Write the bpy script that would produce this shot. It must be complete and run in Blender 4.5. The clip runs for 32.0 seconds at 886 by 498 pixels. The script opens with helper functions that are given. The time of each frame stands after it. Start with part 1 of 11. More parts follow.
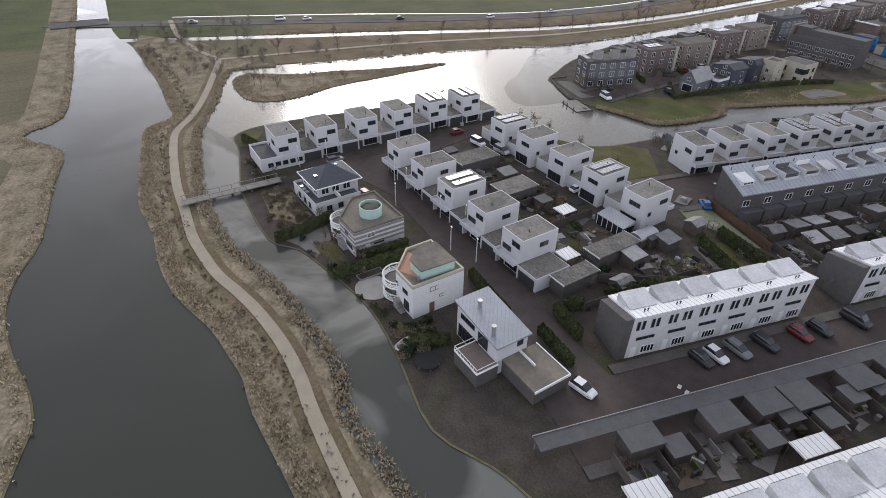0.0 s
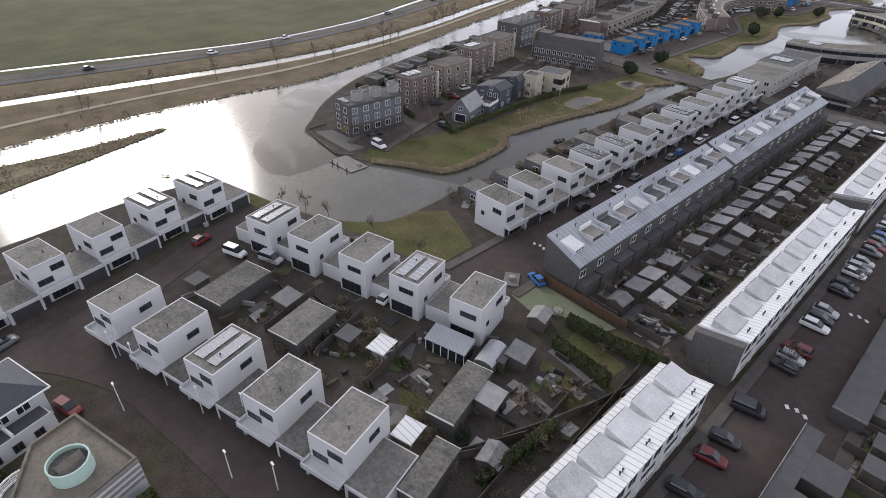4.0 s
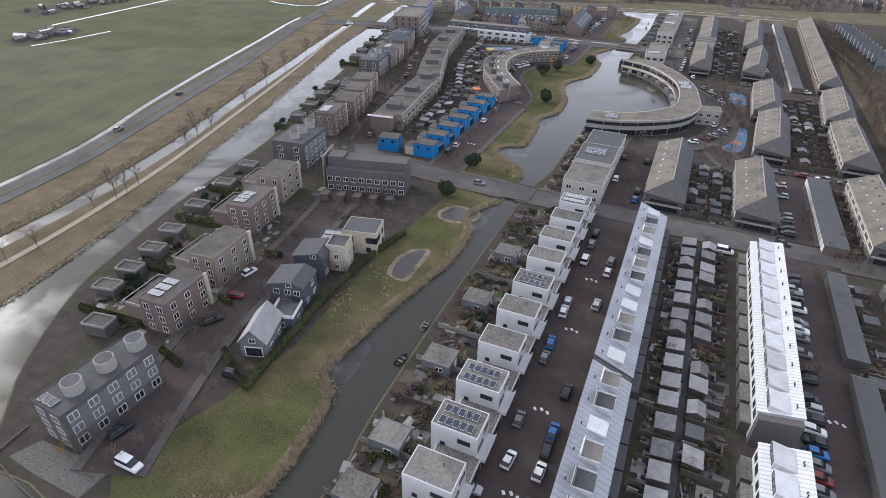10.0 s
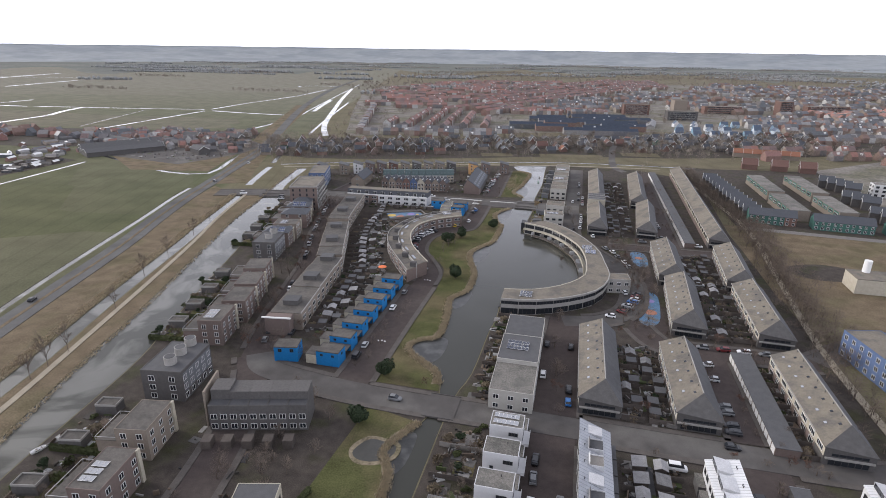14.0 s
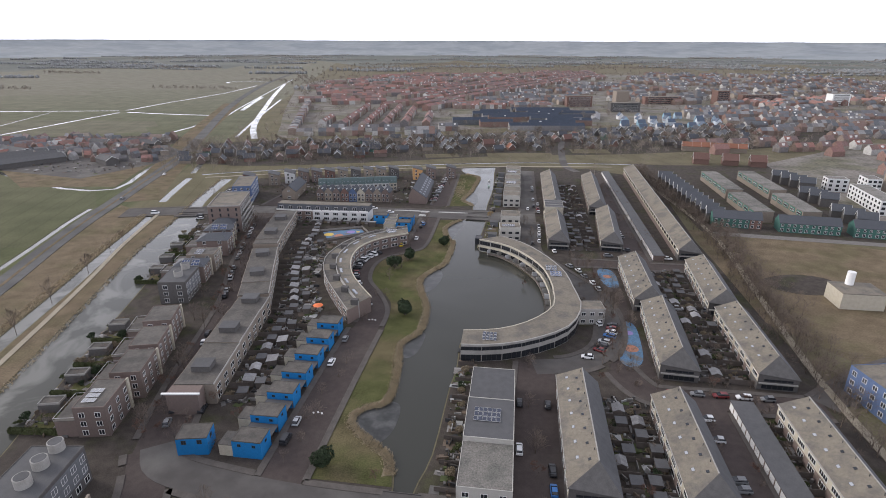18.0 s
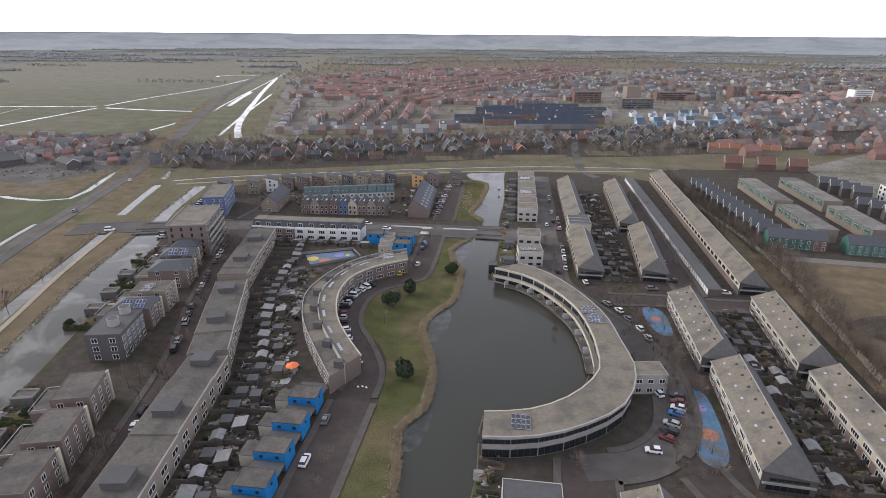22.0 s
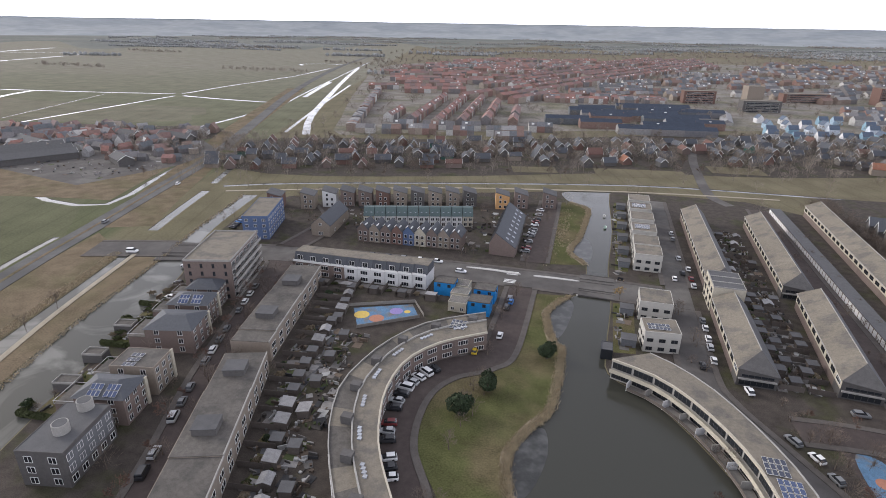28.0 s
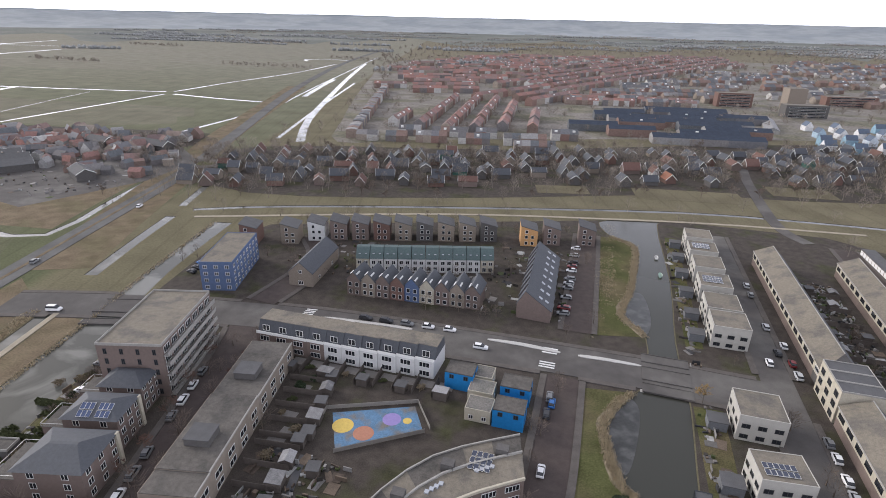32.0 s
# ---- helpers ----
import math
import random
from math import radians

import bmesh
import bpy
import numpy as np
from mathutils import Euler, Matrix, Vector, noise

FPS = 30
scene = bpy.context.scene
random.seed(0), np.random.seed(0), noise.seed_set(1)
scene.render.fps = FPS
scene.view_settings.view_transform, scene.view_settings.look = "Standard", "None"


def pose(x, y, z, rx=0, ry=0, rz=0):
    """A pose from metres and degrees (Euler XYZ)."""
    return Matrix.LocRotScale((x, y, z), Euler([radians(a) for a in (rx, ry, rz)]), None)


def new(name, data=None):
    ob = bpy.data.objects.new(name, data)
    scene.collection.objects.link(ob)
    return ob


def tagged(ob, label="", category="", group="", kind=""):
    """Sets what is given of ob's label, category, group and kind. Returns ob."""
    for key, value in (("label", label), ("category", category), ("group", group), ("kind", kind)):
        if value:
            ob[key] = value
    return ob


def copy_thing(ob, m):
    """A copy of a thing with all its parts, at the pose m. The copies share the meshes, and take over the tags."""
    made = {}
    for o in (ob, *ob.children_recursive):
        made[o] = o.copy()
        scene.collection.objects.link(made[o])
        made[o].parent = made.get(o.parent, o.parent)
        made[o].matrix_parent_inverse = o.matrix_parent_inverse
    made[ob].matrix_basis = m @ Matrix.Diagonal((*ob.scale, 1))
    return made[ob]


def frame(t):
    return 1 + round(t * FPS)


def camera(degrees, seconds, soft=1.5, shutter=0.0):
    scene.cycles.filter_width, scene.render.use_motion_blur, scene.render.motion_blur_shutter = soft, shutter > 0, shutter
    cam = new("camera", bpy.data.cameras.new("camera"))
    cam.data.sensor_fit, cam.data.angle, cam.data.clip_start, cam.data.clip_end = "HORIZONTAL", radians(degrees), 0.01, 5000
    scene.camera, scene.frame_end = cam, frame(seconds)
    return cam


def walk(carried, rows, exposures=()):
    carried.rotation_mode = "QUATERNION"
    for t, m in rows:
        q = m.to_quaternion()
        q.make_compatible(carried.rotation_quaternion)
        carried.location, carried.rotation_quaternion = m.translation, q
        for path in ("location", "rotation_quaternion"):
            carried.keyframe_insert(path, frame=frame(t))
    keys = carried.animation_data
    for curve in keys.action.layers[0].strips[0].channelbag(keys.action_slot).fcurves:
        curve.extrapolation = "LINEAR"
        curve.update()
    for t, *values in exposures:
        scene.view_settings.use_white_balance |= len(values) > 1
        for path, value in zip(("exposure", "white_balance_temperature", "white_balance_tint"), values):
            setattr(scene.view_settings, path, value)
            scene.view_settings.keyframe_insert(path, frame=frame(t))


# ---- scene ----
cam = camera(77.0, 32.0, soft=0.9)
# seconds, place of the eye, then yaw, pitch and roll in degrees
PATH = [
    (0.0, 0.05, -4.01, 61.66, 71.63, -34.83, 1.21),
    (0.5, -4.06, -3.11, 61.82, 69.14, -34.85, 1.26),
    (1.0, -8.32, -1.77, 61.71, 65.19, -34.70, 1.22),
    (1.5, -12.92, -0.19, 61.45, 61.47, -34.47, 1.32),
    (2.0, -17.97, 1.67, 61.04, 57.37, -34.26, 1.59),
    (2.5, -22.91, 4.37, 60.88, 54.48, -34.20, 1.65),
    (3.0, -27.80, 7.37, 60.88, 51.86, -34.15, 1.75),
    (3.5, -32.30, 10.86, 61.15, 48.59, -34.09, 1.70),
    (5.5, -52.01, 28.79, 66.28, 39.91, -33.86, 1.59),
    (6.0, -56.54, 33.48, 67.91, 38.62, -33.76, 1.52),
    (6.5, -60.50, 38.27, 69.69, 38.06, -33.76, 1.49),
    (7.0, -64.04, 42.90, 71.34, 36.12, -33.64, 1.44),
    (7.5, -67.30, 47.36, 72.83, 33.26, -33.42, 1.29),
    (8.0, -70.37, 51.42, 74.47, 30.90, -33.28, 1.33),
    (8.5, -73.17, 55.50, 76.23, 29.10, -33.21, 1.34),
    (9.0, -75.40, 59.43, 78.05, 26.99, -33.12, 1.25),
    (9.5, -77.57, 63.04, 79.92, 24.45, -33.02, 1.21),
    (10.0, -79.67, 66.75, 81.94, 23.30, -32.82, 1.20),
    (10.5, -81.24, 70.31, 83.70, 22.36, -29.13, 1.14),
    (11.0, -82.76, 73.70, 85.34, 21.41, -29.01, 1.06),
    (11.5, -84.48, 76.87, 87.47, 20.12, -26.33, 1.04),
    (12.0, -86.20, 80.52, 89.49, 18.44, -21.45, 0.96),
    (12.5, -87.36, 83.90, 91.26, 16.51, -19.93, 0.84),
    (13.0, -88.45, 87.56, 93.09, 14.87, -19.87, 0.80),
    (13.5, -89.60, 91.25, 94.58, 13.80, -19.79, 0.78),
    (15.5, -93.78, 106.65, 96.59, 11.02, -19.91, 0.63),
    (16.0, -95.05, 111.12, 96.87, 8.09, -19.94, 0.51),
    (16.5, -96.15, 115.92, 97.00, 7.63, -20.06, 0.45),
    (17.0, -97.06, 121.14, 97.19, 7.46, -20.20, 0.41),
    (17.5, -98.00, 126.59, 97.60, 7.41, -20.40, 0.32),
    (18.0, -99.09, 132.20, 97.74, 7.43, -20.57, 0.23),
    (18.5, -100.28, 138.10, 97.65, 7.44, -20.63, 0.20),
    (19.0, -101.74, 144.02, 97.65, 7.43, -20.72, 0.29),
    (19.5, -103.26, 149.86, 97.53, 7.25, -20.74, 0.34),
    (20.0, -104.73, 156.03, 97.19, 7.17, -20.71, 0.44),
    (20.5, -106.03, 162.19, 96.67, 7.13, -20.79, 0.43),
    (21.0, -107.19, 168.79, 95.83, 7.12, -20.96, 0.39),
    (21.5, -108.49, 175.37, 94.94, 7.10, -21.09, 0.33),
    (22.0, -109.87, 182.15, 94.01, 7.11, -21.10, 0.39),
    (22.5, -111.11, 188.64, 93.56, 7.07, -21.08, 0.44),
    (23.0, -112.02, 194.41, 93.51, 7.11, -21.10, 0.49),
    (23.5, -112.73, 199.82, 93.79, 7.17, -21.20, 0.27),
    (24.0, -113.57, 204.93, 93.76, 7.10, -21.30, 0.28),
    (24.5, -114.48, 209.84, 93.38, 7.07, -21.49, 0.25),
    (26.5, -121.18, 230.86, 93.34, 6.65, -21.71, 1.16),
    (27.0, -122.84, 236.78, 93.15, 9.78, -21.88, 0.97),
    (27.5, -124.14, 243.21, 92.77, 13.76, -22.05, 0.95),
    (28.0, -125.86, 249.60, 92.29, 15.23, -22.08, 0.92),
    (28.5, -127.77, 256.11, 92.11, 16.37, -22.17, 0.93),
    (29.0, -129.91, 262.77, 91.75, 17.14, -22.19, 1.04),
    (29.5, -132.19, 269.72, 91.39, 17.59, -22.26, 1.01),
    (30.0, -134.61, 276.99, 91.44, 17.63, -22.36, 1.01),
    (30.5, -137.15, 284.23, 91.46, 16.28, -22.40, 1.02),
    (31.0, -139.51, 291.52, 91.47, 16.15, -22.46, 1.02),
    (31.5, -141.86, 298.84, 91.51, 16.06, -22.51, 1.17),
    (32.0, -143.93, 306.62, 91.45, 16.08, -22.57, 1.26),
]
walk(cam, [(t, pose(x, y, z, 90 + pitch, 0, yaw) @ pose(0, 0, 0, 0, 0, roll)) for t, x, y, z, yaw, pitch, roll in PATH],
     exposures=[(0.0, 0.02, 6350, 9), (2.0, 0.06, 6450, 10), (7.0, 0.13, 6450, 10), (8.5, 0.23, 6250, 9), (10.0, 0.39, 6200, 9), (11.0, 0.51, 6200, 9), (12.0, 0.55, 6250, 9), (13.0, 0.33, 6400, 10), (15.0, 0.22, 6500, 10), (20.0, 0.2, 6500, 10), (24.0, 0.26, 6500, 10), (28.0, 0.28, 6500, 10), (32.0, 0.31, 6500, 10)])

# ---- light ----
world = bpy.data.worlds.new("sky")
scene.world = world
world.use_nodes = True
wn, wl = world.node_tree.nodes, world.node_tree.links
wn.clear()
SUN_AZ, SUN_EL = radians(-78.0), radians(25.0)   # clockwise from +y, above the horizon
sky = wn.new("ShaderNodeTexSky")
sky.sky_type = "NISHITA"
sky.sun_disc = False
sky.sun_elevation, sky.sun_rotation = SUN_EL, SUN_AZ
sky.dust_density, sky.air_density = 5.0, 1.0
# a thin, even layer of cloud over the blue, brightest round the veiled sun
sepw = wn.new("ShaderNodeVectorMath"); sepw.operation = "DOT_PRODUCT"
tc = wn.new("ShaderNodeTexCoord")
wl.new(tc.outputs["Generated"], sepw.inputs[0])
sepw.inputs[1].default_value = (math.sin(SUN_AZ) * math.cos(SUN_EL), math.cos(SUN_AZ) * math.cos(SUN_EL), math.sin(SUN_EL))
glow = wn.new("ShaderNodeMapRange")
glow.interpolation_type = "SMOOTHERSTEP"
glow.inputs["From Min"].default_value, glow.inputs["From Max"].default_value = 0.968, 1.0
glow.inputs["To Min"].default_value, glow.inputs["To Max"].default_value = 7.2, 16.0
wl.new(sepw.outputs["Value"], glow.inputs["Value"])
clouds = wn.new("ShaderNodeTexNoise")
clouds.inputs["Scale"].default_value, clouds.inputs["Detail"].default_value = 2.2, 5.0
wl.new(tc.outputs["Generated"], clouds.inputs["Vector"])
cmul = wn.new("ShaderNodeMapRange")
cmul.inputs["From Min"].default_value, cmul.inputs["From Max"].default_value = 0.3, 0.7
cmul.inputs["To Min"].default_value, cmul.inputs["To Max"].default_value = 0.86, 1.08
wl.new(clouds.outputs["Fac"], cmul.inputs["Value"])
height = wn.new("ShaderNodeSeparateXYZ")
wl.new(tc.outputs["Generated"], height.inputs[0])
low = wn.new("ShaderNodeMapRange")
low.interpolation_type = "SMOOTHSTEP"
low.inputs["From Min"].default_value, low.inputs["From Max"].default_value = 0.0, 0.5
low.inputs["To Min"].default_value, low.inputs["To Max"].default_value = 2.3, 0.82
wl.new(height.outputs["Z"], low.inputs["Value"])
lm = wn.new("ShaderNodeMath"); lm.operation = "MULTIPLY"
wl.new(low.outputs["Result"], lm.inputs[0]); wl.new(cmul.outputs["Result"], lm.inputs[1])
cm = wn.new("ShaderNodeMath"); cm.operation = "MULTIPLY"
wl.new(glow.outputs["Result"], cm.inputs[0]); wl.new(lm.outputs[0], cm.inputs[1])
side = wn.new("ShaderNodeVectorMath"); side.operation = "DOT_PRODUCT"
side.inputs[1].default_value = (math.sin(SUN_AZ), math.cos(SUN_AZ), 0)
wl.new(tc.outputs["Generated"], side.inputs[0])
toward = wn.new("ShaderNodeMapRange")
toward.inputs["From Min"].default_value, toward.inputs["From Max"].default_value = 0.68, 0.92
wl.new(side.outputs["Value"], toward.inputs["Value"])
near_low = wn.new("ShaderNodeMapRange"); near_low.interpolation_type = "SMOOTHSTEP"
near_low.inputs["From Min"].default_value, near_low.inputs["From Max"].default_value = 0.37, 0.16
wl.new(height.outputs["Z"], near_low.inputs["Value"])
tl_ = wn.new("ShaderNodeMath"); tl_.operation = "MULTIPLY"
wl.new(toward.outputs["Result"], tl_.inputs[0]); wl.new(near_low.outputs["Result"], tl_.inputs[1])
lobe = wn.new("ShaderNodeMath"); lobe.operation = "MULTIPLY_ADD"; lobe.inputs[1].default_value = 10.0
wl.new(tl_.outputs[0], lobe.inputs[0]); wl.new(cm.outputs[0], lobe.inputs[2])
veil = wn.new("ShaderNodeMixRGB"); veil.blend_type = "MULTIPLY"; veil.inputs[0].default_value = 1.0
veil.inputs[1].default_value = (0.945, 0.955, 1.095, 1)
wl.new(lobe.outputs[0], veil.inputs[2])
mixsky = wn.new("ShaderNodeMixRGB"); mixsky.inputs[0].default_value = 0.8
wl.new(sky.outputs["Color"], mixsky.inputs[1]); wl.new(veil.outputs["Color"], mixsky.inputs[2])
bgw = wn.new("ShaderNodeBackground"); bgw.inputs["Strength"].default_value = 0.15
wl.new(mixsky.outputs["Color"], bgw.inputs["Color"])
wo = wn.new("ShaderNodeOutputWorld")
wl.new(bgw.outputs["Background"], wo.inputs["Surface"])

sun = new("sun", bpy.data.lights.new("sun", "SUN"))
sun.data.energy, sun.data.angle, sun.data.color = 1.3, radians(20), (1.0, 0.96, 0.91)
SUN_DIR = Vector((math.sin(SUN_AZ) * math.cos(SUN_EL), math.cos(SUN_AZ) * math.cos(SUN_EL), math.sin(SUN_EL)))
sun.rotation_euler = SUN_DIR.to_track_quat("Z", "Y").to_euler()


# ---- materials ----
def material(name, color, rough=0.8, metal=0.0, vary=0.25, scale=1.5, fine=12.0, bump=0.15, tint=None, obj=0.0, patch=None, patch_scale=0.08, patch_amount=0.5, spec=0.3):
    """Colour broken up by noise at two scales, in world metres; obj: change from object to object; patch: a second colour in large stains."""
    m = bpy.data.materials.new(name)
    m.use_nodes = True
    n, l = m.node_tree.nodes, m.node_tree.links
    b = n["Principled BSDF"]
    b.inputs["Roughness"].default_value, b.inputs["Metallic"].default_value = rough, metal
    b.inputs["Specular IOR Level"].default_value = spec
    g = n.new("ShaderNodeNewGeometry")
    n1 = n.new("ShaderNodeTexNoise"); n1.inputs["Scale"].default_value = scale; n1.inputs["Detail"].default_value = 4
    n2 = n.new("ShaderNodeTexNoise"); n2.inputs["Scale"].default_value = fine; n2.inputs["Detail"].default_value = 2
    l.new(g.outputs["Position"], n1.inputs["Vector"]); l.new(g.outputs["Position"], n2.inputs["Vector"])
    add = n.new("ShaderNodeMath"); add.operation = "ADD"
    l.new(n1.outputs["Fac"], add.inputs[0]); l.new(n2.outputs["Fac"], add.inputs[1])
    last = add.outputs[0]
    if obj:
        oi = n.new("ShaderNodeObjectInfo")
        ma = n.new("ShaderNodeMath"); ma.operation = "MULTIPLY_ADD"
        ma.inputs[1].default_value = obj
        l.new(oi.outputs["Random"], ma.inputs[0]); l.new(last, ma.inputs[2])
        last = ma.outputs[0]
    mr = n.new("ShaderNodeMapRange")
    mr.inputs["From Min"].default_value, mr.inputs["From Max"].default_value = 0.7, 1.3 + obj
    mr.inputs["To Min"].default_value, mr.inputs["To Max"].default_value = 1 - vary, 1 + vary
    l.new(last, mr.inputs["Value"])
    base = n.new("ShaderNodeRGB"); base.outputs[0].default_value = (*color, 1)
    src = base.outputs[0]
    if patch:
        n3 = n.new("ShaderNodeTexNoise"); n3.inputs["Scale"].default_value = patch_scale; n3.inputs["Detail"].default_value = 5
        l.new(g.outputs["Position"], n3.inputs["Vector"])
        r3 = n.new("ShaderNodeMapRange")
        r3.inputs["From Min"].default_value, r3.inputs["From Max"].default_value = 0.62 - 0.3 * patch_amount, 0.78 - 0.3 * patch_amount
        l.new(n3.outputs["Fac"], r3.inputs["Value"])
        mx = n.new("ShaderNodeMixRGB"); mx.inputs[2].default_value = (*patch, 1)
        l.new(r3.outputs["Result"], mx.inputs[0]); l.new(src, mx.inputs[1])
        src = mx.outputs[0]
    vm = n.new("ShaderNodeVectorMath"); vm.operation = "SCALE"
    l.new(src, vm.inputs[0]); l.new(mr.outputs["Result"], vm.inputs["Scale"])
    l.new(vm.outputs[0], b.inputs["Base Color"])
    if bump:
        bp = n.new("ShaderNodeBump"); bp.inputs["Strength"].default_value, bp.inputs["Distance"].default_value = bump, 0.05
        l.new(n2.outputs["Fac"], bp.inputs["Height"]); l.new(bp.outputs["Normal"], b.inputs["Normal"])
    return m


def stripes(m, width, depth, axis_vec, dark=0.6, line=0.12):
    """Seams across a sheet of metal, planks or furrows: narrow darker lines, object or world metres."""
    n, l = m.node_tree.nodes, m.node_tree.links
    b = n["Principled BSDF"]
    g = n.new("ShaderNodeNewGeometry")
    d = n.new("ShaderNodeVectorMath"); d.operation = "DOT_PRODUCT"; d.inputs[1].default_value = axis_vec
    l.new(g.outputs["Position"], d.inputs[0])
    s = n.new("ShaderNodeMath"); s.operation = "MULTIPLY"; s.inputs[1].default_value = 1 / width
    l.new(d.outputs["Value"], s.inputs[0])
    fr = n.new("ShaderNodeMath"); fr.operation = "FRACT"; l.new(s.outputs[0], fr.inputs[0])
    lt = n.new("ShaderNodeMath"); lt.operation = "LESS_THAN"; lt.inputs[1].default_value = line
    l.new(fr.outputs[0], lt.inputs[0])
    old = b.inputs["Base Color"].links[0].from_socket
    mx = n.new("ShaderNodeMixRGB"); mx.blend_type = "MULTIPLY"
    mx.inputs[2].default_value = (dark, dark, dark, 1)
    l.new(lt.outputs[0], mx.inputs[0]); l.new(old, mx.inputs[1]); l.new(mx.outputs[0], b.inputs["Base Color"])
    return m


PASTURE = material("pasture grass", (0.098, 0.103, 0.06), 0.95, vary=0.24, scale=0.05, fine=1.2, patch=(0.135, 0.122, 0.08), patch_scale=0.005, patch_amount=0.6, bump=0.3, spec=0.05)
stripes(PASTURE, 11.0, 0, (0.95, 0.31, 0), 0.9, 0.12)


def parcels(m, colors):
    """Long strips of polder land, each of its own colour, paled northward for haze."""
    n, l = m.node_tree.nodes, m.node_tree.links
    g = n.new("ShaderNodeNewGeometry")
    mp = n.new("ShaderNodeMapping")
    mp.inputs["Rotation"].default_value = (0, 0, radians(-16))
    mp.inputs["Scale"].default_value = (1 / 330, 1 / 120, 0)
    l.new(g.outputs["Position"], mp.inputs["Vector"])
    vo = n.new("ShaderNodeTexVoronoi")
    vo.distance = "CHEBYCHEV"
    vo.inputs["Scale"].default_value = 1.0
    l.new(mp.outputs[0], vo.inputs["Vector"])
    sp_ = n.new("ShaderNodeSeparateColor")
    l.new(vo.outputs["Color"], sp_.inputs[0])
    ramp = n.new("ShaderNodeValToRGB")
    ramp.color_ramp.interpolation = "CONSTANT"
    el = ramp.color_ramp.elements
    while len(el) < len(colors):
        el.new(0.5)
    for i, c in enumerate(colors):
        el[i].position, el[i].color = i / len(colors), (*c, 1)
    l.new(sp_.outputs[0], ramp.inputs["Fac"])
    vm = next(q for q in n if q.type == "VECT_MATH" and q.operation == "SCALE")
    mx = n.new("ShaderNodeMixRGB")
    mx.inputs[0].default_value = 0.65
    l.new(vm.inputs[0].links[0].from_socket, mx.inputs[1])
    l.new(ramp.outputs["Color"], mx.inputs[2])
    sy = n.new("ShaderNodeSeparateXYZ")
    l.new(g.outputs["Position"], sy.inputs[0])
    # dry mixes distance haze into the ground colour, from y 380 to 1300
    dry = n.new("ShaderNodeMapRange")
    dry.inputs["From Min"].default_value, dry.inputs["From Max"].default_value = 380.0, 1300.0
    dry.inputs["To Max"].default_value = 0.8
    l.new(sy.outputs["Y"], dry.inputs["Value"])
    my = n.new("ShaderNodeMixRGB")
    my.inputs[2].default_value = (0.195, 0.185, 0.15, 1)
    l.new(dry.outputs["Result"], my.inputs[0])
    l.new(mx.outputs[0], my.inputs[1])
    yc = n.new("ShaderNodeMath"); yc.operation = "MAXIMUM"; yc.inputs[1].default_value = 130.0
    l.new(sy.outputs["Y"], yc.inputs[0])
    vx = n.new("ShaderNodeMath"); vx.operation = "MULTIPLY_ADD"; vx.inputs[1].default_value = 0.26
    l.new(yc.outputs[0], vx.inputs[0]); l.new(sy.outputs["X"], vx.inputs[2])
    east = n.new("ShaderNodeMapRange")
    east.inputs["From Min"].default_value, east.inputs["From Max"].default_value = -224.0, -218.0
    east.inputs["To Max"].default_value = 0.72
    l.new(vx.outputs[0], east.inputs["Value"])
    mr_ = n.new("ShaderNodeMixRGB")
    mr_.inputs[2].default_value = (0.142, 0.122, 0.08, 1)
    l.new(east.outputs["Result"], mr_.inputs[0]); l.new(my.outputs[0], mr_.inputs[1])
    l.new(mr_.outputs[0], vm.inputs[0])


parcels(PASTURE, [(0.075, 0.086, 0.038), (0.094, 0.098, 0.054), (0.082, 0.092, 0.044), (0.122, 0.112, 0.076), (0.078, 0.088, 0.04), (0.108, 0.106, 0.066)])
LAWN = material("mown winter lawn", (0.076, 0.08, 0.034), 0.95, vary=0.35, scale=0.16, fine=2.5, patch=(0.108, 0.092, 0.052), patch_scale=0.05, patch_amount=0.62, bump=0.3, spec=0.05)
SOIL = material("garden soil and paving", (0.06, 0.051, 0.044), 0.95, vary=0.34, scale=0.35, fine=3.5, patch=(0.05, 0.05, 0.027), patch_scale=0.09, patch_amount=0.35, bump=0.3, spec=0.15)
# TOWNSOIL is a paler SOIL, distance haze put into its colour
TOWNSOIL = material("haze-paled far streets and gardens", (0.18, 0.165, 0.146), 0.95, vary=0.4, scale=0.06, fine=0.4, patch=(0.135, 0.128, 0.092), patch_scale=0.02, patch_amount=0.5, bump=0, spec=0.15)
PAVE = material("grey pavement tiles", (0.1, 0.09, 0.082), 0.9, vary=0.2, scale=0.5, fine=5, spec=0.15)
CLINKER = material("brown clinker paving", (0.068, 0.055, 0.051), 0.9, vary=0.16, scale=0.5, fine=5, patch=(0.084, 0.07, 0.063), patch_scale=0.05, patch_amount=0.35, spec=0.15)
ASPHALT = material("grey asphalt", (0.086, 0.08, 0.076), 0.9, vary=0.15, scale=0.3, fine=6, patch=(0.125, 0.118, 0.11), patch_scale=0.05, spec=0.15)
SLAB = material("concrete slabs", (0.16, 0.15, 0.14), 0.9, vary=0.2, scale=0.6, fine=6)
KERBW = material("pale kerb stone", (0.42, 0.41, 0.39), 0.85, vary=0.15)
PAINT = material("white road paint", (0.62, 0.62, 0.6), 0.8, vary=0.25, scale=1.5, fine=6)
GRAVEL = material("pale gravel path", (0.29, 0.255, 0.195), 0.95, vary=0.15, scale=0.3, fine=5)
REED = material("dry reed and rough grass", (0.205, 0.172, 0.122), 0.95, vary=0.45, scale=0.25, fine=1.6, patch=(0.15, 0.13, 0.085), patch_scale=0.12, bump=0.8, spec=0.05)
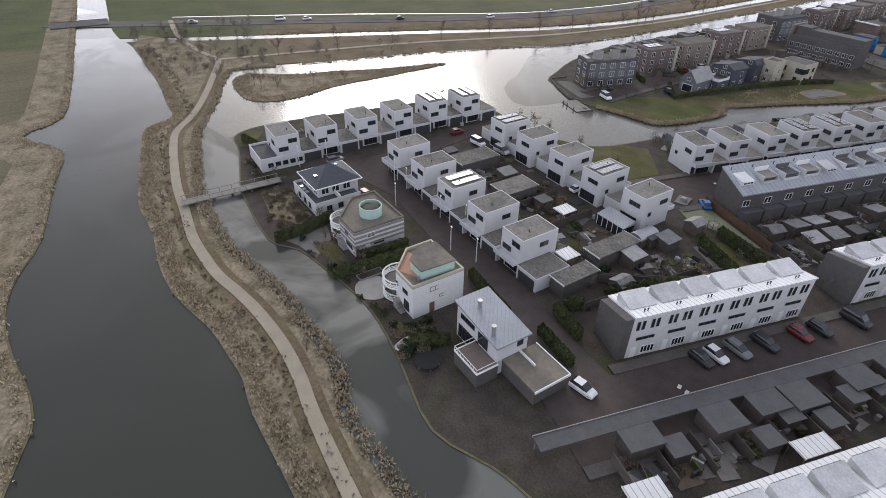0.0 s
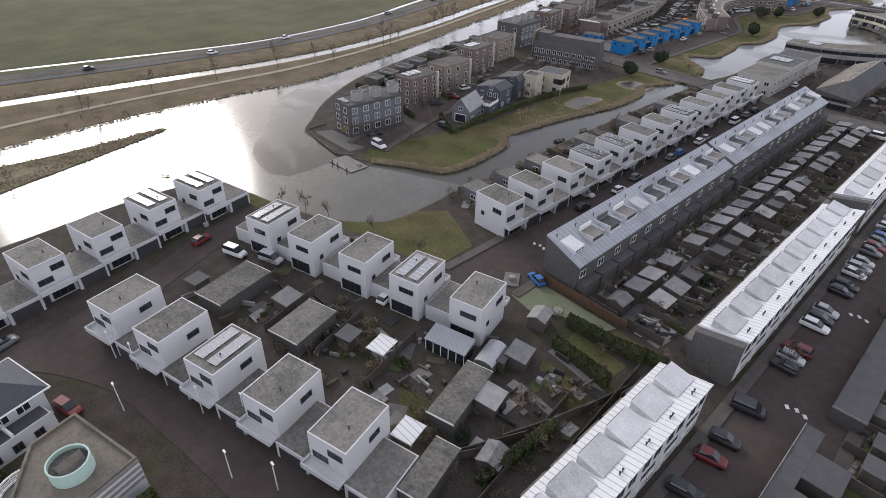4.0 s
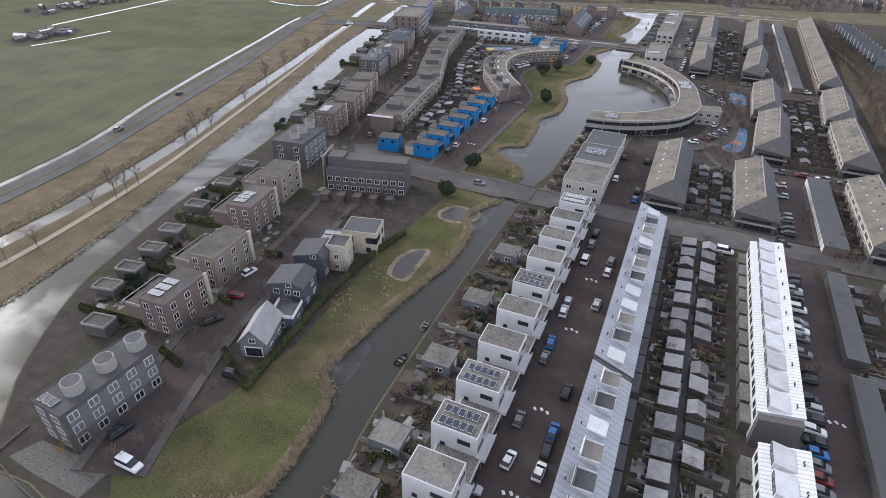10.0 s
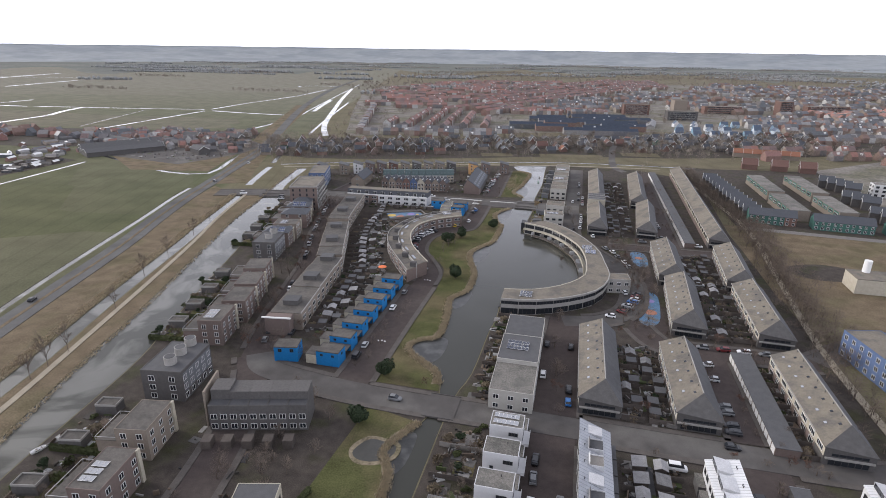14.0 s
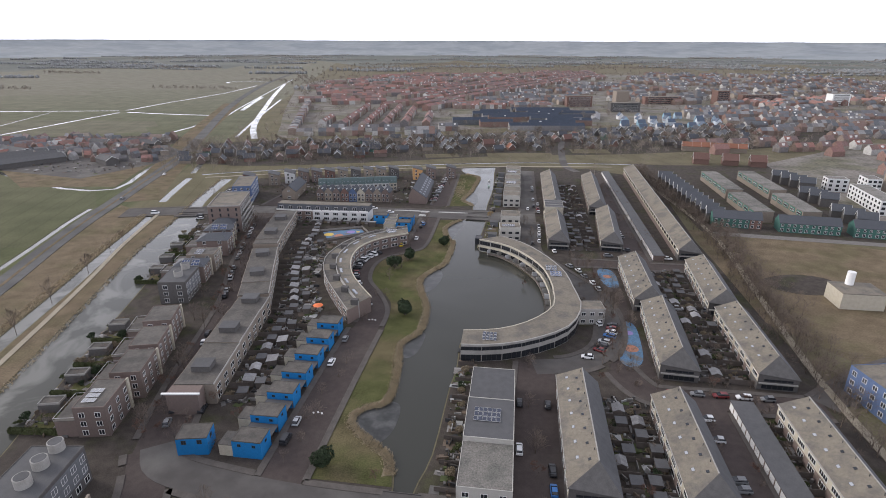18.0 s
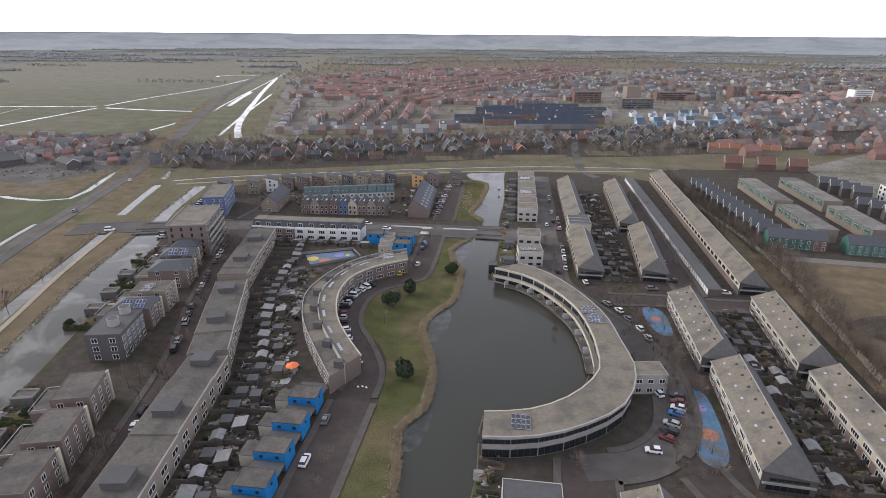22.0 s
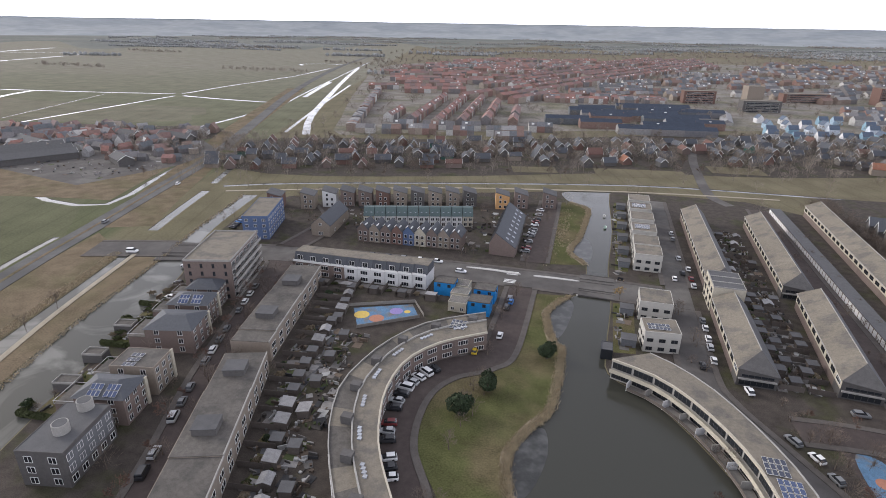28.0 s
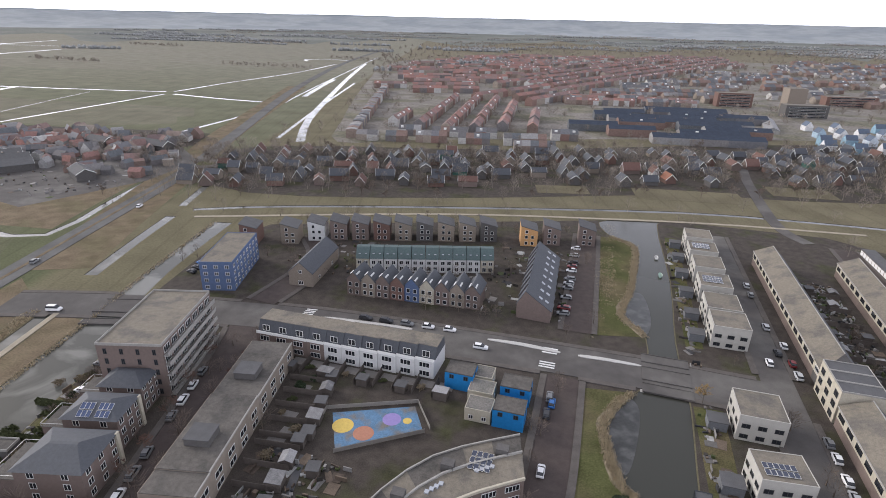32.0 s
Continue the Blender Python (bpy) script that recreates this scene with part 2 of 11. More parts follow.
REEDB = material("reed blades", (0.37, 0.31, 0.215), 0.95, vary=0.25, scale=0.6, fine=3, bump=0, spec=0.05)
BANK = material("dark wooden bank", (0.06, 0.05, 0.042), 0.9, vary=0.3, scale=1, fine=5)
PLASTER = material("white plaster", (0.54, 0.54, 0.545), 0.75, vary=0.06, scale=0.5, fine=3, obj=0.15, bump=0.05)
BRICKW = material("white painted brick", (0.55, 0.55, 0.545), 0.8, vary=0.08, scale=1.2, fine=8)
CREAM = material("cream plaster", (0.42, 0.385, 0.31), 0.8, vary=0.12, scale=0.8, fine=5)
ROOFGR = material("grey gravel roof", (0.165, 0.155, 0.14), 0.95, vary=0.6, scale=2.2, fine=9, obj=0.3, patch=(0.12, 0.118, 0.105), patch_scale=0.25, bump=0.5)
ROOFTAN = material("weathered bitumen roof", (0.172, 0.152, 0.122), 0.9, vary=0.26, scale=1.3, fine=5, obj=0.2, patch=(0.12, 0.11, 0.096), patch_scale=0.2)
ROOFDK = material("dark roof sheet", (0.085, 0.085, 0.088), 0.85, vary=0.25, scale=0.6, fine=5, obj=0.4)
TILEDK = material("dark roof tiles", (0.07, 0.075, 0.085), 0.7, vary=0.2, scale=1.5, fine=9, obj=0.2)
TILERED = material("red roof tiles", (0.13, 0.075, 0.062), 0.85, vary=0.3, scale=1.2, fine=9, obj=0.6)
TILEORANGE = material("orange roof tiles", (0.24, 0.11, 0.07), 0.8, vary=0.2, scale=1.2, fine=9, obj=0.4)
ZINC = material("grey zinc roofing", (0.36, 0.375, 0.40), 0.5, metal=0.35, vary=0.12, scale=0.4, fine=3, bump=0.05, patch=(0.29, 0.30, 0.32), patch_scale=0.2)
stripes(ZINC, 1.12, 0, (0, 1, 0), 0.66, 0.13)
WMETAL = material("white metal roofing", (0.62, 0.625, 0.63), 0.42, metal=0.0, vary=0.06, scale=0.4, fine=3, bump=0.05, spec=0.5)
stripes(WMETAL, 0.85, 0, (0, 1, 0), 0.5, 0.13)
ZINCX = material("pale standing seam zinc", (0.29, 0.305, 0.33), 0.5, metal=0.3, vary=0.1, scale=0.4, fine=3, bump=0.05)
stripes(ZINCX, 0.6, 0, (0.42, 0.91, 0), 0.75, 0.1)
BRICKDK = material("dark grey brick", (0.096, 0.091, 0.088), 0.85, vary=0.25, scale=1.5, fine=9, obj=0.3)
BRICKGR = material("blue-grey brick", (0.135, 0.14, 0.15), 0.85, vary=0.2, scale=1.5, fine=9, obj=0.2)
BRICKBR = material("brown brick", (0.158, 0.122, 0.108), 0.85, vary=0.2, scale=1.5, fine=9, obj=0.5)
BRICKTAN = material("tan brick", (0.225, 0.19, 0.155), 0.85, vary=0.2, scale=1.5, fine=9, obj=0.4)
BRICKORANGE = material("orange boarding", (0.5, 0.29, 0.13), 0.8, vary=0.12, scale=1.5, fine=6)
BRICKRED = material("red brick", (0.15, 0.092, 0.076), 0.85, vary=0.25, scale=1.5, fine=9, obj=0.6)
BLUE = material("bright blue boards", (0.012, 0.17, 0.42), 0.6, vary=0.15, scale=1.5, fine=5, obj=0.2)
BLUEDK = material("slate blue panels", (0.085, 0.125, 0.225), 0.7, vary=0.15, scale=1.2, fine=5)
TEAL = material("teal painted boards", (0.052, 0.13, 0.11), 0.8, vary=0.25, scale=1.2, fine=5, obj=0.4)
BAND = material("grey brick course", (0.24, 0.22, 0.21), 0.85, vary=0.15)
BOARDW = material("white horizontal boards", (0.68, 0.68, 0.67), 0.7, vary=0.06)
stripes(BOARDW, 0.42, 0, (0, 0, 1), 0.72, 0.1)
SALMONDK = material("brown roof tiles on terrace", (0.17, 0.135, 0.12), 0.9, vary=0.15)
WOODBR = material("brown boarded fence", (0.115, 0.07, 0.045), 0.9, vary=0.25)
SOLARROOF = material("blue-black solar roof", (0.03, 0.04, 0.06), 0.65, vary=0.25, scale=0.3, fine=2, spec=0.2)
BLUEROOF = material("blue-grey pointed roof", (0.08, 0.105, 0.145), 0.6, vary=0.2)
MINT = material("mint green plaster", (0.42, 0.56, 0.49), 0.8, vary=0.06)
SALMON = material("salmon terrace tiles", (0.42, 0.235, 0.16), 0.9, vary=0.1)
WOODDK = material("dark stained boards", (0.1, 0.085, 0.075), 0.9, vary=0.4, scale=1.0, fine=6, obj=0.9)
WOODGR = material("silvered boards", (0.22, 0.205, 0.185), 0.9, vary=0.25, scale=1.2, fine=7, obj=0.5)
SHEDROOF = material("shed roof sheet", (0.215, 0.212, 0.212), 0.7, vary=0.6, scale=0.8, fine=5, obj=0.8)
FRAMEW = material("white painted frame", (0.72, 0.72, 0.7), 0.6, vary=0.05)
FRAMEDK = material("dark window frame", (0.05, 0.05, 0.052), 0.6, vary=0.1)
CONCRETE = material("concrete", (0.30, 0.29, 0.27), 0.9, vary=0.15, scale=0.6, fine=5)
STEEL = material("galvanised steel", (0.4, 0.4, 0.41), 0.45, metal=0.7, vary=0.1)
SOLAR = material("blue-black solar cells", (0.025, 0.032, 0.055), 0.18, vary=0.1, spec=0.6, bump=0)
SOLARBLUE = material("blue solar glass", (0.035, 0.055, 0.12), 0.2, vary=0.15, spec=0.6, bump=0)
# Pale copy of the solar cells, the reflected sky put into its colour
SOLARPALE = material("solar glass painted sky-pale", (0.3, 0.31, 0.33), 0.15, vary=0.1, spec=0.8, bump=0)
RUBBER = material("black rubber", (0.02, 0.02, 0.021), 0.9, vary=0.1)
BARK = material("bare bark", (0.12, 0.1, 0.085), 0.95, vary=0.3, scale=2, fine=9)
LEAF = material("dark evergreen leaves", (0.028, 0.042, 0.02), 0.85, vary=0.5, scale=1.2, fine=6, bump=0)
LEAFB = material("green hedge leaves", (0.058, 0.068, 0.027), 0.85, vary=0.5, scale=1.0, fine=6, obj=0.5, bump=0)
LEAFBR = material("brown winter shrubs", (0.155, 0.125, 0.085), 0.9, vary=0.45, scale=0.8, fine=5, obj=0.5, bump=0)
COURT = material("court blue surface", (0.10, 0.19, 0.30), 0.85, patch=(0.14, 0.13, 0.12), patch_scale=0.25, patch_amount=0.45, vary=0.25, scale=0.5, fine=4)
COURTY = material("court yellow surface", (0.55, 0.40, 0.11), 0.85, vary=0.12)
COURTO = material("court orange surface", (0.38, 0.18, 0.12), 0.85, vary=0.12)
COURTP = material("court lilac surface", (0.25, 0.2, 0.42), 0.85, vary=0.12)
PLAYGREEN = material("worn green play surface", (0.15, 0.165, 0.105), 0.9, vary=0.15, scale=0.3, fine=4)
STONE = material("basalt stones", (0.12, 0.115, 0.105), 0.95, vary=0.4, scale=2.5, fine=8, bump=0.6)


def paint(name, c, rough=0.35):
    m = material(name, c, rough, vary=0.04, spec=0.5, bump=0)
    return m


CARW, CARG, CARD, CARS, CARR, CARB, CARY = (paint(n, c) for n, c in (
    ("white car paint", (0.72, 0.72, 0.72)), ("grey car paint", (0.16, 0.165, 0.17)), ("black car paint", (0.025, 0.026, 0.03)),
    ("silver car paint", (0.42, 0.43, 0.44)), ("red car paint", (0.15, 0.018, 0.02)), ("blue car paint", (0.03, 0.14, 0.38)), ("yellow car paint", (0.6, 0.42, 0.03))))


def glass_material(name, color, rough):
    m = bpy.data.materials.new(name)
    m.use_nodes = True
    b = m.node_tree.nodes["Principled BSDF"]
    b.inputs["Base Color"].default_value = (*color, 1)
    b.inputs["Roughness"].default_value = rough
    b.inputs["Specular IOR Level"].default_value = 0.6
    return m


PANE = glass_material("dark window glass", (0.022, 0.025, 0.03), 0.08)


def water_material():
    m = bpy.data.materials.new("still canal water with thin ice")
    m.use_nodes = True
    n, l = m.node_tree.nodes, m.node_tree.links
    b = n["Principled BSDF"]
    b.inputs["IOR"].default_value = 1.33
    b.inputs["Specular IOR Level"].default_value = 0.5
    g = n.new("ShaderNodeNewGeometry")
    ice = n.new("ShaderNodeTexNoise"); ice.inputs["Scale"].default_value = 0.035; ice.inputs["Detail"].default_value = 6; ice.inputs["Distortion"].default_value = 1.2
    l.new(g.outputs["Position"], ice.inputs["Vector"])
    r = n.new("ShaderNodeMapRange"); r.inputs["From Min"].default_value, r.inputs["From Max"].default_value = 0.46, 0.56
    l.new(ice.outputs["Fac"], r.inputs["Value"])
    mx = n.new("ShaderNodeMixRGB")
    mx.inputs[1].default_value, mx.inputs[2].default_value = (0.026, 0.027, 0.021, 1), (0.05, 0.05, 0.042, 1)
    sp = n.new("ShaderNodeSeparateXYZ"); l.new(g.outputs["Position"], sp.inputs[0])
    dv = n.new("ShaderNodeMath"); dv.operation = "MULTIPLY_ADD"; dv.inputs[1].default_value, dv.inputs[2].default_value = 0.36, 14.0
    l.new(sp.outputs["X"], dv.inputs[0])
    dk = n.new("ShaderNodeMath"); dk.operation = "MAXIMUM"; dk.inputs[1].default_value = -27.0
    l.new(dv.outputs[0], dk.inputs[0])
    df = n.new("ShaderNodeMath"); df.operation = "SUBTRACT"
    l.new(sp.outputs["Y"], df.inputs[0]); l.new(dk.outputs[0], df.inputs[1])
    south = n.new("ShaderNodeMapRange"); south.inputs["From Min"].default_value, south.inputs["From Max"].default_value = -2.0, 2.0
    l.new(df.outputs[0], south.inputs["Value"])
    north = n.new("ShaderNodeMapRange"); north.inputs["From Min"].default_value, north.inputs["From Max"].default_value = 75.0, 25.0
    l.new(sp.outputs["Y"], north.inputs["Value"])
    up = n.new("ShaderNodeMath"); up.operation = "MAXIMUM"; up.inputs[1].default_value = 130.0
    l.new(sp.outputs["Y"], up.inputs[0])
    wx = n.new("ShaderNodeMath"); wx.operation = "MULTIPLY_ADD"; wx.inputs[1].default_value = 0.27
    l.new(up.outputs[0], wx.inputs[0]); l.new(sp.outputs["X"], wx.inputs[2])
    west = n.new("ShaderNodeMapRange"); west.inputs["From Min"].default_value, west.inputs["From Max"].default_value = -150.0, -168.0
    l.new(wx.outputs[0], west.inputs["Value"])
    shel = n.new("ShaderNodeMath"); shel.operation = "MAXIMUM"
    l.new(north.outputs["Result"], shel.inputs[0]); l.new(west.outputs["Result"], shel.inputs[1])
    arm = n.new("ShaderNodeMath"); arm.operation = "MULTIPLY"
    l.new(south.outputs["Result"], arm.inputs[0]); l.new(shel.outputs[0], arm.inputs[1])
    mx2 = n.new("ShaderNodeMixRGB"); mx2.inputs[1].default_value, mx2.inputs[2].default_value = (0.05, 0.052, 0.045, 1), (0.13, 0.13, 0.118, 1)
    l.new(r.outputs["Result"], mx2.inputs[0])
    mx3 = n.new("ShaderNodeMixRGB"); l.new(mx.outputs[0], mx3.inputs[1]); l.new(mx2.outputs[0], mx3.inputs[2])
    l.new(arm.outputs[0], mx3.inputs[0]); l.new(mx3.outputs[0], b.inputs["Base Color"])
    r2 = n.new("ShaderNodeMapRange"); r2.inputs["To Min"].default_value, r2.inputs["To Max"].default_value = 0.12, 0.24
    l.new(r.outputs["Result"], r2.inputs["Value"]); l.new(r2.outputs["Result"], b.inputs["Roughness"])
    w = n.new("ShaderNodeTexNoise"); w.inputs["Scale"].default_value = 0.9; w.inputs["Detail"].default_value = 3
    l.new(g.outputs["Position"], w.inputs["Vector"])
    bp = n.new("ShaderNodeBump"); bp.inputs["Strength"].default_value, bp.inputs["Distance"].default_value = 0.06, 0.05
    l.new(w.outputs["Fac"], bp.inputs["Height"]); l.new(bp.outputs["Normal"], b.inputs["Normal"])
    return m


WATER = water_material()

ROOFLONG = material("dark weathered roof felt", (0.105, 0.096, 0.086), 0.9, vary=0.35, scale=1.1, fine=5, obj=0.25, patch=(0.075, 0.07, 0.064), patch_scale=0.2)
HIPGREY = material("grey slate hip", (0.094, 0.09, 0.087), 0.85, vary=0.2, scale=0.8, fine=6)


def island_material(name, colors, rough=0.9, spec=0.3):
    """One of a few colours for each loose piece of a joined mesh, with grain."""
    m = material(name, (0.2, 0.2, 0.2), rough, vary=0.25, scale=0.8, fine=6, bump=0, spec=spec)
    n, l = m.node_tree.nodes, m.node_tree.links
    g = n.new("ShaderNodeNewGeometry")
    ramp = n.new("ShaderNodeValToRGB")
    ramp.color_ramp.interpolation = "CONSTANT"
    el = ramp.color_ramp.elements
    while len(el) < len(colors):
        el.new(0.5)
    for i, c in enumerate(colors):
        el[i].position, el[i].color = i / len(colors), (*c, 1)
    l.new(g.outputs["Random Per Island"], ramp.inputs["Fac"])
    vm = next(q for q in n if q.type == "VECT_MATH" and q.operation == "SCALE")
    l.new(ramp.outputs["Color"], vm.inputs[0])
    return m


CLUTTER = island_material("mixed garden things", [(0.05, 0.045, 0.04), (0.16, 0.15, 0.14), (0.09, 0.07, 0.055), (0.06, 0.075, 0.03), (0.24, 0.23, 0.22), (0.04, 0.04, 0.042), (0.13, 0.1, 0.075), (0.32, 0.32, 0.31), (0.11, 0.105, 0.1)])
# Town roof and wall colours lightened to stand in for distance haze
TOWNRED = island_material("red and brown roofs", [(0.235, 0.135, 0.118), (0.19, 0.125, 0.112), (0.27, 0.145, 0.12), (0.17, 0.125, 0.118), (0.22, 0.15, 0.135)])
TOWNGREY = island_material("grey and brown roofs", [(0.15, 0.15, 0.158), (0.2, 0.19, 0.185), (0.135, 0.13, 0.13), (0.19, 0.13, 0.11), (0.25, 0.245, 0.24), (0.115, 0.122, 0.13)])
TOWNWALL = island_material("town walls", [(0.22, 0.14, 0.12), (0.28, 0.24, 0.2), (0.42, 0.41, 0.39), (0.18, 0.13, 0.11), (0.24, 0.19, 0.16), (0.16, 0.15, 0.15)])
ROUGH = material("rough olive winter grass", (0.15, 0.118, 0.08), 0.95, vary=0.3, scale=0.15, fine=1.8, patch=(0.122, 0.104, 0.064), patch_scale=0.05, patch_amount=0.5, bump=0.3, spec=0.05)
LAKEICE = material("pale thin lake ice", (0.066, 0.068, 0.058), 0.13, vary=0.2, scale=0.12, fine=0.8, bump=0.03, spec=0.5, patch=(0.06, 0.062, 0.053), patch_scale=0.05, patch_amount=0.6)
HIGHWAY = material("worn pale asphalt", (0.12, 0.118, 0.114), 0.95, vary=0.2, scale=0.2, fine=4, patch=(0.09, 0.089, 0.087), patch_scale=0.05, patch_amount=0.5, bump=0.1, spec=0.1)
ICE = material("matt grey ice", (0.036, 0.034, 0.027), 0.35, vary=0.25, scale=0.5, fine=4, bump=0.05, spec=0.5)


# ---- mesh helpers ----
def part(name, bm, mat, parent=None, label="", smooth=False):
    """Links a bmesh as one mesh object, under a thing or a part."""
    me = bpy.data.meshes.new(name)
    bm.to_mesh(me)
    bm.free()
    for m in (mat if isinstance(mat, (list, tuple)) else [mat]):
        me.materials.append(m)
    if smooth:
        me.shade_smooth()
    return place(name, me, parent, label)


def place(name, me, parent=None, label="", m=None):
    ob = new(name, me)
    if parent is not None:
        ob.parent = parent
    if m is not None:
        ob.matrix_basis = m
    if label:
        ob["label"] = label
    return ob


def thing(name, x, y, rot=0, label="", category="", group="", z=0.0):
    ob = new(name)
    ob.empty_display_size = 0.5
    ob.matrix_basis = pose(x, y, z, 0, 0, rot)
    return tagged(ob, label, category, group)


def boxes(*specs, mi=0, bm=None):
    """Boxes x0, x1, y0, y1, z0, z1 in one bmesh."""
    bm = bm or bmesh.new()
    for x0, x1, y0, y1, z0, z1 in specs:
        v = [bm.verts.new(p) for p in ((x0, y0, z0), (x1, y0, z0), (x1, y1, z0), (x0, y1, z0), (x0, y0, z1), (x1, y0, z1), (x1, y1, z1), (x0, y1, z1))]
        for f in ((3, 2, 1, 0), (4, 5, 6, 7), (0, 1, 5, 4), (1, 2, 6, 5), (2, 3, 7, 6), (3, 0, 4, 7)):
            bm.faces.new([v[i] for i in f]).material_index = mi
    return bm


def prism(profile, y0, y1, bm=None):
    """A profile in x and z, counter-clockwise seen from -y, drawn out along y."""
    bm = bm or bmesh.new()
    a = [bm.verts.new((x, y0, z)) for x, z in profile]
    b = [bm.verts.new((x, y1, z)) for x, z in profile]
    bm.faces.new(a)
    bm.faces.new(b[::-1])
    for i in range(len(a)):
        j = (i + 1) % len(a)
        bm.faces.new((a[j], a[i], b[i], b[j]))
    bmesh.ops.recalc_face_normals(bm, faces=bm.faces)
    return bm


def tube(bm, a, b, r0, r1, n=5):
    """A tapered rod from a to b."""
    a, b = Vector(a), Vector(b)
    q = (b - a).to_track_quat("Z", "Y")
    ra = [bm.verts.new(a + q @ Vector((r0 * math.cos(i * 2 * math.pi / n), r0 * math.sin(i * 2 * math.pi / n), 0))) for i in range(n)]
    rb = [bm.verts.new(b + q @ Vector((r1 * math.cos(i * 2 * math.pi / n), r1 * math.sin(i * 2 * math.pi / n), 0))) for i in range(n)]
    for i in range(n):
        bm.faces.new((ra[i], ra[(i + 1) % n], rb[(i + 1) % n], rb[i]))
    bm.faces.new(rb)
    return bm


def smooth_line(pts, steps=4, closed=False):
    """A curve through the points."""
    p = [Vector((*q, 0)) for q in pts]
    n = len(p)
    out = []
    for i in range(n if closed else n - 1):
        if closed:
            a, b, c, d = p[i - 1], p[i], p[(i + 1) % n], p[(i + 2) % n]
        else:
            a, b, c, d = p[max(i - 1, 0)], p[i], p[i + 1], p[min(i + 2, n - 1)]
        for k in range(steps):
            t = k / steps
            out.append(0.5 * ((2 * b) + (c - a) * t + (2 * a - 5 * b + 4 * c - d) * t * t + (3 * b - a - 3 * c + d) * t ** 3))
    if not closed:
        out.append(p[-1])
    return [(v.x, v.y) for v in out]


def offset_line(pts, d):
    """The line moved sideways to its left by d."""
    out = []
    for i, (x, y) in enumerate(pts):
        x0, y0 = pts[max(i - 1, 0)]
        x1, y1 = pts[min(i + 1, len(pts) - 1)]
        t = Vector((x1 - x0, y1 - y0)).normalized()
        out.append((x - t.y * d, y + t.x * d))
    return out


from mathutils import geometry


def sheet(name, pts, z, mat, label="", depth=0.25, kind="structure", parent=None):
    """A flat sheet with that outline and a short edge below it."""
    bm = bmesh.new()
    top = [bm.verts.new((x, y, z)) for x, y in pts]
    for a, b, c in geometry.tessellate_polygon([[Vector((x, y, 0)) for x, y in pts]]):
        f = bm.faces.new((top[a], top[b], top[c]))
    bmesh.ops.recalc_face_normals(bm, faces=bm.faces)
    for f in bm.faces:
        if f.normal.z < 0:
            f.normal_flip()
    low = [bm.verts.new((x, y, z - depth)) for x, y in pts]
    for i in range(len(pts)):
        j = (i + 1) % len(pts)
        bm.faces.new((top[i], top[j], low[j], low[i]))
    ob = part(name, bm, mat, parent)
    return tagged(ob, label, "", "", kind) if parent is None else ob


def ribbon(name, pts, width, z, mat, label="", steps=4, depth=0.25, parent=None):
    """A road or path along a line."""
    c = smooth_line(pts, steps)
    a, b = offset_line(c, width / 2), offset_line(c, -width / 2)
    bm = bmesh.new()
    va, vb = [bm.verts.new((x, y, z)) for x, y in a], [bm.verts.new((x, y, z)) for x, y in b]
    la, lb = [bm.verts.new((x, y, z - depth)) for x, y in a], [bm.verts.new((x, y, z - depth)) for x, y in b]
    for i in range(len(c) - 1):
        bm.faces.new((vb[i], vb[i + 1], va[i + 1], va[i]))
        bm.faces.new((va[i], va[i + 1], la[i + 1], la[i]))
        bm.faces.new((vb[i + 1], vb[i], lb[i], lb[i + 1]))
    ob = part(name, bm, mat, parent)
    return tagged(ob, label, "", "", "structure") if parent is None else ob


def inside(x, y, poly):
    hit = False
    j = len(poly) - 1
    for i in range(len(poly)):
        (x0, y0), (x1, y1) = poly[i], poly[j]
        if (y0 > y) != (y1 > y) and x < (x1 - x0) * (y - y0) / (y1 - y0) + x0:
            hit = not hit
        j = i
    return hit


# ---- water outlines ----
RIVER_E = smooth_line([(-430, -92), (-352, -76), (-279, -62), (-249, -50), (-220, -42), (-202, -37), (-182, -33), (-169, -30.5), (-162, -36.5), (-147, -36.3), (-128, -34.6), (-117, -33.3), (-106, -29.7), (-95, -27.7), (-86, -25), (-79.5, -21.8), (-73, -18), (-66, -15.3), (-61, -13.5), (-54, -12.3), (-40, -8), (-20, -3), (5, 2), (45, 10)], 3)
RIVER_W = smooth_line([(45, -48), (0, -43), (-52, -40.5), (-60, -40), (-67, -42), (-75, -46), (-86, -50), (-96, -51), (-109, -50), (-133, -53), (-152, -55), (-165, -67), (-177, -60), (-209, -64), (-244, -70), (-279, -76), (-352, -89), (-430, -106)], 3)
RIVER = RIVER_E + RIVER_W

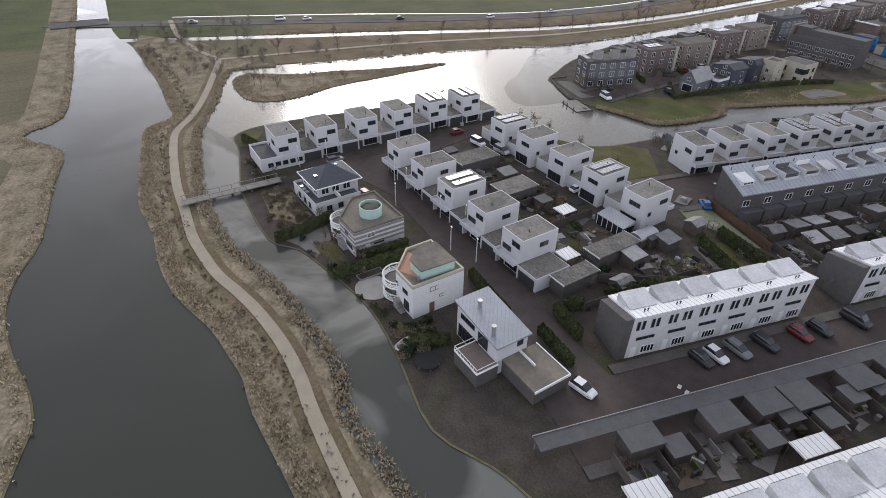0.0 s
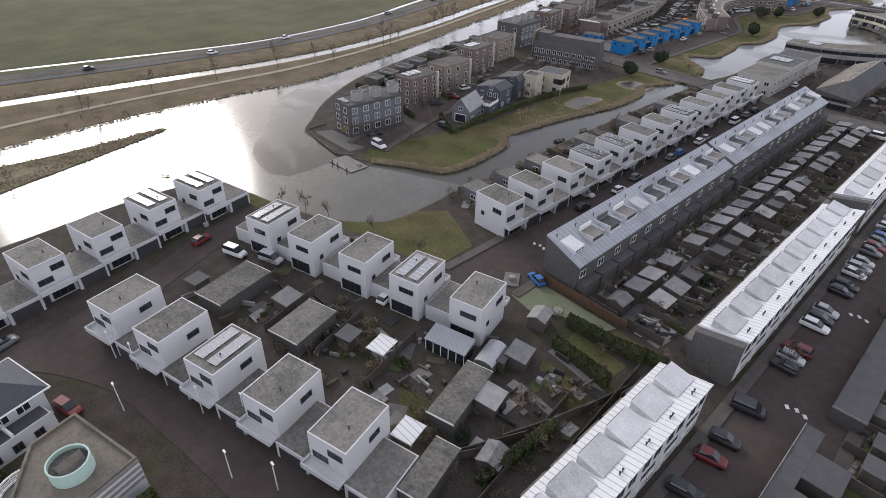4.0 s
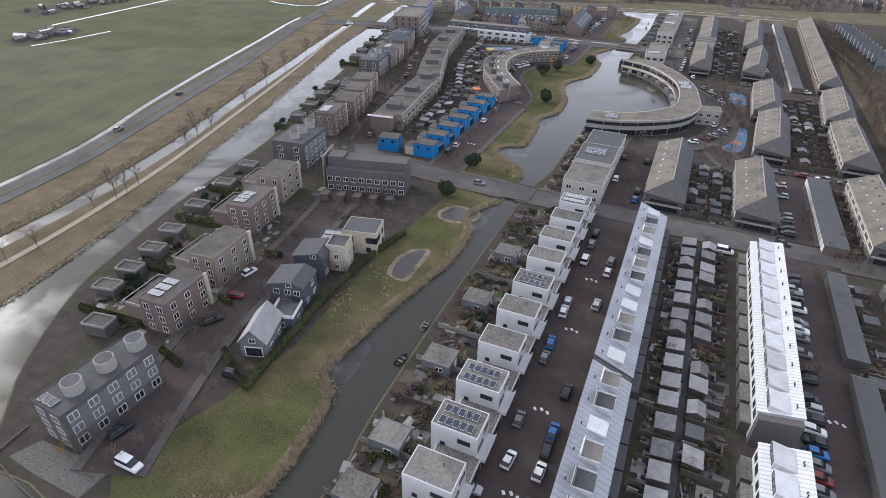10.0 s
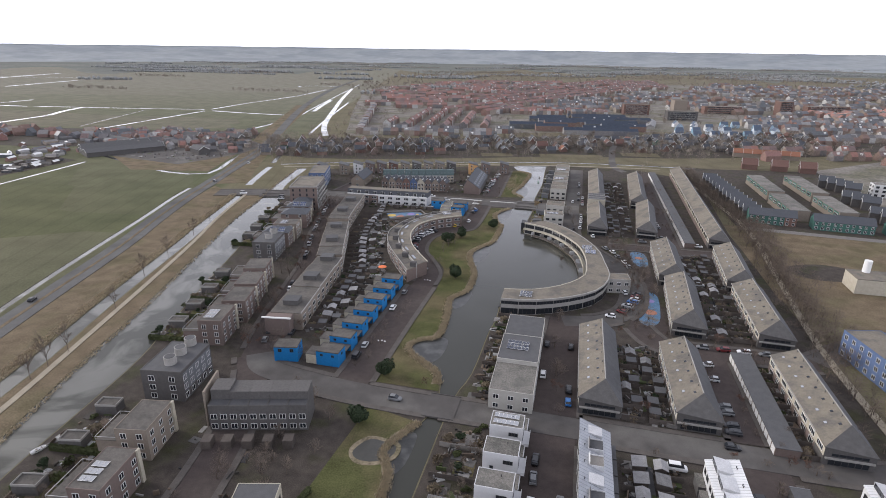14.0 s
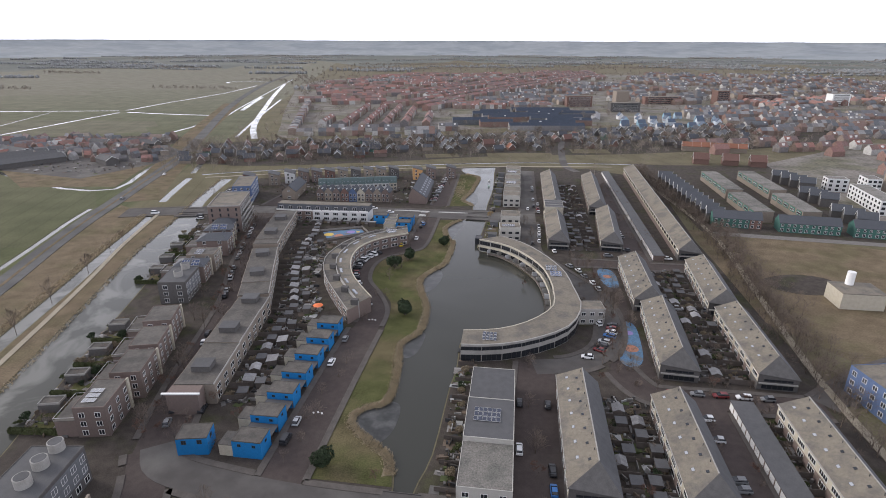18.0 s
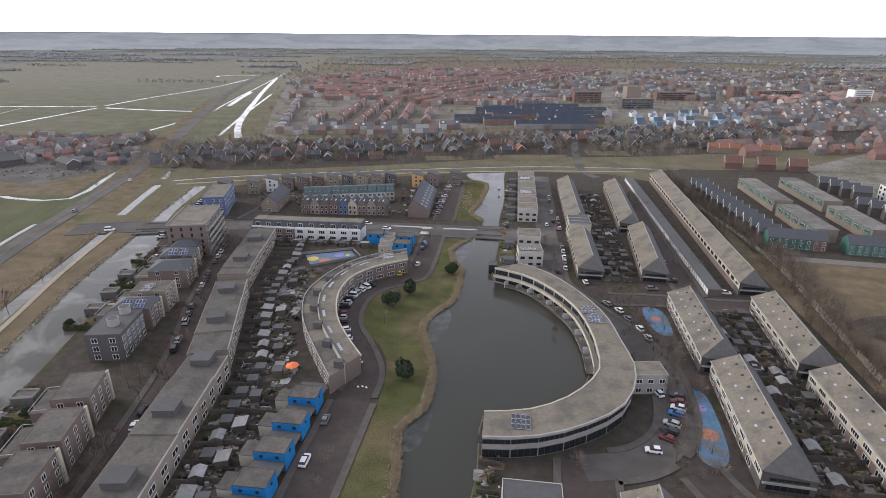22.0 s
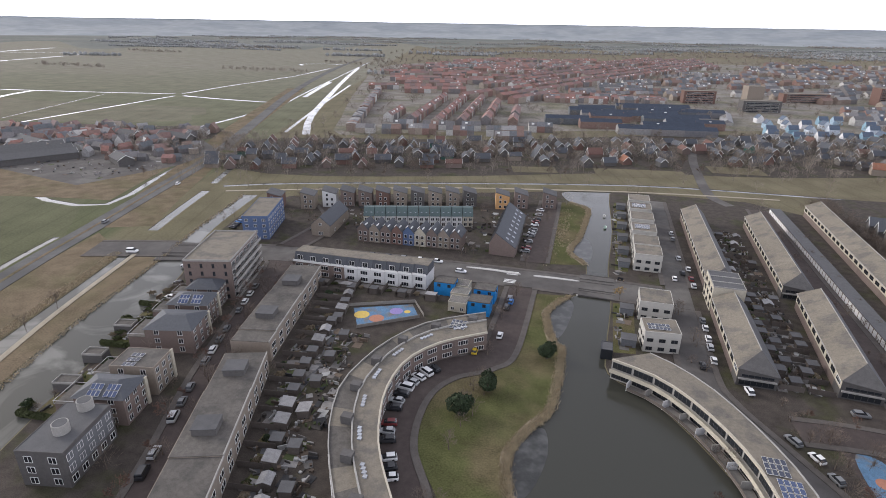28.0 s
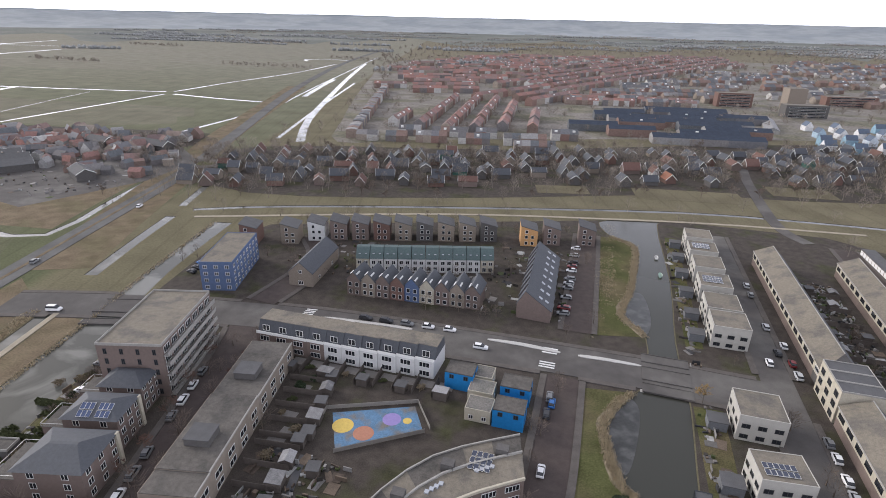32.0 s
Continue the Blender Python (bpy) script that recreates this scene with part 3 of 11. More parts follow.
STRIP_E = smooth_line([(45, 29), (0, 14), (-30, 5), (-49, -1.5), (-56, -1.7), (-62, -2.2), (-70, -5.4), (-78.6, -7.9), (-86, -11.4), (-95, -16.2), (-102, -18.3), (-119, -22.8), (-137, -24), (-154, -24.8), (-164, -23.6), (-179, -20.8), (-195, -19), (-205, -17.3), (-212, -13), (-213, 9), (-213, 28), (-215, 50), (-215, 72), (-215, 92), (-212.5, 112), (-214, 126), (-221, 160), (-226, 178), (-231, 195), (-239, 222), (-249, 260), (-270, 328), (-282, 366), (-291, 405), (-297, 430), (-304, 455), (-317, 514)], 3)
SHORE_W = smooth_line([(-308, 516), (-303, 490), (-297, 462), (-287, 433), (-276, 413), (-266, 378), (-257, 345), (-249, 318), (-240, 285), (-229, 248), (-222, 225), (-218, 200), (-214, 172), (-207, 145), (-202, 129), (-190, 109), (-179, 97), (-172, 90.3), (-162, 90.4), (-154, 89.3), (-146, 91.6), (-140, 95), (-133, 99), (-127.5, 102), (-125.8, 109), (-126.5, 118), (-128, 127), (-132.5, 132), (-131.5, 142), (-130, 155), (-127.5, 168), (-125.5, 180), (-126.5, 196), (-130.5, 203), (-127.5, 211), (-124, 219), (-123.5, 232), (-126.5, 242), (-131, 246), (-139, 253), (-138, 259), (-131.5, 264), (-132, 279), (-133.5, 290), (-134, 297), (-129.5, 305), (-129, 317), (-130.5, 328), (-134.5, 340), (-136.5, 352), (-133.5, 361), (-128.5, 372), (-128, 400), (-130.5, 404), (-133.8, 415), (-134.7, 425), (-130, 436), (-125, 445), (-124, 470), (-131, 482), (-128, 500), (-126.5, 517), (-125.5, 548), (-136, 558), (-142, 577), (-128, 586)], 3)
SHORE_E = smooth_line([(-107, 589), (-115, 582), (-113.7, 516), (-115.5, 470), (-114.5, 443), (-114.6, 431), (-115.8, 406), (-115.2, 392), (-106, 384), (-98.4, 375.3), (-88.4, 357.5), (-84, 341.3), (-83.7, 330), (-87.3, 319.5), (-95.1, 312.3), (-105.1, 307.8), (-114.2, 304), (-114.5, 284), (-115.5, 271), (-116.3, 244), (-119, 229), (-119.6, 202), (-119.8, 168), (-119, 127), (-117.5, 113), (-118.8, 101), (-117.8, 88.5), (-118.3, 77.5), (-125, 70), (-131, 66.8), (-140, 63.6), (-152, 60.3), (-161, 53), (-162.5, 40), (-160, 20), (-158, 2), (-155, -9), (-150, -14), (-141, -13), (-122, -13), (-117, -12.6), (-97, -8.3), (-91.4, -2.7), (-83, 1.6), (-76, 4.8), (-69.8, 6.9), (-62, 8.2), (-55.6, 8.7), (-44.5, 9.7), (-37, 15.3), (-32, 18), (-20, 23), (0, 30), (45, 43)], 3)
CANAL = STRIP_E + SHORE_W + SHORE_E
ISLAND = smooth_line([(-204, -9), (-197, -14), (-181, -11), (-175, -5), (-176, 5), (-184, 19), (-189, 35), (-197.5, 60), (-199.5, 58), (-199, 36), (-200, 22), (-200, 7)], 4, True)
POND = smooth_line([(-139.5, 150), (-137, 149), (-136, 155), (-137, 163), (-139.5, 164.5), (-141, 158)], 4, True)


LAKE_ICE = [(-207, 110), (-199, 95), (-188, 88), (-179, 81.5), (-174.5, 76.5), (-168, 72), (-160, 70), (-154.5, 69.8), (-150.5, 72.5), (-150, 78), (-150.5, 84), (-140, 92), (-120, 101), (-114, 90), (-116, 66), (-160, 45), (-156, 0), (-150, -16), (-160, -21), (-195, -17), (-211, -10), (-213, 30), (-214, 92)]


def band(pts, w, steps=3):
    c = smooth_line(pts, steps)
    return offset_line(c, w / 2) + offset_line(c, -w / 2)[::-1]


THIN_LINE = [(-262, -60), (-256, -20), (-249, 40), (-241, 100), (-239, 125), (-240, 155), (-245.5, 187), (-252.5, 217), (-263.5, 253), (-275, 295), (-283, 325), (-291, 352), (-305, 405), (-311, 425)]
THIN_CANAL = band(THIN_LINE, 6)
THIN_NORTH = band([(-322, 450), (-332, 482), (-341, 514)], 5)
ROAD_DITCH = band([(-300, -40), (-288, 40), (-274.5, 105), (-271.5, 137), (-277, 180), (-284, 205), (-294, 230), (-311.5, 282), (-335, 360), (-349, 403), (-356, 430)], 3.0)
ROAD_DITCH_NORTH = band([(-417, 622), (-450, 730), (-512, 930), (-600, 1260), (-690, 1600)], 3.0)
NORTH_DITCH = band([(-338, 526), (-300, 545), (-222, 572), (-103, 606), (-23, 613), (60, 616), (200, 640)], 3.5)
FIELD_DITCHES = [band(p, w, 2) for p, w in (
    ([(-520, 520), (-470, 497), (-410, 472), (-374, 476), (-385, 520), (-402, 578)], 4), ([(-651, 653), (-655, 770), (-658, 872)], 5), ([(-950, 838), (-800, 862), (-672, 890)], 6), ([(-1500, 800), (-1200, 815), (-958, 835)], 7),
    ([(-650, 877), (-580, 866), (-500, 862)], 7), ([(-481, 655), (-482, 760), (-490, 850)], 5), ([(-395, 695), (-442, 850), (-508, 1083)], 3.5), ([(-347, 529), (-354, 548), (-361, 568)], 4), ([(-1405, 1171), (-1450, 1380), (-1500, 1603)], 9),
    ([(-665, 895), (-666, 945), (-668, 1010), (-662, 1182), (-686, 1374)], 5), ([(-821, 746), (-850, 800), (-866, 852)], 8), ([(-689, 667), (-720, 760), (-752, 855)], 2), ([(-435, 672), (-460, 764), (-487, 845)], 5), ([(-500, 922), (-530, 1020), (-557, 1115)], 7),
    ([(-533, 639), (-515, 642), (-497, 641)], 3), ([(-1831, 1474), (-1596, 1538), (-1535, 1560)], 7), ([(-700, 1480), (-760, 1492), (-800, 1460), (-780, 1430)], 8), ([(-250, 586), (-236, 600), (-222, 604)], 3), ([(-200, 840), (-192, 880), (-172, 920)], 13))]
FAR_CANAL = band([(-372, 690), (-415, 780), (-478, 950), (-560, 1180), (-640, 1420)], 7)
WATERS = [RIVER, CANAL, POND, THIN_CANAL, THIN_NORTH, ROAD_DITCH, ROAD_DITCH_NORTH, NORTH_DITCH, FAR_CANAL] + FIELD_DITCHES
ISLES = [ISLAND]


def build_land():
    """One sheet to the horizon with the waters cut out of it, and a water surface below."""
    outer = [(4100 * math.cos(a), 4100 * math.sin(a)) for a in [i * math.pi / 40 for i in range(80)]]
    verts, edges = [], []
    for poly in [outer] + WATERS + ISLES:
        k = len(verts)
        verts += [Vector(p) for p in poly]
        edges += [(k + i, k + (i + 1) % len(poly)) for i in range(len(poly))]
    v, _, faces, *_ = geometry.delaunay_2d_cdt(verts, edges, [], 1, 0.02)
    land, water = bmesh.new(), bmesh.new()
    lv, wv = [land.verts.new((p.x, p.y, 0)) for p in v], [water.verts.new((p.x, p.y, -0.12)) for p in v]
    wet = {}
    for f in faces:
        cx, cy = sum(v[i].x for i in f) / len(f), sum(v[i].y for i in f) / len(f)
        is_wet = any(inside(cx, cy, w) for w in WATERS) and not any(inside(cx, cy, w) for w in ISLES)
        target, tv = (water, wv) if is_wet else (land, lv)
        target.faces.new([tv[i] for i in f])
        for i in range(len(f)):
            wet.setdefault(frozenset((f[i], f[(i + 1) % len(f)])), []).append(is_wet)
    low = {}
    for e, sides in wet.items():
        if len(sides) == 2 and sides[0] != sides[1]:
            a, b = e
            for i in (a, b):
                if i not in low:
                    low[i] = land.verts.new((v[i].x, v[i].y, -0.35))
            land.faces.new((lv[a], lv[b], low[b], low[a])).material_index = 1
    for bm in (land, water):
        bmesh.ops.delete(bm, geom=[q for q in bm.verts if not q.link_faces], context="VERTS")
        for f in bm.faces:
            if f.normal.z < -0.5:
                f.normal_flip()
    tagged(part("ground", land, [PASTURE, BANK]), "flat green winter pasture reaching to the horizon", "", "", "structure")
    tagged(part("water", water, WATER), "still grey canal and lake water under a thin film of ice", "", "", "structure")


build_land()

# land beyond the sheet: fields and woods out to the horizon, on a shallow rise
bm = bmesh.new()
N = 240
rings = []
hz = random.Random(4)
for r_, d_ in ((4050, 4050), (4200, 4600), (4330, 5300), (4450, 6300), (4560, 8000), (4660, 10500), (4750, 15000), (4830, 24000), (4890, 60000)):
    rings.append([bm.verts.new((r_ * math.cos(i * 2 * math.pi / N), r_ * math.sin(i * 2 * math.pi / N), 95 * (1 - r_ / d_) - 0.3)) for i in range(N)])
ragged = []
for i in range(N):
    a = i * 2 * math.pi / N
    ragged.append(bm.verts.new((4895 * math.cos(a), 4895 * math.sin(a), 91 + hz.uniform(0, 3.0))))
rings.append(ragged)
for ra, rb_ in zip(rings, rings[1:]):
    for i in range(N):
        bm.faces.new((ra[i], ra[(i + 1) % N], rb_[(i + 1) % N], rb_[i]))
for f in bm.faces:
    if f.normal.z < 0:
        f.normal_flip()
# The pale bluish colour stands in for distance haze on the backdrop
FARLAND = material("haze-painted far woods and fields", (0.255, 0.275, 0.285), 1.0, vary=0.12, scale=0.004, fine=0.02, bump=0, patch=(0.19, 0.21, 0.225), patch_scale=0.004, patch_amount=0.6)
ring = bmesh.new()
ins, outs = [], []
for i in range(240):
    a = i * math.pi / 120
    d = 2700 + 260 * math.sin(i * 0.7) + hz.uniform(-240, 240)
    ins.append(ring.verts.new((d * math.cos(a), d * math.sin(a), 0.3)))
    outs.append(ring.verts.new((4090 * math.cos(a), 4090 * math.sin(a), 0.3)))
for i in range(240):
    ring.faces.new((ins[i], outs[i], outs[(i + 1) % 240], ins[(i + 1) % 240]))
# Lighter than the near pasture: a first step of painted haze
FARFIELD = material("haze-painted far fields", (0.165, 0.17, 0.15), 1.0, vary=0.25, scale=0.006, fine=0.05, bump=0, patch=(0.12, 0.128, 0.115), patch_scale=0.003, patch_amount=0.7, spec=0.05)
tagged(part("far_fields", ring, FARFIELD), "flat fields towards the horizon, paled by painted haze", "", "", "structure")
tagged(part("backdrop", bm, FARLAND), "distant woods and fields along the horizon, haze in their colour", "", "", "structure")

sheet("lake_ice", LAKE_ICE, -0.112, LAKEICE, "thin pale sheet of ice on the lake", 0.004)

# ---- built-up land, greens, roads ----
def cut(line, y0, y1):
    return [p for p in line if y0 <= p[1] <= y1]


def inset(pts, d):
    return offset_line(pts, d)


east_shore = inset(SHORE_E[:-1], 0.35)
EAST_LAND = east_shore + [(45, 48), (45, 218), (-2, 222), (-4, 420), (4, 560), (-40, 590), (-100, 590)]
sheet("built_up_ground_east", EAST_LAND, 0.03, SOIL, "dark brown soil and paving of the eastern housing estate", 0.1)
west_shore = inset([p for p in SHORE_W if p[1] < 584 and not (p[0] < -290)], 0.35)
WEST_LAND = west_shore + [(-145, 578), (-200, 556), (-290, 520), (-298, 490)]
sheet("built_up_ground_west", WEST_LAND, 0.03, SOIL, "dark brown soil and paving of the western housing estate", 0.1)

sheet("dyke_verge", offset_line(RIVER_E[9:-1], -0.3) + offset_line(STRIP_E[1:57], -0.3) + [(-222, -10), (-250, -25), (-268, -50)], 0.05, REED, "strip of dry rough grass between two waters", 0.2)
sheet("river_bank", offset_line(RIVER_W[2:-1], 0.3) + offset_line(RIVER_W[2:-1], 11)[::-1], 0.05, REED, "brown rough bank of the wide river", 0.2)
ribbon("path_verge", [(-224, -19), (-211, -19.5), (-184, -22.4), (-168, -25.4), (-158, -28.6), (-148, -28.9), (-133.5, -27.6), (-123, -26.3), (-113.5, -24.4), (-103.4, -22.6), (-97.5, -21), (-88, -17.6), (-81, -13.8), (-75, -10.9), (-67, -7.9), (-59, -5.9), (-50, -4.5), (-30, 0)], 4.6, 0.062, ROUGH, "short olive grass along the gravel path", 4)
sheet("reed_island", offset_line(ISLAND + ISLAND[:1], 0.3), 0.08, REED, "narrow island of dry reed in the lake", 0.3)
thin = [p for p in smooth_line(THIN_LINE, 3) if p[1] > -5]
bank = [p for p in STRIP_E if 0 < p[1] < 425 and p[0] < -205]
sheet("canal_verge_west", [(x + 3.5, y + 0.9) for x, y in thin] + [(x - 0.4, y) for x, y in (bank if bank[0][1] > bank[-1][1] else bank[::-1])], 0.04, ROUGH, "rough brown verge between canal and ditch", 0.15)
sheet("road_verge", [(x - 3.5, y - 0.9) for x, y in thin] + smooth_line([(-343, 440), (-335.5, 407), (-321, 362), (-303.5, 313), (-285.5, 252), (-271.5, 206), (-264, 178), (-258.8, 132), (-262.3, 80), (-270, 30), (-275, 0)], 3), 0.035, ROUGH, "brown rough grass beside the main road", 0.1)
sheet("rough_field", [(-441, 470), (-412, 477), (-378, 482), (-390, 520), (-405, 574), (-430, 590), (-525, 535)], 0.03, ROUGH, "brown rough grass field in the angle of two ditches", 0.1)
sheet("road_verge_north", band([(-338, 450), (-360, 500), (-405, 610), (-440, 690), (-500, 850), (-560, 1010)], 26), 0.035, ROUGH, "brown rough grass beside the main road", 0.1)

# grass beside the central canal
mead = inset(cut(SHORE_W, 91, 218), 0.5)
mead = [p for p in mead if p[0] > -151]
sheet("meadow_south", mead + [(-141, 220), (-143, 195), (-144.5, 175), (-143.5, 150), (-143, 135), (-146, 118), (-150, 106), (-152, 98)], 0.07, LAWN, "long green meadow with brown edges beside the canal")
mead2 = inset([p for p in SHORE_W if 230 < p[1] < 440 and p[0] > -145], 0.5)
PARK_W = smooth_line([(-142, 437), (-142.5, 412), (-142.5, 398), (-147, 387), (-156.5, 379.5), (-162, 368), (-161.5, 355), (-157, 345), (-149, 334), (-144.5, 324), (-143, 305), (-143.5, 280), (-144, 240), (-145, 232)], 3)
sheet("park_lawn", mead2 + PARK_W, 0.07, LAWN, "green lawn bulging into the crescent beside the canal")
sheet("north_meadow", inset([p for p in SHORE_W if 466 < p[1] < 560 and p[0] > -145], 0.5) + [(-141, 556), (-140, 466)], 0.07, LAWN, "patchy grass strip beside the northern pond")
sheet("lake_lawn", inset([p for p in SHORE_E if 59 < p[1] < 88 and p[0] > -156], 0.5) + [(-151, 57), (-141, 59.5), (-121, 66), (-104, 70.5), (-99, 74), (-99.5, 84), (-108, 88), (-113, 90)], 0.07, LAWN, "triangular lawn between lake and houses")
sheet("east_field", [(-4, 330), (-3, 440), (70, 425), (140, 400), (140, 300), (20, 296)], 0.05, ROUGH, "rough playing field beyond the estate")
sheet("tidal_bank_paving", [(-170, 92.5), (-163, 92), (-152.5, 92), (-152, 100), (-160, 97.5), (-168, 97)], 0.06, STONE, "basalt stones on the point by the jetty")

STREETS = [
    ("street", [(-90.5, 66), (-90.5, 120), (-90.5, 222)], 12.5, CLINKER, "brown clinker street with parking between the houses"),
    ("street", [(-39.8, 26), (-39.8, 100), (-39.8, 222)], 12.5, CLINKER, "brown clinker parking street beside the white terrace"),
    ("street", [(-133, 2), (-123, 14), (-110, 22.5), (-97, 25.5), (-78, 28.5), (-58, 31), (-42, 34)], 8.5, CLINKER, "brown clinker street curving past the cube houses"),
    ("street", [(-123, 12), (-126, 24), (-131, 36), (-136, 47), (-138, 55), (-132, 62), (-119, 66), (-100, 70), (-86, 76)], 6.5, CLINKER, "narrow clinker lane behind the cube houses"),
    ("street", [(-152, 97), (-157, 112), (-163, 135), (-166, 165), (-171, 195), (-180, 222), (-188, 236)], 9.5, CLINKER, "brown clinker street among brick houses"),
    ("street", [(-184, 232), (-193, 262), (-206, 318), (-222, 362), (-239, 420), (-247, 442)], 12, CLINKER, "long brown clinker street with parked cars"),
    ("street", [(-150.5, 229), (-150.5, 270), (-150, 305)], 10.5, CLINKER, "clinker street along the blue houses"),
    ("street", [(-150, 302), (-150, 318), (-156, 332), (-163.5, 345), (-166.3, 358), (-165.5, 371), (-160, 381), (-150.5, 388.5), (-147, 398), (-147, 440)], 9, CLINKER, "clinker parking lane inside the crescent"),
    ("street", [(-90, 229), (-90, 262), (-89, 290)], 12, CLINKER, "clinker parking street"),
    ("street", [(-90, 288), (-76, 292), (-66, 302), (-62, 318), (-62.5, 335), (-68, 352), (-77, 368), (-87, 386), (-90, 400), (-90, 440), (-90, 575)], 8.5, ASPHALT, "grey street curving behind the crescent"),
    ("street", [(-63, 290), (-56, 278), (-40, 277), (-8, 277)], 9, CLINKER, "clinker cross street"),
    ("street", [(-40.5, 229), (-40.5, 250), (-40.5, 276)], 8, CLINKER, "clinker parking street behind the terraces"),
    ("street", [(-38.5, 382), (-38.5, 480), (-37, 575)], 9, CLINKER, "clinker parking street behind the terraces"),
    ("street", [(-70, 380), (-55, 381), (-30, 380), (-6, 381)], 8, CLINKER, "clinker cross street"),
    ("street", [(-145, 466), (-146, 520), (-147, 556)], 9, CLINKER, "clinker lane beside the northern pond"),
    ("street", [(-250, 452), (-248, 490), (-262, 512)], 10, CLINKER, "clinker yard between the flats"),
    ("asphalt_road", [(-186, 238), (-180, 231), (-165, 227.5), (-140, 225), (-100, 224.5), (-60, 224), (-20, 224), (45, 226)], 9, ASPHALT, "grey asphalt road crossing the canal"),
    ("asphalt_road", [(-330, 424), (-300, 433), (-262, 441), (-221, 446.5), (-165, 448.5), (-125, 449), (-100, 448), (-86, 448)], 15, ASPHALT, "wide grey asphalt road with a median"),
    ("asphalt_road", [(-8, 279), (20, 300), (60, 318), (150, 350)], 8, ASPHALT, "grey road out to the east"),
    ("highway", [(-296, -90), (-290, -60), (-283, -20), (-276, 30), (-268, 80), (-264.3, 132), (-269.5, 178), (-277, 206), (-291, 252), (-309, 313), (-326.5, 362), (-341, 407), (-350, 440), (-360, 475), (-391, 584), (-430, 684), (-560, 1018), (-690, 1434), (-800, 1900)], 10.5, HIGHWAY, "long grey main road through the fields"),
    ("village_road", [(-50, 578), (-58, 600), (-57, 660), (-54, 705), (-45, 760), (-20, 820)], 6, ASPHALT, "narrow asphalt road into the village"),
    ("cycle_path", [(-292, -40), (-268, -36), (-250, -31), (-236, -25.3), (-224, -19), (-211, -19.5), (-184, -22.4), (-168, -25.4), (-158, -28.6), (-148, -28.9), (-133.5, -27.6), (-123, -26.3), (-113.5, -24.4), (-103.4, -22.6), (-97.5, -21), (-88, -17.6), (-81, -13.8), (-75, -10.9), (-67, -7.9), (-59, -5.9), (-50, -4.5), (-30, 0), (0, 8), (40, 18)], 2.0, GRAVEL, "pale gravel path winding along the dyke"),
    ("foot_path", [(-224, -18), (-227, 20), (-229, 60), (-227, 110), (-228, 132), (-231.5, 158), (-238.5, 192), (-250, 233), (-267.5, 293), (-280, 333), (-294, 374), (-308, 424)], 2.0, GRAVEL, "pale gravel path beside the canal"),
    ("foot_path", [(-330, 517), (-219, 561), (-131, 584), (-78, 594), (-20, 600)], 2.2, GRAVEL, "pale gravel path along the northern ditch"),
    ("foot_path", [(-2, 225), (-3, 290), (3, 360), (8, 440), (-5, 560)], 2.5, GRAVEL, "path along the estate's edge"),
]
for n_i, (nm, pts, wid, mat, lab) in enumerate(STREETS):
    ribbon(nm, pts, wid, 0.09 + 0.006 * n_i, mat, lab, 5)
LANES = [(smooth_line(pts, 12), wid) for nm, pts, wid, mat, lab in STREETS]


LANE_PTS = np.array([(px, py, w / 2 + 1.0, k) for k, (line, w) in enumerate(LANES) for px, py in line])


def on_road(x, y, but=-1):
    d = np.hypot(LANE_PTS[:, 0] - x, LANE_PTS[:, 1] - y)
    return bool(((d < LANE_PTS[:, 2]) & (LANE_PTS[:, 3] != but)).any())



def pavement(k, wide=1.7):
    """Raised tiled strips along both sides of a street, open where other streets meet it."""
    pts, wid = STREETS[k][1], STREETS[k][2]
    c = smooth_line(pts, 12)
    bm = bmesh.new()
    z = 0.3
    for sg in (1, -1):
        a, b = offset_line(c, sg * (wid / 2 - 0.1)), offset_line(c, sg * (wid / 2 + wide))
        for i in range(len(c) - 1):
            mx_, my_ = (a[i][0] + b[i + 1][0]) / 2, (a[i][1] + b[i + 1][1]) / 2
            if on_road(mx_, my_, k) or inside(mx_, my_, CANAL):
                continue
            q = [a[i], a[i + 1], b[i + 1], b[i]] if sg < 0 else [a[i + 1], a[i], b[i], b[i + 1]]
            top = [bm.verts.new((x, y, z)) for x, y in q]
            low = [bm.verts.new((x, y, 0.02)) for x, y in q]
            bm.faces.new(top)
            bm.faces.new((top[0], low[0], low[1], top[1]))
            bm.faces.new((top[2], low[2], low[3], top[3]))
    tagged(part("pavement", bm, PAVE), "raised grey tiled pavement along a street", "", "", "structure")


for k, (nm, pts, wid, mat, lab) in enumerate(STREETS):
    if (nm == "street" and k not in (2, 3)) or (nm == "asphalt_road" and wid < 16):
        pavement(k)
for k, (nm, pts, wid, mat, lab) in enumerate(STREETS):
    if nm == "highway":
        ribbon("road_median", [p for p in pts if p[1] < 600], 1.5, 0.26, ROUGH, "narrow grass strip between the two carriageways", 5)


# ---- windows, doors, roofs ----
MESHES = {}


def shared(key, make, mats):
    if key not in MESHES:
        bm = make()
        me = bpy.data.meshes.new(key[0])
        bm.to_mesh(me)
        bm.free()
        for m in mats:
            me.materials.append(m)
        MESHES[key] = me
    return MESHES[key]


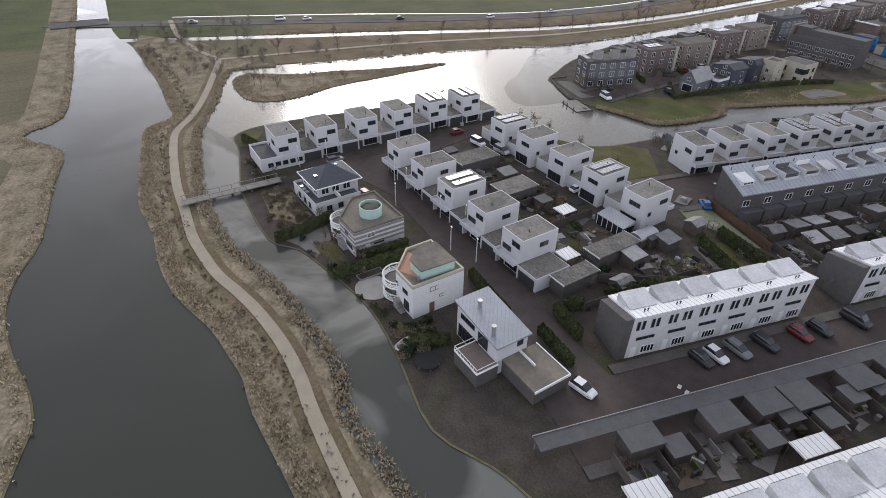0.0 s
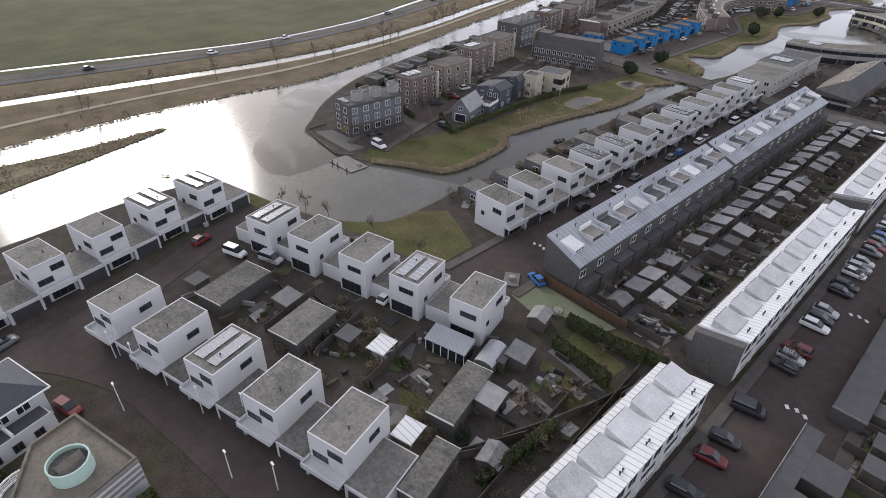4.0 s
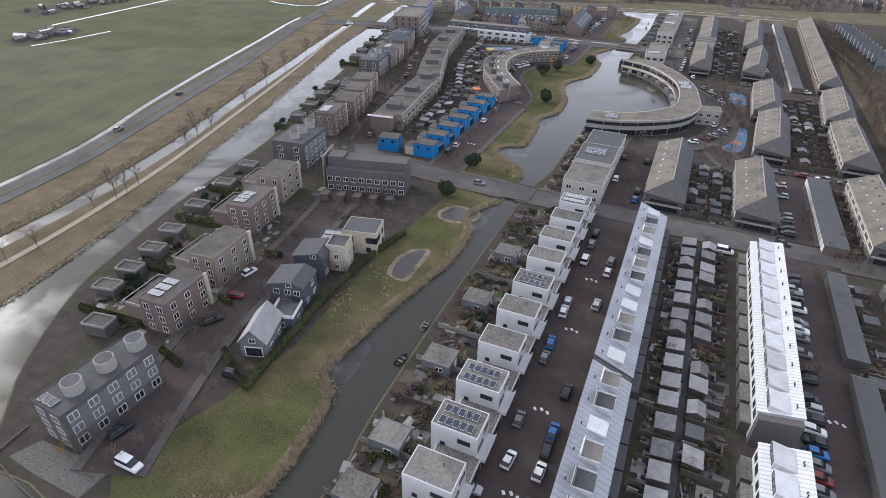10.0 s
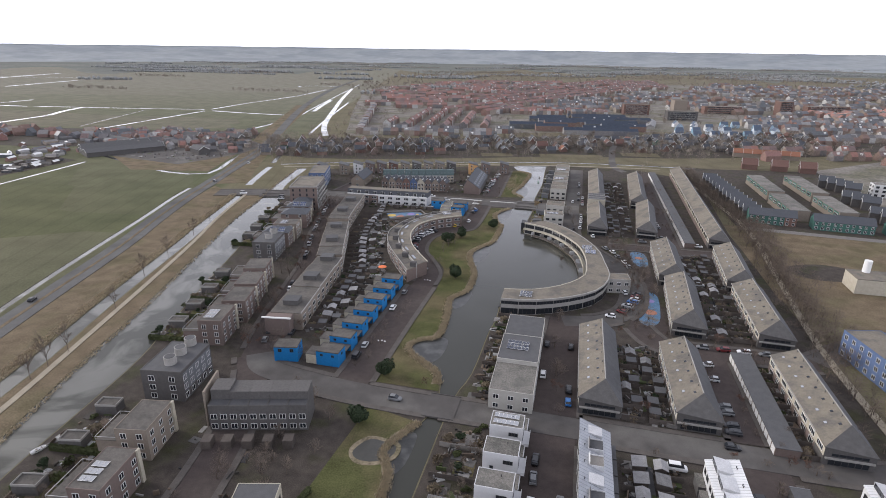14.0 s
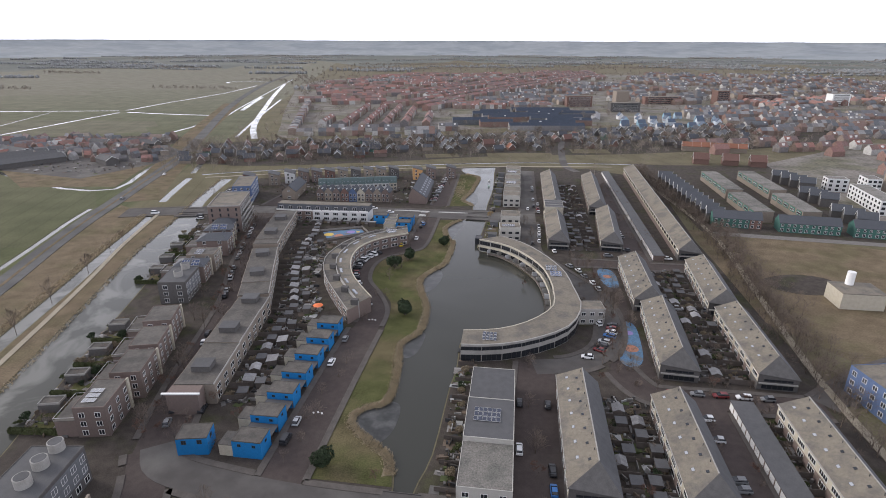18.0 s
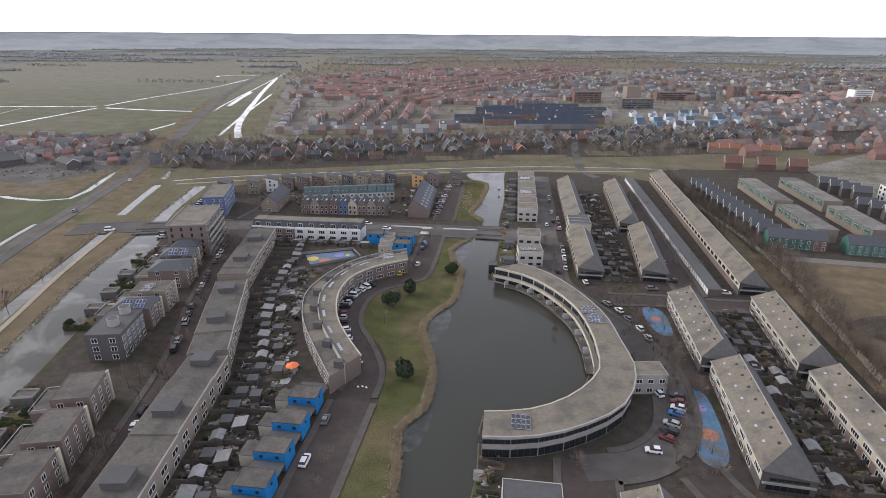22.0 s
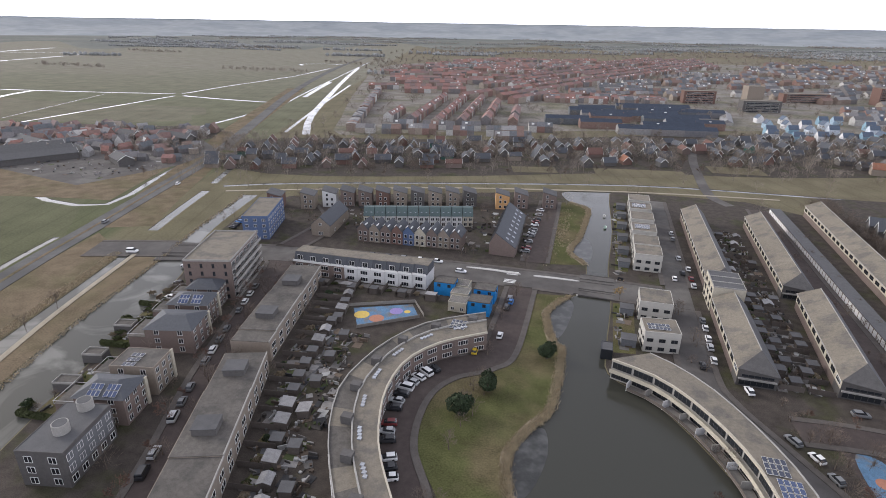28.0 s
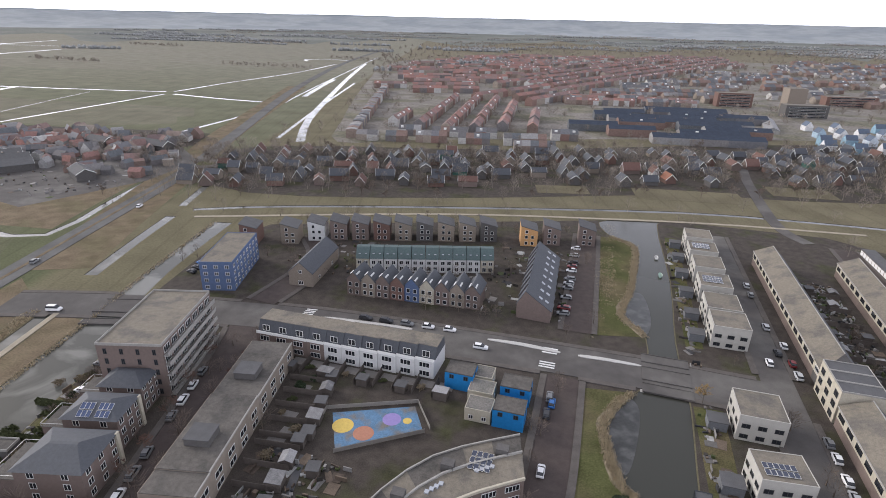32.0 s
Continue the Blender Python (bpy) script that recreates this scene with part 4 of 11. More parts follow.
def window(parent, x, y, z, turn, w, h, frame_mat=None, split=1, near=False):
    """A framed window, its back on the wall at x, y; z is the sill; turn 0 faces -y."""
    frame_mat = frame_mat or FRAMEW
    m = pose(x, y, z, 0, 0, turn)
    w, h = round(w, 2), round(h, 2)
    me = shared(("window", w, h, split, frame_mat.name, near), lambda: window_mesh(w, h, split, near), [frame_mat] if near else [frame_mat, PANE])
    fr = place("window", me, parent, "", m)
    if near:
        place("pane", shared(("pane", w, h), lambda: boxes((-w / 2 + 0.06, w / 2 - 0.06, -0.028, 0.012, 0.06, h - 0.06)), [PANE]), fr)
    return fr


def window_mesh(w, h, split, open_panes, t=0.09):
    """One frame with its bars; the panes lie back in it."""
    bm = bmesh.new()
    xs = [-w / 2]
    for i in range(split):
        xs += [-w / 2 + w * i / split + (t if i == 0 else t / 2), -w / 2 + w * (i + 1) / split - (t if i == split - 1 else t / 2)]
    xs.append(w / 2)
    zs = [0, t, h - t, h]
    v = [[bm.verts.new((x, -0.07, z)) for z in zs] for x in xs]
    b = [[bm.verts.new((x, 0.02, z)) for z in (0, h)] for x in (xs[0], xs[-1])]
    for i in range(len(xs) - 1):
        for k in range(3):
            c = (v[i][k], v[i + 1][k], v[i + 1][k + 1], v[i][k + 1])
            if k == 1 and i % 2 == 1:
                r = [bm.verts.new((q.co.x, -0.03, q.co.z)) for q in c]
                for j in range(4):
                    bm.faces.new((c[j], c[(j + 1) % 4], r[(j + 1) % 4], r[j]))
                if not open_panes:
                    bm.faces.new(r).material_index = 1
            else:
                bm.faces.new(c)
    n = len(xs) - 1
    bm.faces.new([v[i][0] for i in range(n + 1)][::-1] + [b[0][0], b[1][0]])
    bm.faces.new([v[i][3] for i in range(n + 1)] + [b[1][1], b[0][1]])
    bm.faces.new(v[0] + [b[0][1], b[0][0]])
    bm.faces.new(v[n][::-1] + [b[1][0], b[1][1]])
    return bm


def door(parent, x, y, turn, mat=None, w=1.0, h=2.1):
    mat = mat or FRAMEDK
    return place("door", shared(("door", w, h, mat.name), lambda: boxes((-w / 2, w / 2, -0.06, 0.02, 0, h), (w / 2 - 0.14, w / 2 - 0.08, -0.11, -0.06, 1.0, 1.12)), [mat]), parent, "", pose(x, y, 0.05, 0, 0, turn))


def flat_roof(parent, x0, x1, y0, y1, z, roof_mat, edge_mat, rim=0.12, thick=0.16, name="roof", near=True):
    """A flat roof behind a raised rim, each a mesh."""
    rf = part(name, boxes((x0 + thick, x1 - thick, y0 + thick, y1 - thick, z - 0.2, z)), roof_mat, parent)
    part("parapet", boxes((x0, x1, y0, y0 + thick, z - 0.25, z + rim), (x0, x1, y1 - thick, y1, z - 0.25, z + rim), (x0, x0 + thick, y0 + thick, y1 - thick, z - 0.25, z + rim), (x1 - thick, x1, y0 + thick, y1 - thick, z - 0.25, z + rim)), edge_mat, parent)
    return rf


def panel_row(parent, x0, y0, z, nx, ny, px, py, tilt=0.0, mat=None):
    """Solar panels in rows on a roof."""
    mat = mat or SOLAR

    def make():
        bm = boxes((-0.48, 0.48, -0.8, 0.8, 0, 0.04))
        boxes((-0.5, 0.5, -0.82, -0.79, -0.01, 0.055), (-0.5, 0.5, 0.79, 0.82, -0.01, 0.055), (-0.5, -0.475, -0.79, 0.79, -0.01, 0.055), (0.475, 0.5, -0.79, 0.79, -0.01, 0.055), mi=1, bm=bm)
        return bm
    me = shared(("solar_panel", mat.name), make, [mat, FRAMEW])
    for i in range(nx):
        for j in range(ny):
            place("solar_panel", me, parent, "", pose(x0 + i * px, y0 + j * py, z + 0.25, tilt, 0, 0))


def skylight(parent, x, y, z, w=0.9, d=1.2, tilt_y=0.0):
    place("roof_light", shared(("roof_light", w, d), lambda: boxes((-w / 2 + 0.07, w / 2 - 0.07, -d / 2 + 0.07, d / 2 - 0.07, 0.0, 0.1), mi=1, bm=boxes((-w / 2, w / 2, -d / 2, d / 2, -0.1, 0.08))), [FRAMEDK, SKYPANE]), parent, "", pose(x, y, z, 0, tilt_y, 0))


# Roof glass with the sky's reflection painted as a pale base colour
SKYPANE = glass_material("roof glass painted sky-pale", (0.35, 0.37, 0.4), 0.1)


def vent(parent, x, y, z):
    def make():
        bm = bmesh.new()
        tube(bm, (0, 0, -0.1), (0, 0, 0.5), 0.09, 0.09, 6)
        tube(bm, (0, 0, 0.5), (0, 0, 0.62), 0.16, 0.12, 6)
        return bm
    place("vent_pipe", shared(("vent_pipe",), make, [FRAMEDK]), parent, "", pose(x, y, z))


# ---- white cube houses ----
def cube_house(solar=0):
    """A cube on a lower block; long side along x, its front to +x."""
    h = thing("cube_house", 0, 0, 0, "white plastered cube house with a grey gravel roof", "house", "cube houses")
    L, D, H = 8.3, 5.8, 7.5
    part("wall", boxes((-L / 2, L / 2, -D / 2, D / 2, 0, H - 0.2)), PLASTER, h)
    flat_roof(h, -L / 2, L / 2, -D / 2, D / 2, H, ROOFGR, PLASTER, 0.06, 0.16)
    tr = part("terrace_block", boxes((-L / 2 + 1.2, L / 2 + 0.8, D / 2 + 0.01, D / 2 + 5.2, 0.0, 2.9)), PLASTER, h, "low white carport block with a gravel top")
    part("terrace_roof", boxes((-L / 2 + 1.4, L / 2 + 0.6, D / 2 + 0.05, D / 2 + 5.0, 2.9, 2.98)), ROOFGR, tr)
    # The block is solid; a thin dark panel imitates the carport's shaded inside
    part("carport_opening", boxes((L / 2 + 0.78, L / 2 + 0.84, D / 2 + 0.5, D / 2 + 4.8, 0.0, 2.3)), FRAMEDK, tr, "flat dark panel painted for the shade inside the carport")
    ap = part("balcony_slab", boxes((L / 2 + 0.01, L / 2 + 1.6, -D / 2 - 0.2, D / 2 - 0.2, 2.6, 2.9), (L / 2 + 1.45, L / 2 + 1.6, -D / 2 - 0.2, D / 2 - 0.2, 2.9, 3.5), (L / 2 + 0.01, L / 2 + 1.45, -D / 2 - 0.2, -D / 2 - 0.05, 2.9, 3.5)), PLASTER, h)
    window(h, L / 2, 0.6, 0.25, 90, 3.6, 2.1, FRAMEDK, 3)
    window(h, L / 2, -1.2, 3.6, 90, 2.4, 1.1, FRAMEDK, 2)
    window(h, L / 2, 1.2, 5.4, 90, 2.2, 1.1, FRAMEDK, 2)
    window(h, 1.8, -D / 2, 4.9, 0, 2.3, 1.05, FRAMEDK, 3)
    window(h, -2.0, -D / 2, 3.0, 0, 0.9, 0.9, FRAMEDK, 1)
    window(h, -L / 2, -0.5, 4.9, -90, 2.8, 1.0, FRAMEDK, 3)
    window(h, -L / 2, 0.4, 0.3, -90, 4.2, 2.2, FRAMEDK, 3)
    window(h, -1.0, D / 2, 4.9, 180, 2.0, 1.0, FRAMEDK, 2)
    door(h, L / 2, -2.2, 90)
    vent(h, 1.2, 1.0, H)
    if solar == 1:
        panel_row(h, -2.6, -1.6, H, 5, 2, 1.25, 2.6)
    if solar == 2:
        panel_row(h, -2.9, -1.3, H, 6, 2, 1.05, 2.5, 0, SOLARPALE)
    return h


proto = [cube_house(s) for s in (0, 1, 2)]
spots = []
for i, (x, y) in enumerate(((-133.5, -1.8), (-136.3, 7.9), (-139.2, 18.7), (-142.2, 29), (-145.6, 39.9), (-147.2, 50.2))):
    spots.append((x, y, 13.5, 2 if i in (4, 5) else 0))
for i in range(5):
    spots.append((-118.2 + 10.6 * i, 26.2 + 2.9 * i, 105.3 - 180, 2 if i == 2 else 0))
for i, (x, y) in enumerate(((-125.4, 55.4), (-115.2, 58.2), (-104, 61.5), (-93.6, 64.3), (-82.6, 67.5))):
    spots.append((x, y, 105.3, (2 if i in (0, 3) else 0)))
for i, y in enumerate((93.8, 103.9, 115.6, 126.2, 137, 148.2, 159.4, 170.2, 181.5, 192.3, 203.3, 213.6)):
    spots.append((-101.4, y, 0, 1 if i in (3, 4, 7) else (2 if i == 11 else 0)))
used = set()
for x, y, r, s in spots:
    if s in used:
        copy_thing(proto[s], pose(x, y, 0, 0, 0, r))
    else:
        used.add(s)
        proto[s].matrix_basis = pose(x, y, 0, 0, 0, r)


# the first cube stands on a wider terrace with a white parapet
tb = part("wide_terrace", boxes((-4.6, 5.6, -7.4, -2.91, 0, 2.7), (4.17, 5.6, -2.9, 2.9, 0, 2.7)), PLASTER, proto[0], "low white terrace block with planters")
part("terrace_floor", boxes((-4.4, 5.4, -7.2, -2.95, 2.7, 2.76), (4.2, 5.4, -2.95, 2.8, 2.7, 2.76)), ROOFDK, tb)
part("terrace_parapet", boxes((-4.6, 5.6, -7.4, -7.2, 2.7, 3.3), (5.4, 5.6, -7.2, 2.9, 2.7, 3.3), (-4.6, -4.4, -7.2, -2.92, 2.7, 3.3)), PLASTER, tb)
for u in (-3.4, -1.6, 0.2, 2.0, 3.8):
    window(tb, 5.6, u - 1.8, 0.9, 90, 1.3, 1.1, FRAMEDK, 1, True)


# garden rooms behind the canal-side cubes
def garden_room(x, y, rot, w=6.0, d=5.2, h=2.9):
    g = thing("garden_room", x, y, rot, "low white garden room with a gravel roof by the canal", "garden room", "canal garden rooms")
    part("wall", boxes((-w / 2, w / 2, -d / 2, d / 2, 0, h - 0.2)), BRICKGR, g)
    flat_roof(g, -w / 2, w / 2, -d / 2, d / 2, h, ROOFGR, SHEDROOF, 0.06, 0.12)
    window(g, -w / 2, 0, 0.2, -90, 3.0, 2.1, FRAMEW, 3)
    window(g, 0.8, -d / 2, 0.9, 0, 1.6, 1.1, FRAMEW, 2)
    door(g, w / 2, 0.8, 90, FRAMEW)


for y in (99.5, 110.5, 121.8, 143.0, 164.5, 186.5):
    garden_room(-112.6, y, 0)


ZINCW = material("pale grey dormer metal", (0.5, 0.5, 0.505), 0.45, metal=0.15, vary=0.35, scale=0.5, fine=4, obj=0.7)


# ---- terraces with a single-pitch roof ----
def terrace_unit(kind, width, dormer=True, deck=WOODGR):
    """One dwelling of a terrace, 0 to width along y, west wall at x = 0."""
    if kind == "grey":
        t = thing("terraced_house", 0, 0, 0, "dark brick terraced house under a sloping grey zinc roof", "house", "grey zinc terrace")
        W, hw, he, wall, roof = 7.2, 9.4, 6.5, BRICKDK, ZINC
    else:
        t = thing("terraced_house", 0, 0, 0, "white terraced house under a sloping white metal roof", "house", "white terrace")
        W, hw, he, wall, roof = 6.7, 7.0, 8.3, BRICKW, WMETAL
    part("wall", prism([(0, 0), (W, 0), (W, he - 0.25), (0, hw - 0.25)], 0.0, width), wall, t)
    k = (he - hw) / W
    rf = part("roof", prism([(-0.25, hw - 0.25 - 0.25 * k), (W + 0.25, he - 0.25 + 0.25 * k), (W + 0.25, he + 0.25 * k), (-0.25, hw - 0.25 * k)], 0.0, width), roof, t)
    # dormer box standing out of the slope, level top
    if kind == "grey":
        x0, x1 = 1.9, 5.1 if dormer else 5.4
        za, zb = hw + k * x0 + 0.1, hw + k * x1
        if dormer:
            dm = part("dormer", prism([(x0, za - 0.2), (x1, zb - 0.2), (x1, za - 0.55), (x0, za - 0.02)], 1.1, width - 1.3), ZINCW, t, "pale flat-topped dormer")
            window(dm, x1, width / 2, zb + 0.1, 90, width - 3.0, 0.6, FRAMEW, 3)
        else:
            # a terrace sunk into the slope behind pale upstands
            dm = part("roof_terrace", boxes((x0, x0 + 0.15, 0.9, width - 0.9, zb, za + 0.15), (x1 - 0.15, x1, 0.9, width - 0.9, zb, zb + 0.55), (x0 + 0.15, x1 - 0.15, 0.9, 1.05, zb, za), (x0 + 0.15, x1 - 0.15, width - 1.05, width - 0.9, zb, za)), ZINCW, t, "pale upstands of a sunken roof terrace")
            part("terrace_floor", boxes((x0 + 0.16, x1 - 0.16, 1.06, width - 1.06, za - 0.4, za - 0.25)), deck, dm)
            part("terrace_screen", boxes((x0 + 0.16, x0 + 0.3, 1.06, width - 1.06, za - 0.25, za + 0.75)), FRAMEW if deck is WOODGR else BRICKDK, dm)
        ext = part("rear_extension", boxes((W + 0.01, W + 1.7, 0.3, width - 0.3, 0, 2.8)), BRICKDK, t)
        part("extension_roof", boxes((W + 0.02, W + 1.85, 0.2, width - 0.2, 2.8, 2.95)), ROOFDK, ext)
        for zz in (0.4, 3.3):
            window(t, 0, 1.6, zz + 0.4, -90, 1.8, 1.5, FRAMEW, 2)
        window(t, 0, 2.8, 6.6, -90, 2.6, 1.2, FRAMEW, 3)
        window(t, W, 1.7, 3.5, 90, 1.8, 1.5, FRAMEW, 2)
        door(t, 0, 3.0, -90)
        vent(t, 1.0, 1.4, hw + k)
    else:
        x0, x1 = 1.3, 4.7
        za, zb = hw + k * x0, hw + k * x1
        dm = part("dormer", prism([(x0, za - 0.2), (x1, zb - 0.2), (x1, zb + 0.12), (x0, zb + 0.75)], 0.5, width - 0.5), ZINCW, t, "grey metal dormer on the white roof")
        window(dm, x0, width / 2, za + 0.25, -90, width - 1.6, 1.15, FRAMEDK, 3)
        for yy in (1.0, width - 1.2):
            window(t, W, yy, 5.5, 90, 0.55, 1.7, FRAMEDK, 1)
            window(t, W, yy + 0.9 if yy < 2 else yy - 0.9, 5.5, 90, 0.55, 1.7, FRAMEDK, 1)
        window(t, W, width / 2, 3.4, 90, 3.2, 0.6, FRAMEDK, 3)
        window(t, W, 3.7, 0.5, 90, 2.4, 1.5, FRAMEW, 4)
        door(t, W, 1.2, 90, FRAMEW)
        window(t, 0, 1.6, 4.2, -90, 1.8, 1.4, FRAMEDK, 2)
        window(t, 0, 4.0, 4.2, -90, 1.4, 1.4, FRAMEDK, 2)
        ext = part("rear_extension", boxes((-1.7, -0.01, 0.9, width - 0.15, 0, 2.8)), BRICKDK, t)
        part("extension_roof", boxes((-1.85, -0.02, 0.8, width - 0.1, 2.8, 2.92)), ROOFGR, ext)
        for u in (2.2, 2.8):
            vent(t, W - 1.0, u, he - 0.3)
    return t


UNIT = 5.6
gus = [terrace_unit("grey", UNIT), terrace_unit("grey", UNIT, False), terrace_unit("grey", UNIT, False, ROOFDK)]
firsts = [True, True, True]
for y0, row in ((86.0, (0, 1, 2, 1, 0, 2, 2, 1, 0, 2, 1)), (149.2, (0, 2, 1, 0, 0, 2, 1, 2, 0, 1, 2, 0))):
    for i, k in enumerate(row):
        m = pose(-83.6, y0 + i * UNIT, 0)
        if firsts[k]:
            gus[k].matrix_basis, firsts[k] = m, False
        else:
            copy_thing(gus[k], m)
wu = terrace_unit("white", UNIT)
first = True
for x, y0, n in ((-55.2, 41.5, 6.6), (-55.2, 86.6, 10.9), (-55.2, 149.6, 11.2), (-22.8, 28.0, 9), (-22.8, 84.0, 10.9), (-22.8, 149.6, 11.2)):
    for i in range(int(n)):
        m = pose(x, y0 + i * UNIT, 0)
        if first:
            wu.matrix_basis, first = m, False
        else:
            copy_thing(wu, m)
def firewall(x, y, w, hw, he, group):
    f = thing("fire_wall", x, y, 0, "dark stepped wall between two terraces", "wall", group)
    part("wall", prism([(0, 0), (w, 0), (w, he), (0, hw)], 0, 1.4), BRICKDK, f)


for x, ya in ((-55.2, 40.1), (-55.2, 85.2), (-22.8, 82.6)):
    firewall(x, ya, 6.7, 6.7, 8.0, "end walls")
firewall(-83.6, 147.65, 7.2, 9.0, 6.2, "fire walls")
for x in (-55.2, -22.8):
    firewall(x, 148.0, 6.7, 6.7, 7.9, "fire walls")


# ---- tan-roofed terraces, ridge towards the gardens ----
def tan_unit(width, span, far=False):
    t = thing("terraced_house", 0, 0, 0, "pale terraced house under a sloping tan bitumen roof", "house", "tan-roofed terraces")
    hw, hr, he, xr = 5.9, 8.9, 4.6, span * 0.60
    part("wall", prism([(0, 0), (span, 0), (span, he - 0.2), (xr, hr - 0.25), (0, hw - 0.2)], 0, width), BRICKBR, t)
    if far:
        part("front_cladding", boxes((-0.1, -0.065, width * 0.5 - 1.8, width * 0.5 + 1.8, 3.3, 4.8), mi=1, bm=boxes((-0.06, -0.005, 0.02, width - 0.02, 2.7, hw - 0.2))), [CREAM, PANE], t, "cream cladding with a wide window")
    else:
        part("front_cladding", boxes((-0.06, -0.005, 0.02, width - 0.02, 2.7, hw - 0.2)), CREAM, t, "cream cladding over the front")
    rb_ = prism([(-0.35, hw - 0.3), (xr, hr - 0.22), (xr, hr), (-0.35, hw - 0.08)], 0, width)
    boxes((xr - 0.16, xr + 0.12, 0, width, hr - 0.06, hr + 0.07), (-0.5, -0.36, 0, width, hw - 0.32, hw - 0.02), mi=1, bm=rb_)
    part("roof_front", rb_, [ROOFTAN, CONCRETE], t, "tan roof slope with pale flashings")
    part("roof_back", prism([(xr + 0.005, hr - 0.22), (span + 0.3, he - 0.35), (span + 0.3, he - 0.12), (xr + 0.005, hr)], 0, width), ROOFDK, t)
    if far:
        return t
    window(t, -0.06, width * 0.5, 3.3, -90, 3.6, 1.5, FRAMEW, 4)
    window(t, 0, width * 0.4, 0.5, -90, 3.0, 1.8, FRAMEW, 3)
    k = math.degrees(math.atan2(hr - hw, xr))
    skylight(t, xr * 0.35, width * 0.5, hw + (hr - hw) * 0.35 - 0.02, 0.8, 1.1, -k)
    place("roof_light", shared(("dark_roof_light",), lambda: boxes((-0.35, 0.35, -0.4, 0.4, -0.1, 0.1)), [PANE]), t, "", pose(xr * 0.72, width * 0.22, hw + (hr - hw) * 0.72, 0, -k, 0))
    vent(t, xr * 0.9, width * 0.7, hw + (hr - hw) * 0.9)
    return t


def tan_end(width, span):
    """The southern end dwelling, its roof hipped in grey."""
    t = thing("terraced_house", 0, 0, 0, "terraced end house with a grey hipped roof end", "house", "tan-roofed terraces")
    hw, hr, he, xr = 5.9, 8.9, 4.6, span * 0.60
    part("wall", prism([(0, 0), (span, 0), (span, he - 0.4), (0, hw - 0.4)], 0, width), BRICKDK, t)
    part("front_cladding", boxes((-0.06, -0.005, 0.02, width - 0.02, 2.7, hw - 0.45)), CREAM, t, "cream cladding over the front")
    P = [(-0.35, -0.3, hw - 0.35), (span + 0.3, -0.3, he - 0.38), (span + 0.3, width, he - 0.12), (-0.35, width, hw - 0.08), (xr, width, hr)]
    for nm, quads, mt in (("roof_front", ((0, 3, 4),), ROOFTAN), ("roof_hip", ((0, 4, 1),), HIPGREY), ("roof_back", ((1, 4, 2),), ROOFDK)):
        bm = bmesh.new()
        for q in quads:
            lo = [bm.verts.new((P[k][0], P[k][1], P[k][2] - 0.2)) for k in q]
            hi = [bm.verts.new(P[k]) for k in q]
            bm.faces.new(hi[::-1]), bm.faces.new(lo)
            for k in range(3):
                bm.faces.new((lo[k], lo[(k + 1) % 3], hi[(k + 1) % 3], hi[k]))
        bmesh.ops.recalc_face_normals(bm, faces=bm.faces)
        part(nm, bm, mt, t)
    part("core", prism([(0.3, 3.0), (span - 0.3, 3.0), (xr, hr - 1.0)], width - 0.4, width - 0.02), BRICKDK, t)
    window(t, -0.06, width * 0.5, 3.3, -90, 3.6, 1.5, FRAMEW, 4)
    window(t, span * 0.5, 0, 2.9, 0, 8.2, 0.9, FRAMEDK, 5)
    window(t, span * 0.5, 0, 0.4, 0, 9.0, 1.6, FRAMEDK, 6)
    part("band", boxes((0.3, span - 0.3, -0.5, -0.01, 2.2, 2.6)), CONCRETE, t, "pale concrete band over the ground floor")
    return t


TU = 5.5
tends = [tan_end(TU, 11.5), tan_end(TU, 10.4)]
tend_first = [True, True]
tus = [tan_unit(TU, 10.4 if k else 11.5, k) for k in (False, True)]
firsts = [True, True]
TAN_ROWS = [(-83.8, 231.5, 8, 0), (-58.2, 231.0, 7, 0), (-52.0, 286.5, 8, -3.6), (-51.2, 333.0, 8, -1.2), (-55.2, 398.5, 10, -4.2), (-54.1, 460.0, 15, -2.4), (-25.0, 225.5, 8, 0), (-24.2, 285.0, 8, -1.4), (-23.9, 333.5, 8, -3.8), (-20.4, 390.5, 33, -1.5), (-80.9, 397.0, 8, 0), (-80.2, 457.0, 16, -0.2)]
for x, y0, n, turn in TAN_ROWS:
    for i in range(n):
        m = pose(x, y0, 0, 0, 0, turn) @ pose(0, i * TU, 0)
        if i == 0:
            k = 1 if y0 > 380 else 0
            if tend_first[k]:
                tends[k].matrix_basis, tend_first[k] = m, False
            else:
                copy_thing(tends[k], m)
            continue
        k = 1 if y0 > 380 else 0
        if firsts[k]:
            tus[k].matrix_basis, firsts[k] = m, False
        else:
            copy_thing(tus[k], m)
# tall stair houses between the northern terraces
for y in (444.3, 449.2, 454.1):
    b = thing("stair_house", -75.9, y, 0, "cream end house with a flat grey roof", "house", "stair houses")
    part("wall", boxes((-5.2, 5.2, -2.4, 2.4, 0, 9.2)), CREAM, b)
    flat_roof(b, -5.2, 5.2, -2.4, 2.4, 9.4, ROOFDK, CONCRETE, 0.2)
    for z in (0.5, 3.4, 6.3):
        window(b, -5.2, 0, z, -90, 2.4, 1.7, FRAMEDK, 2)


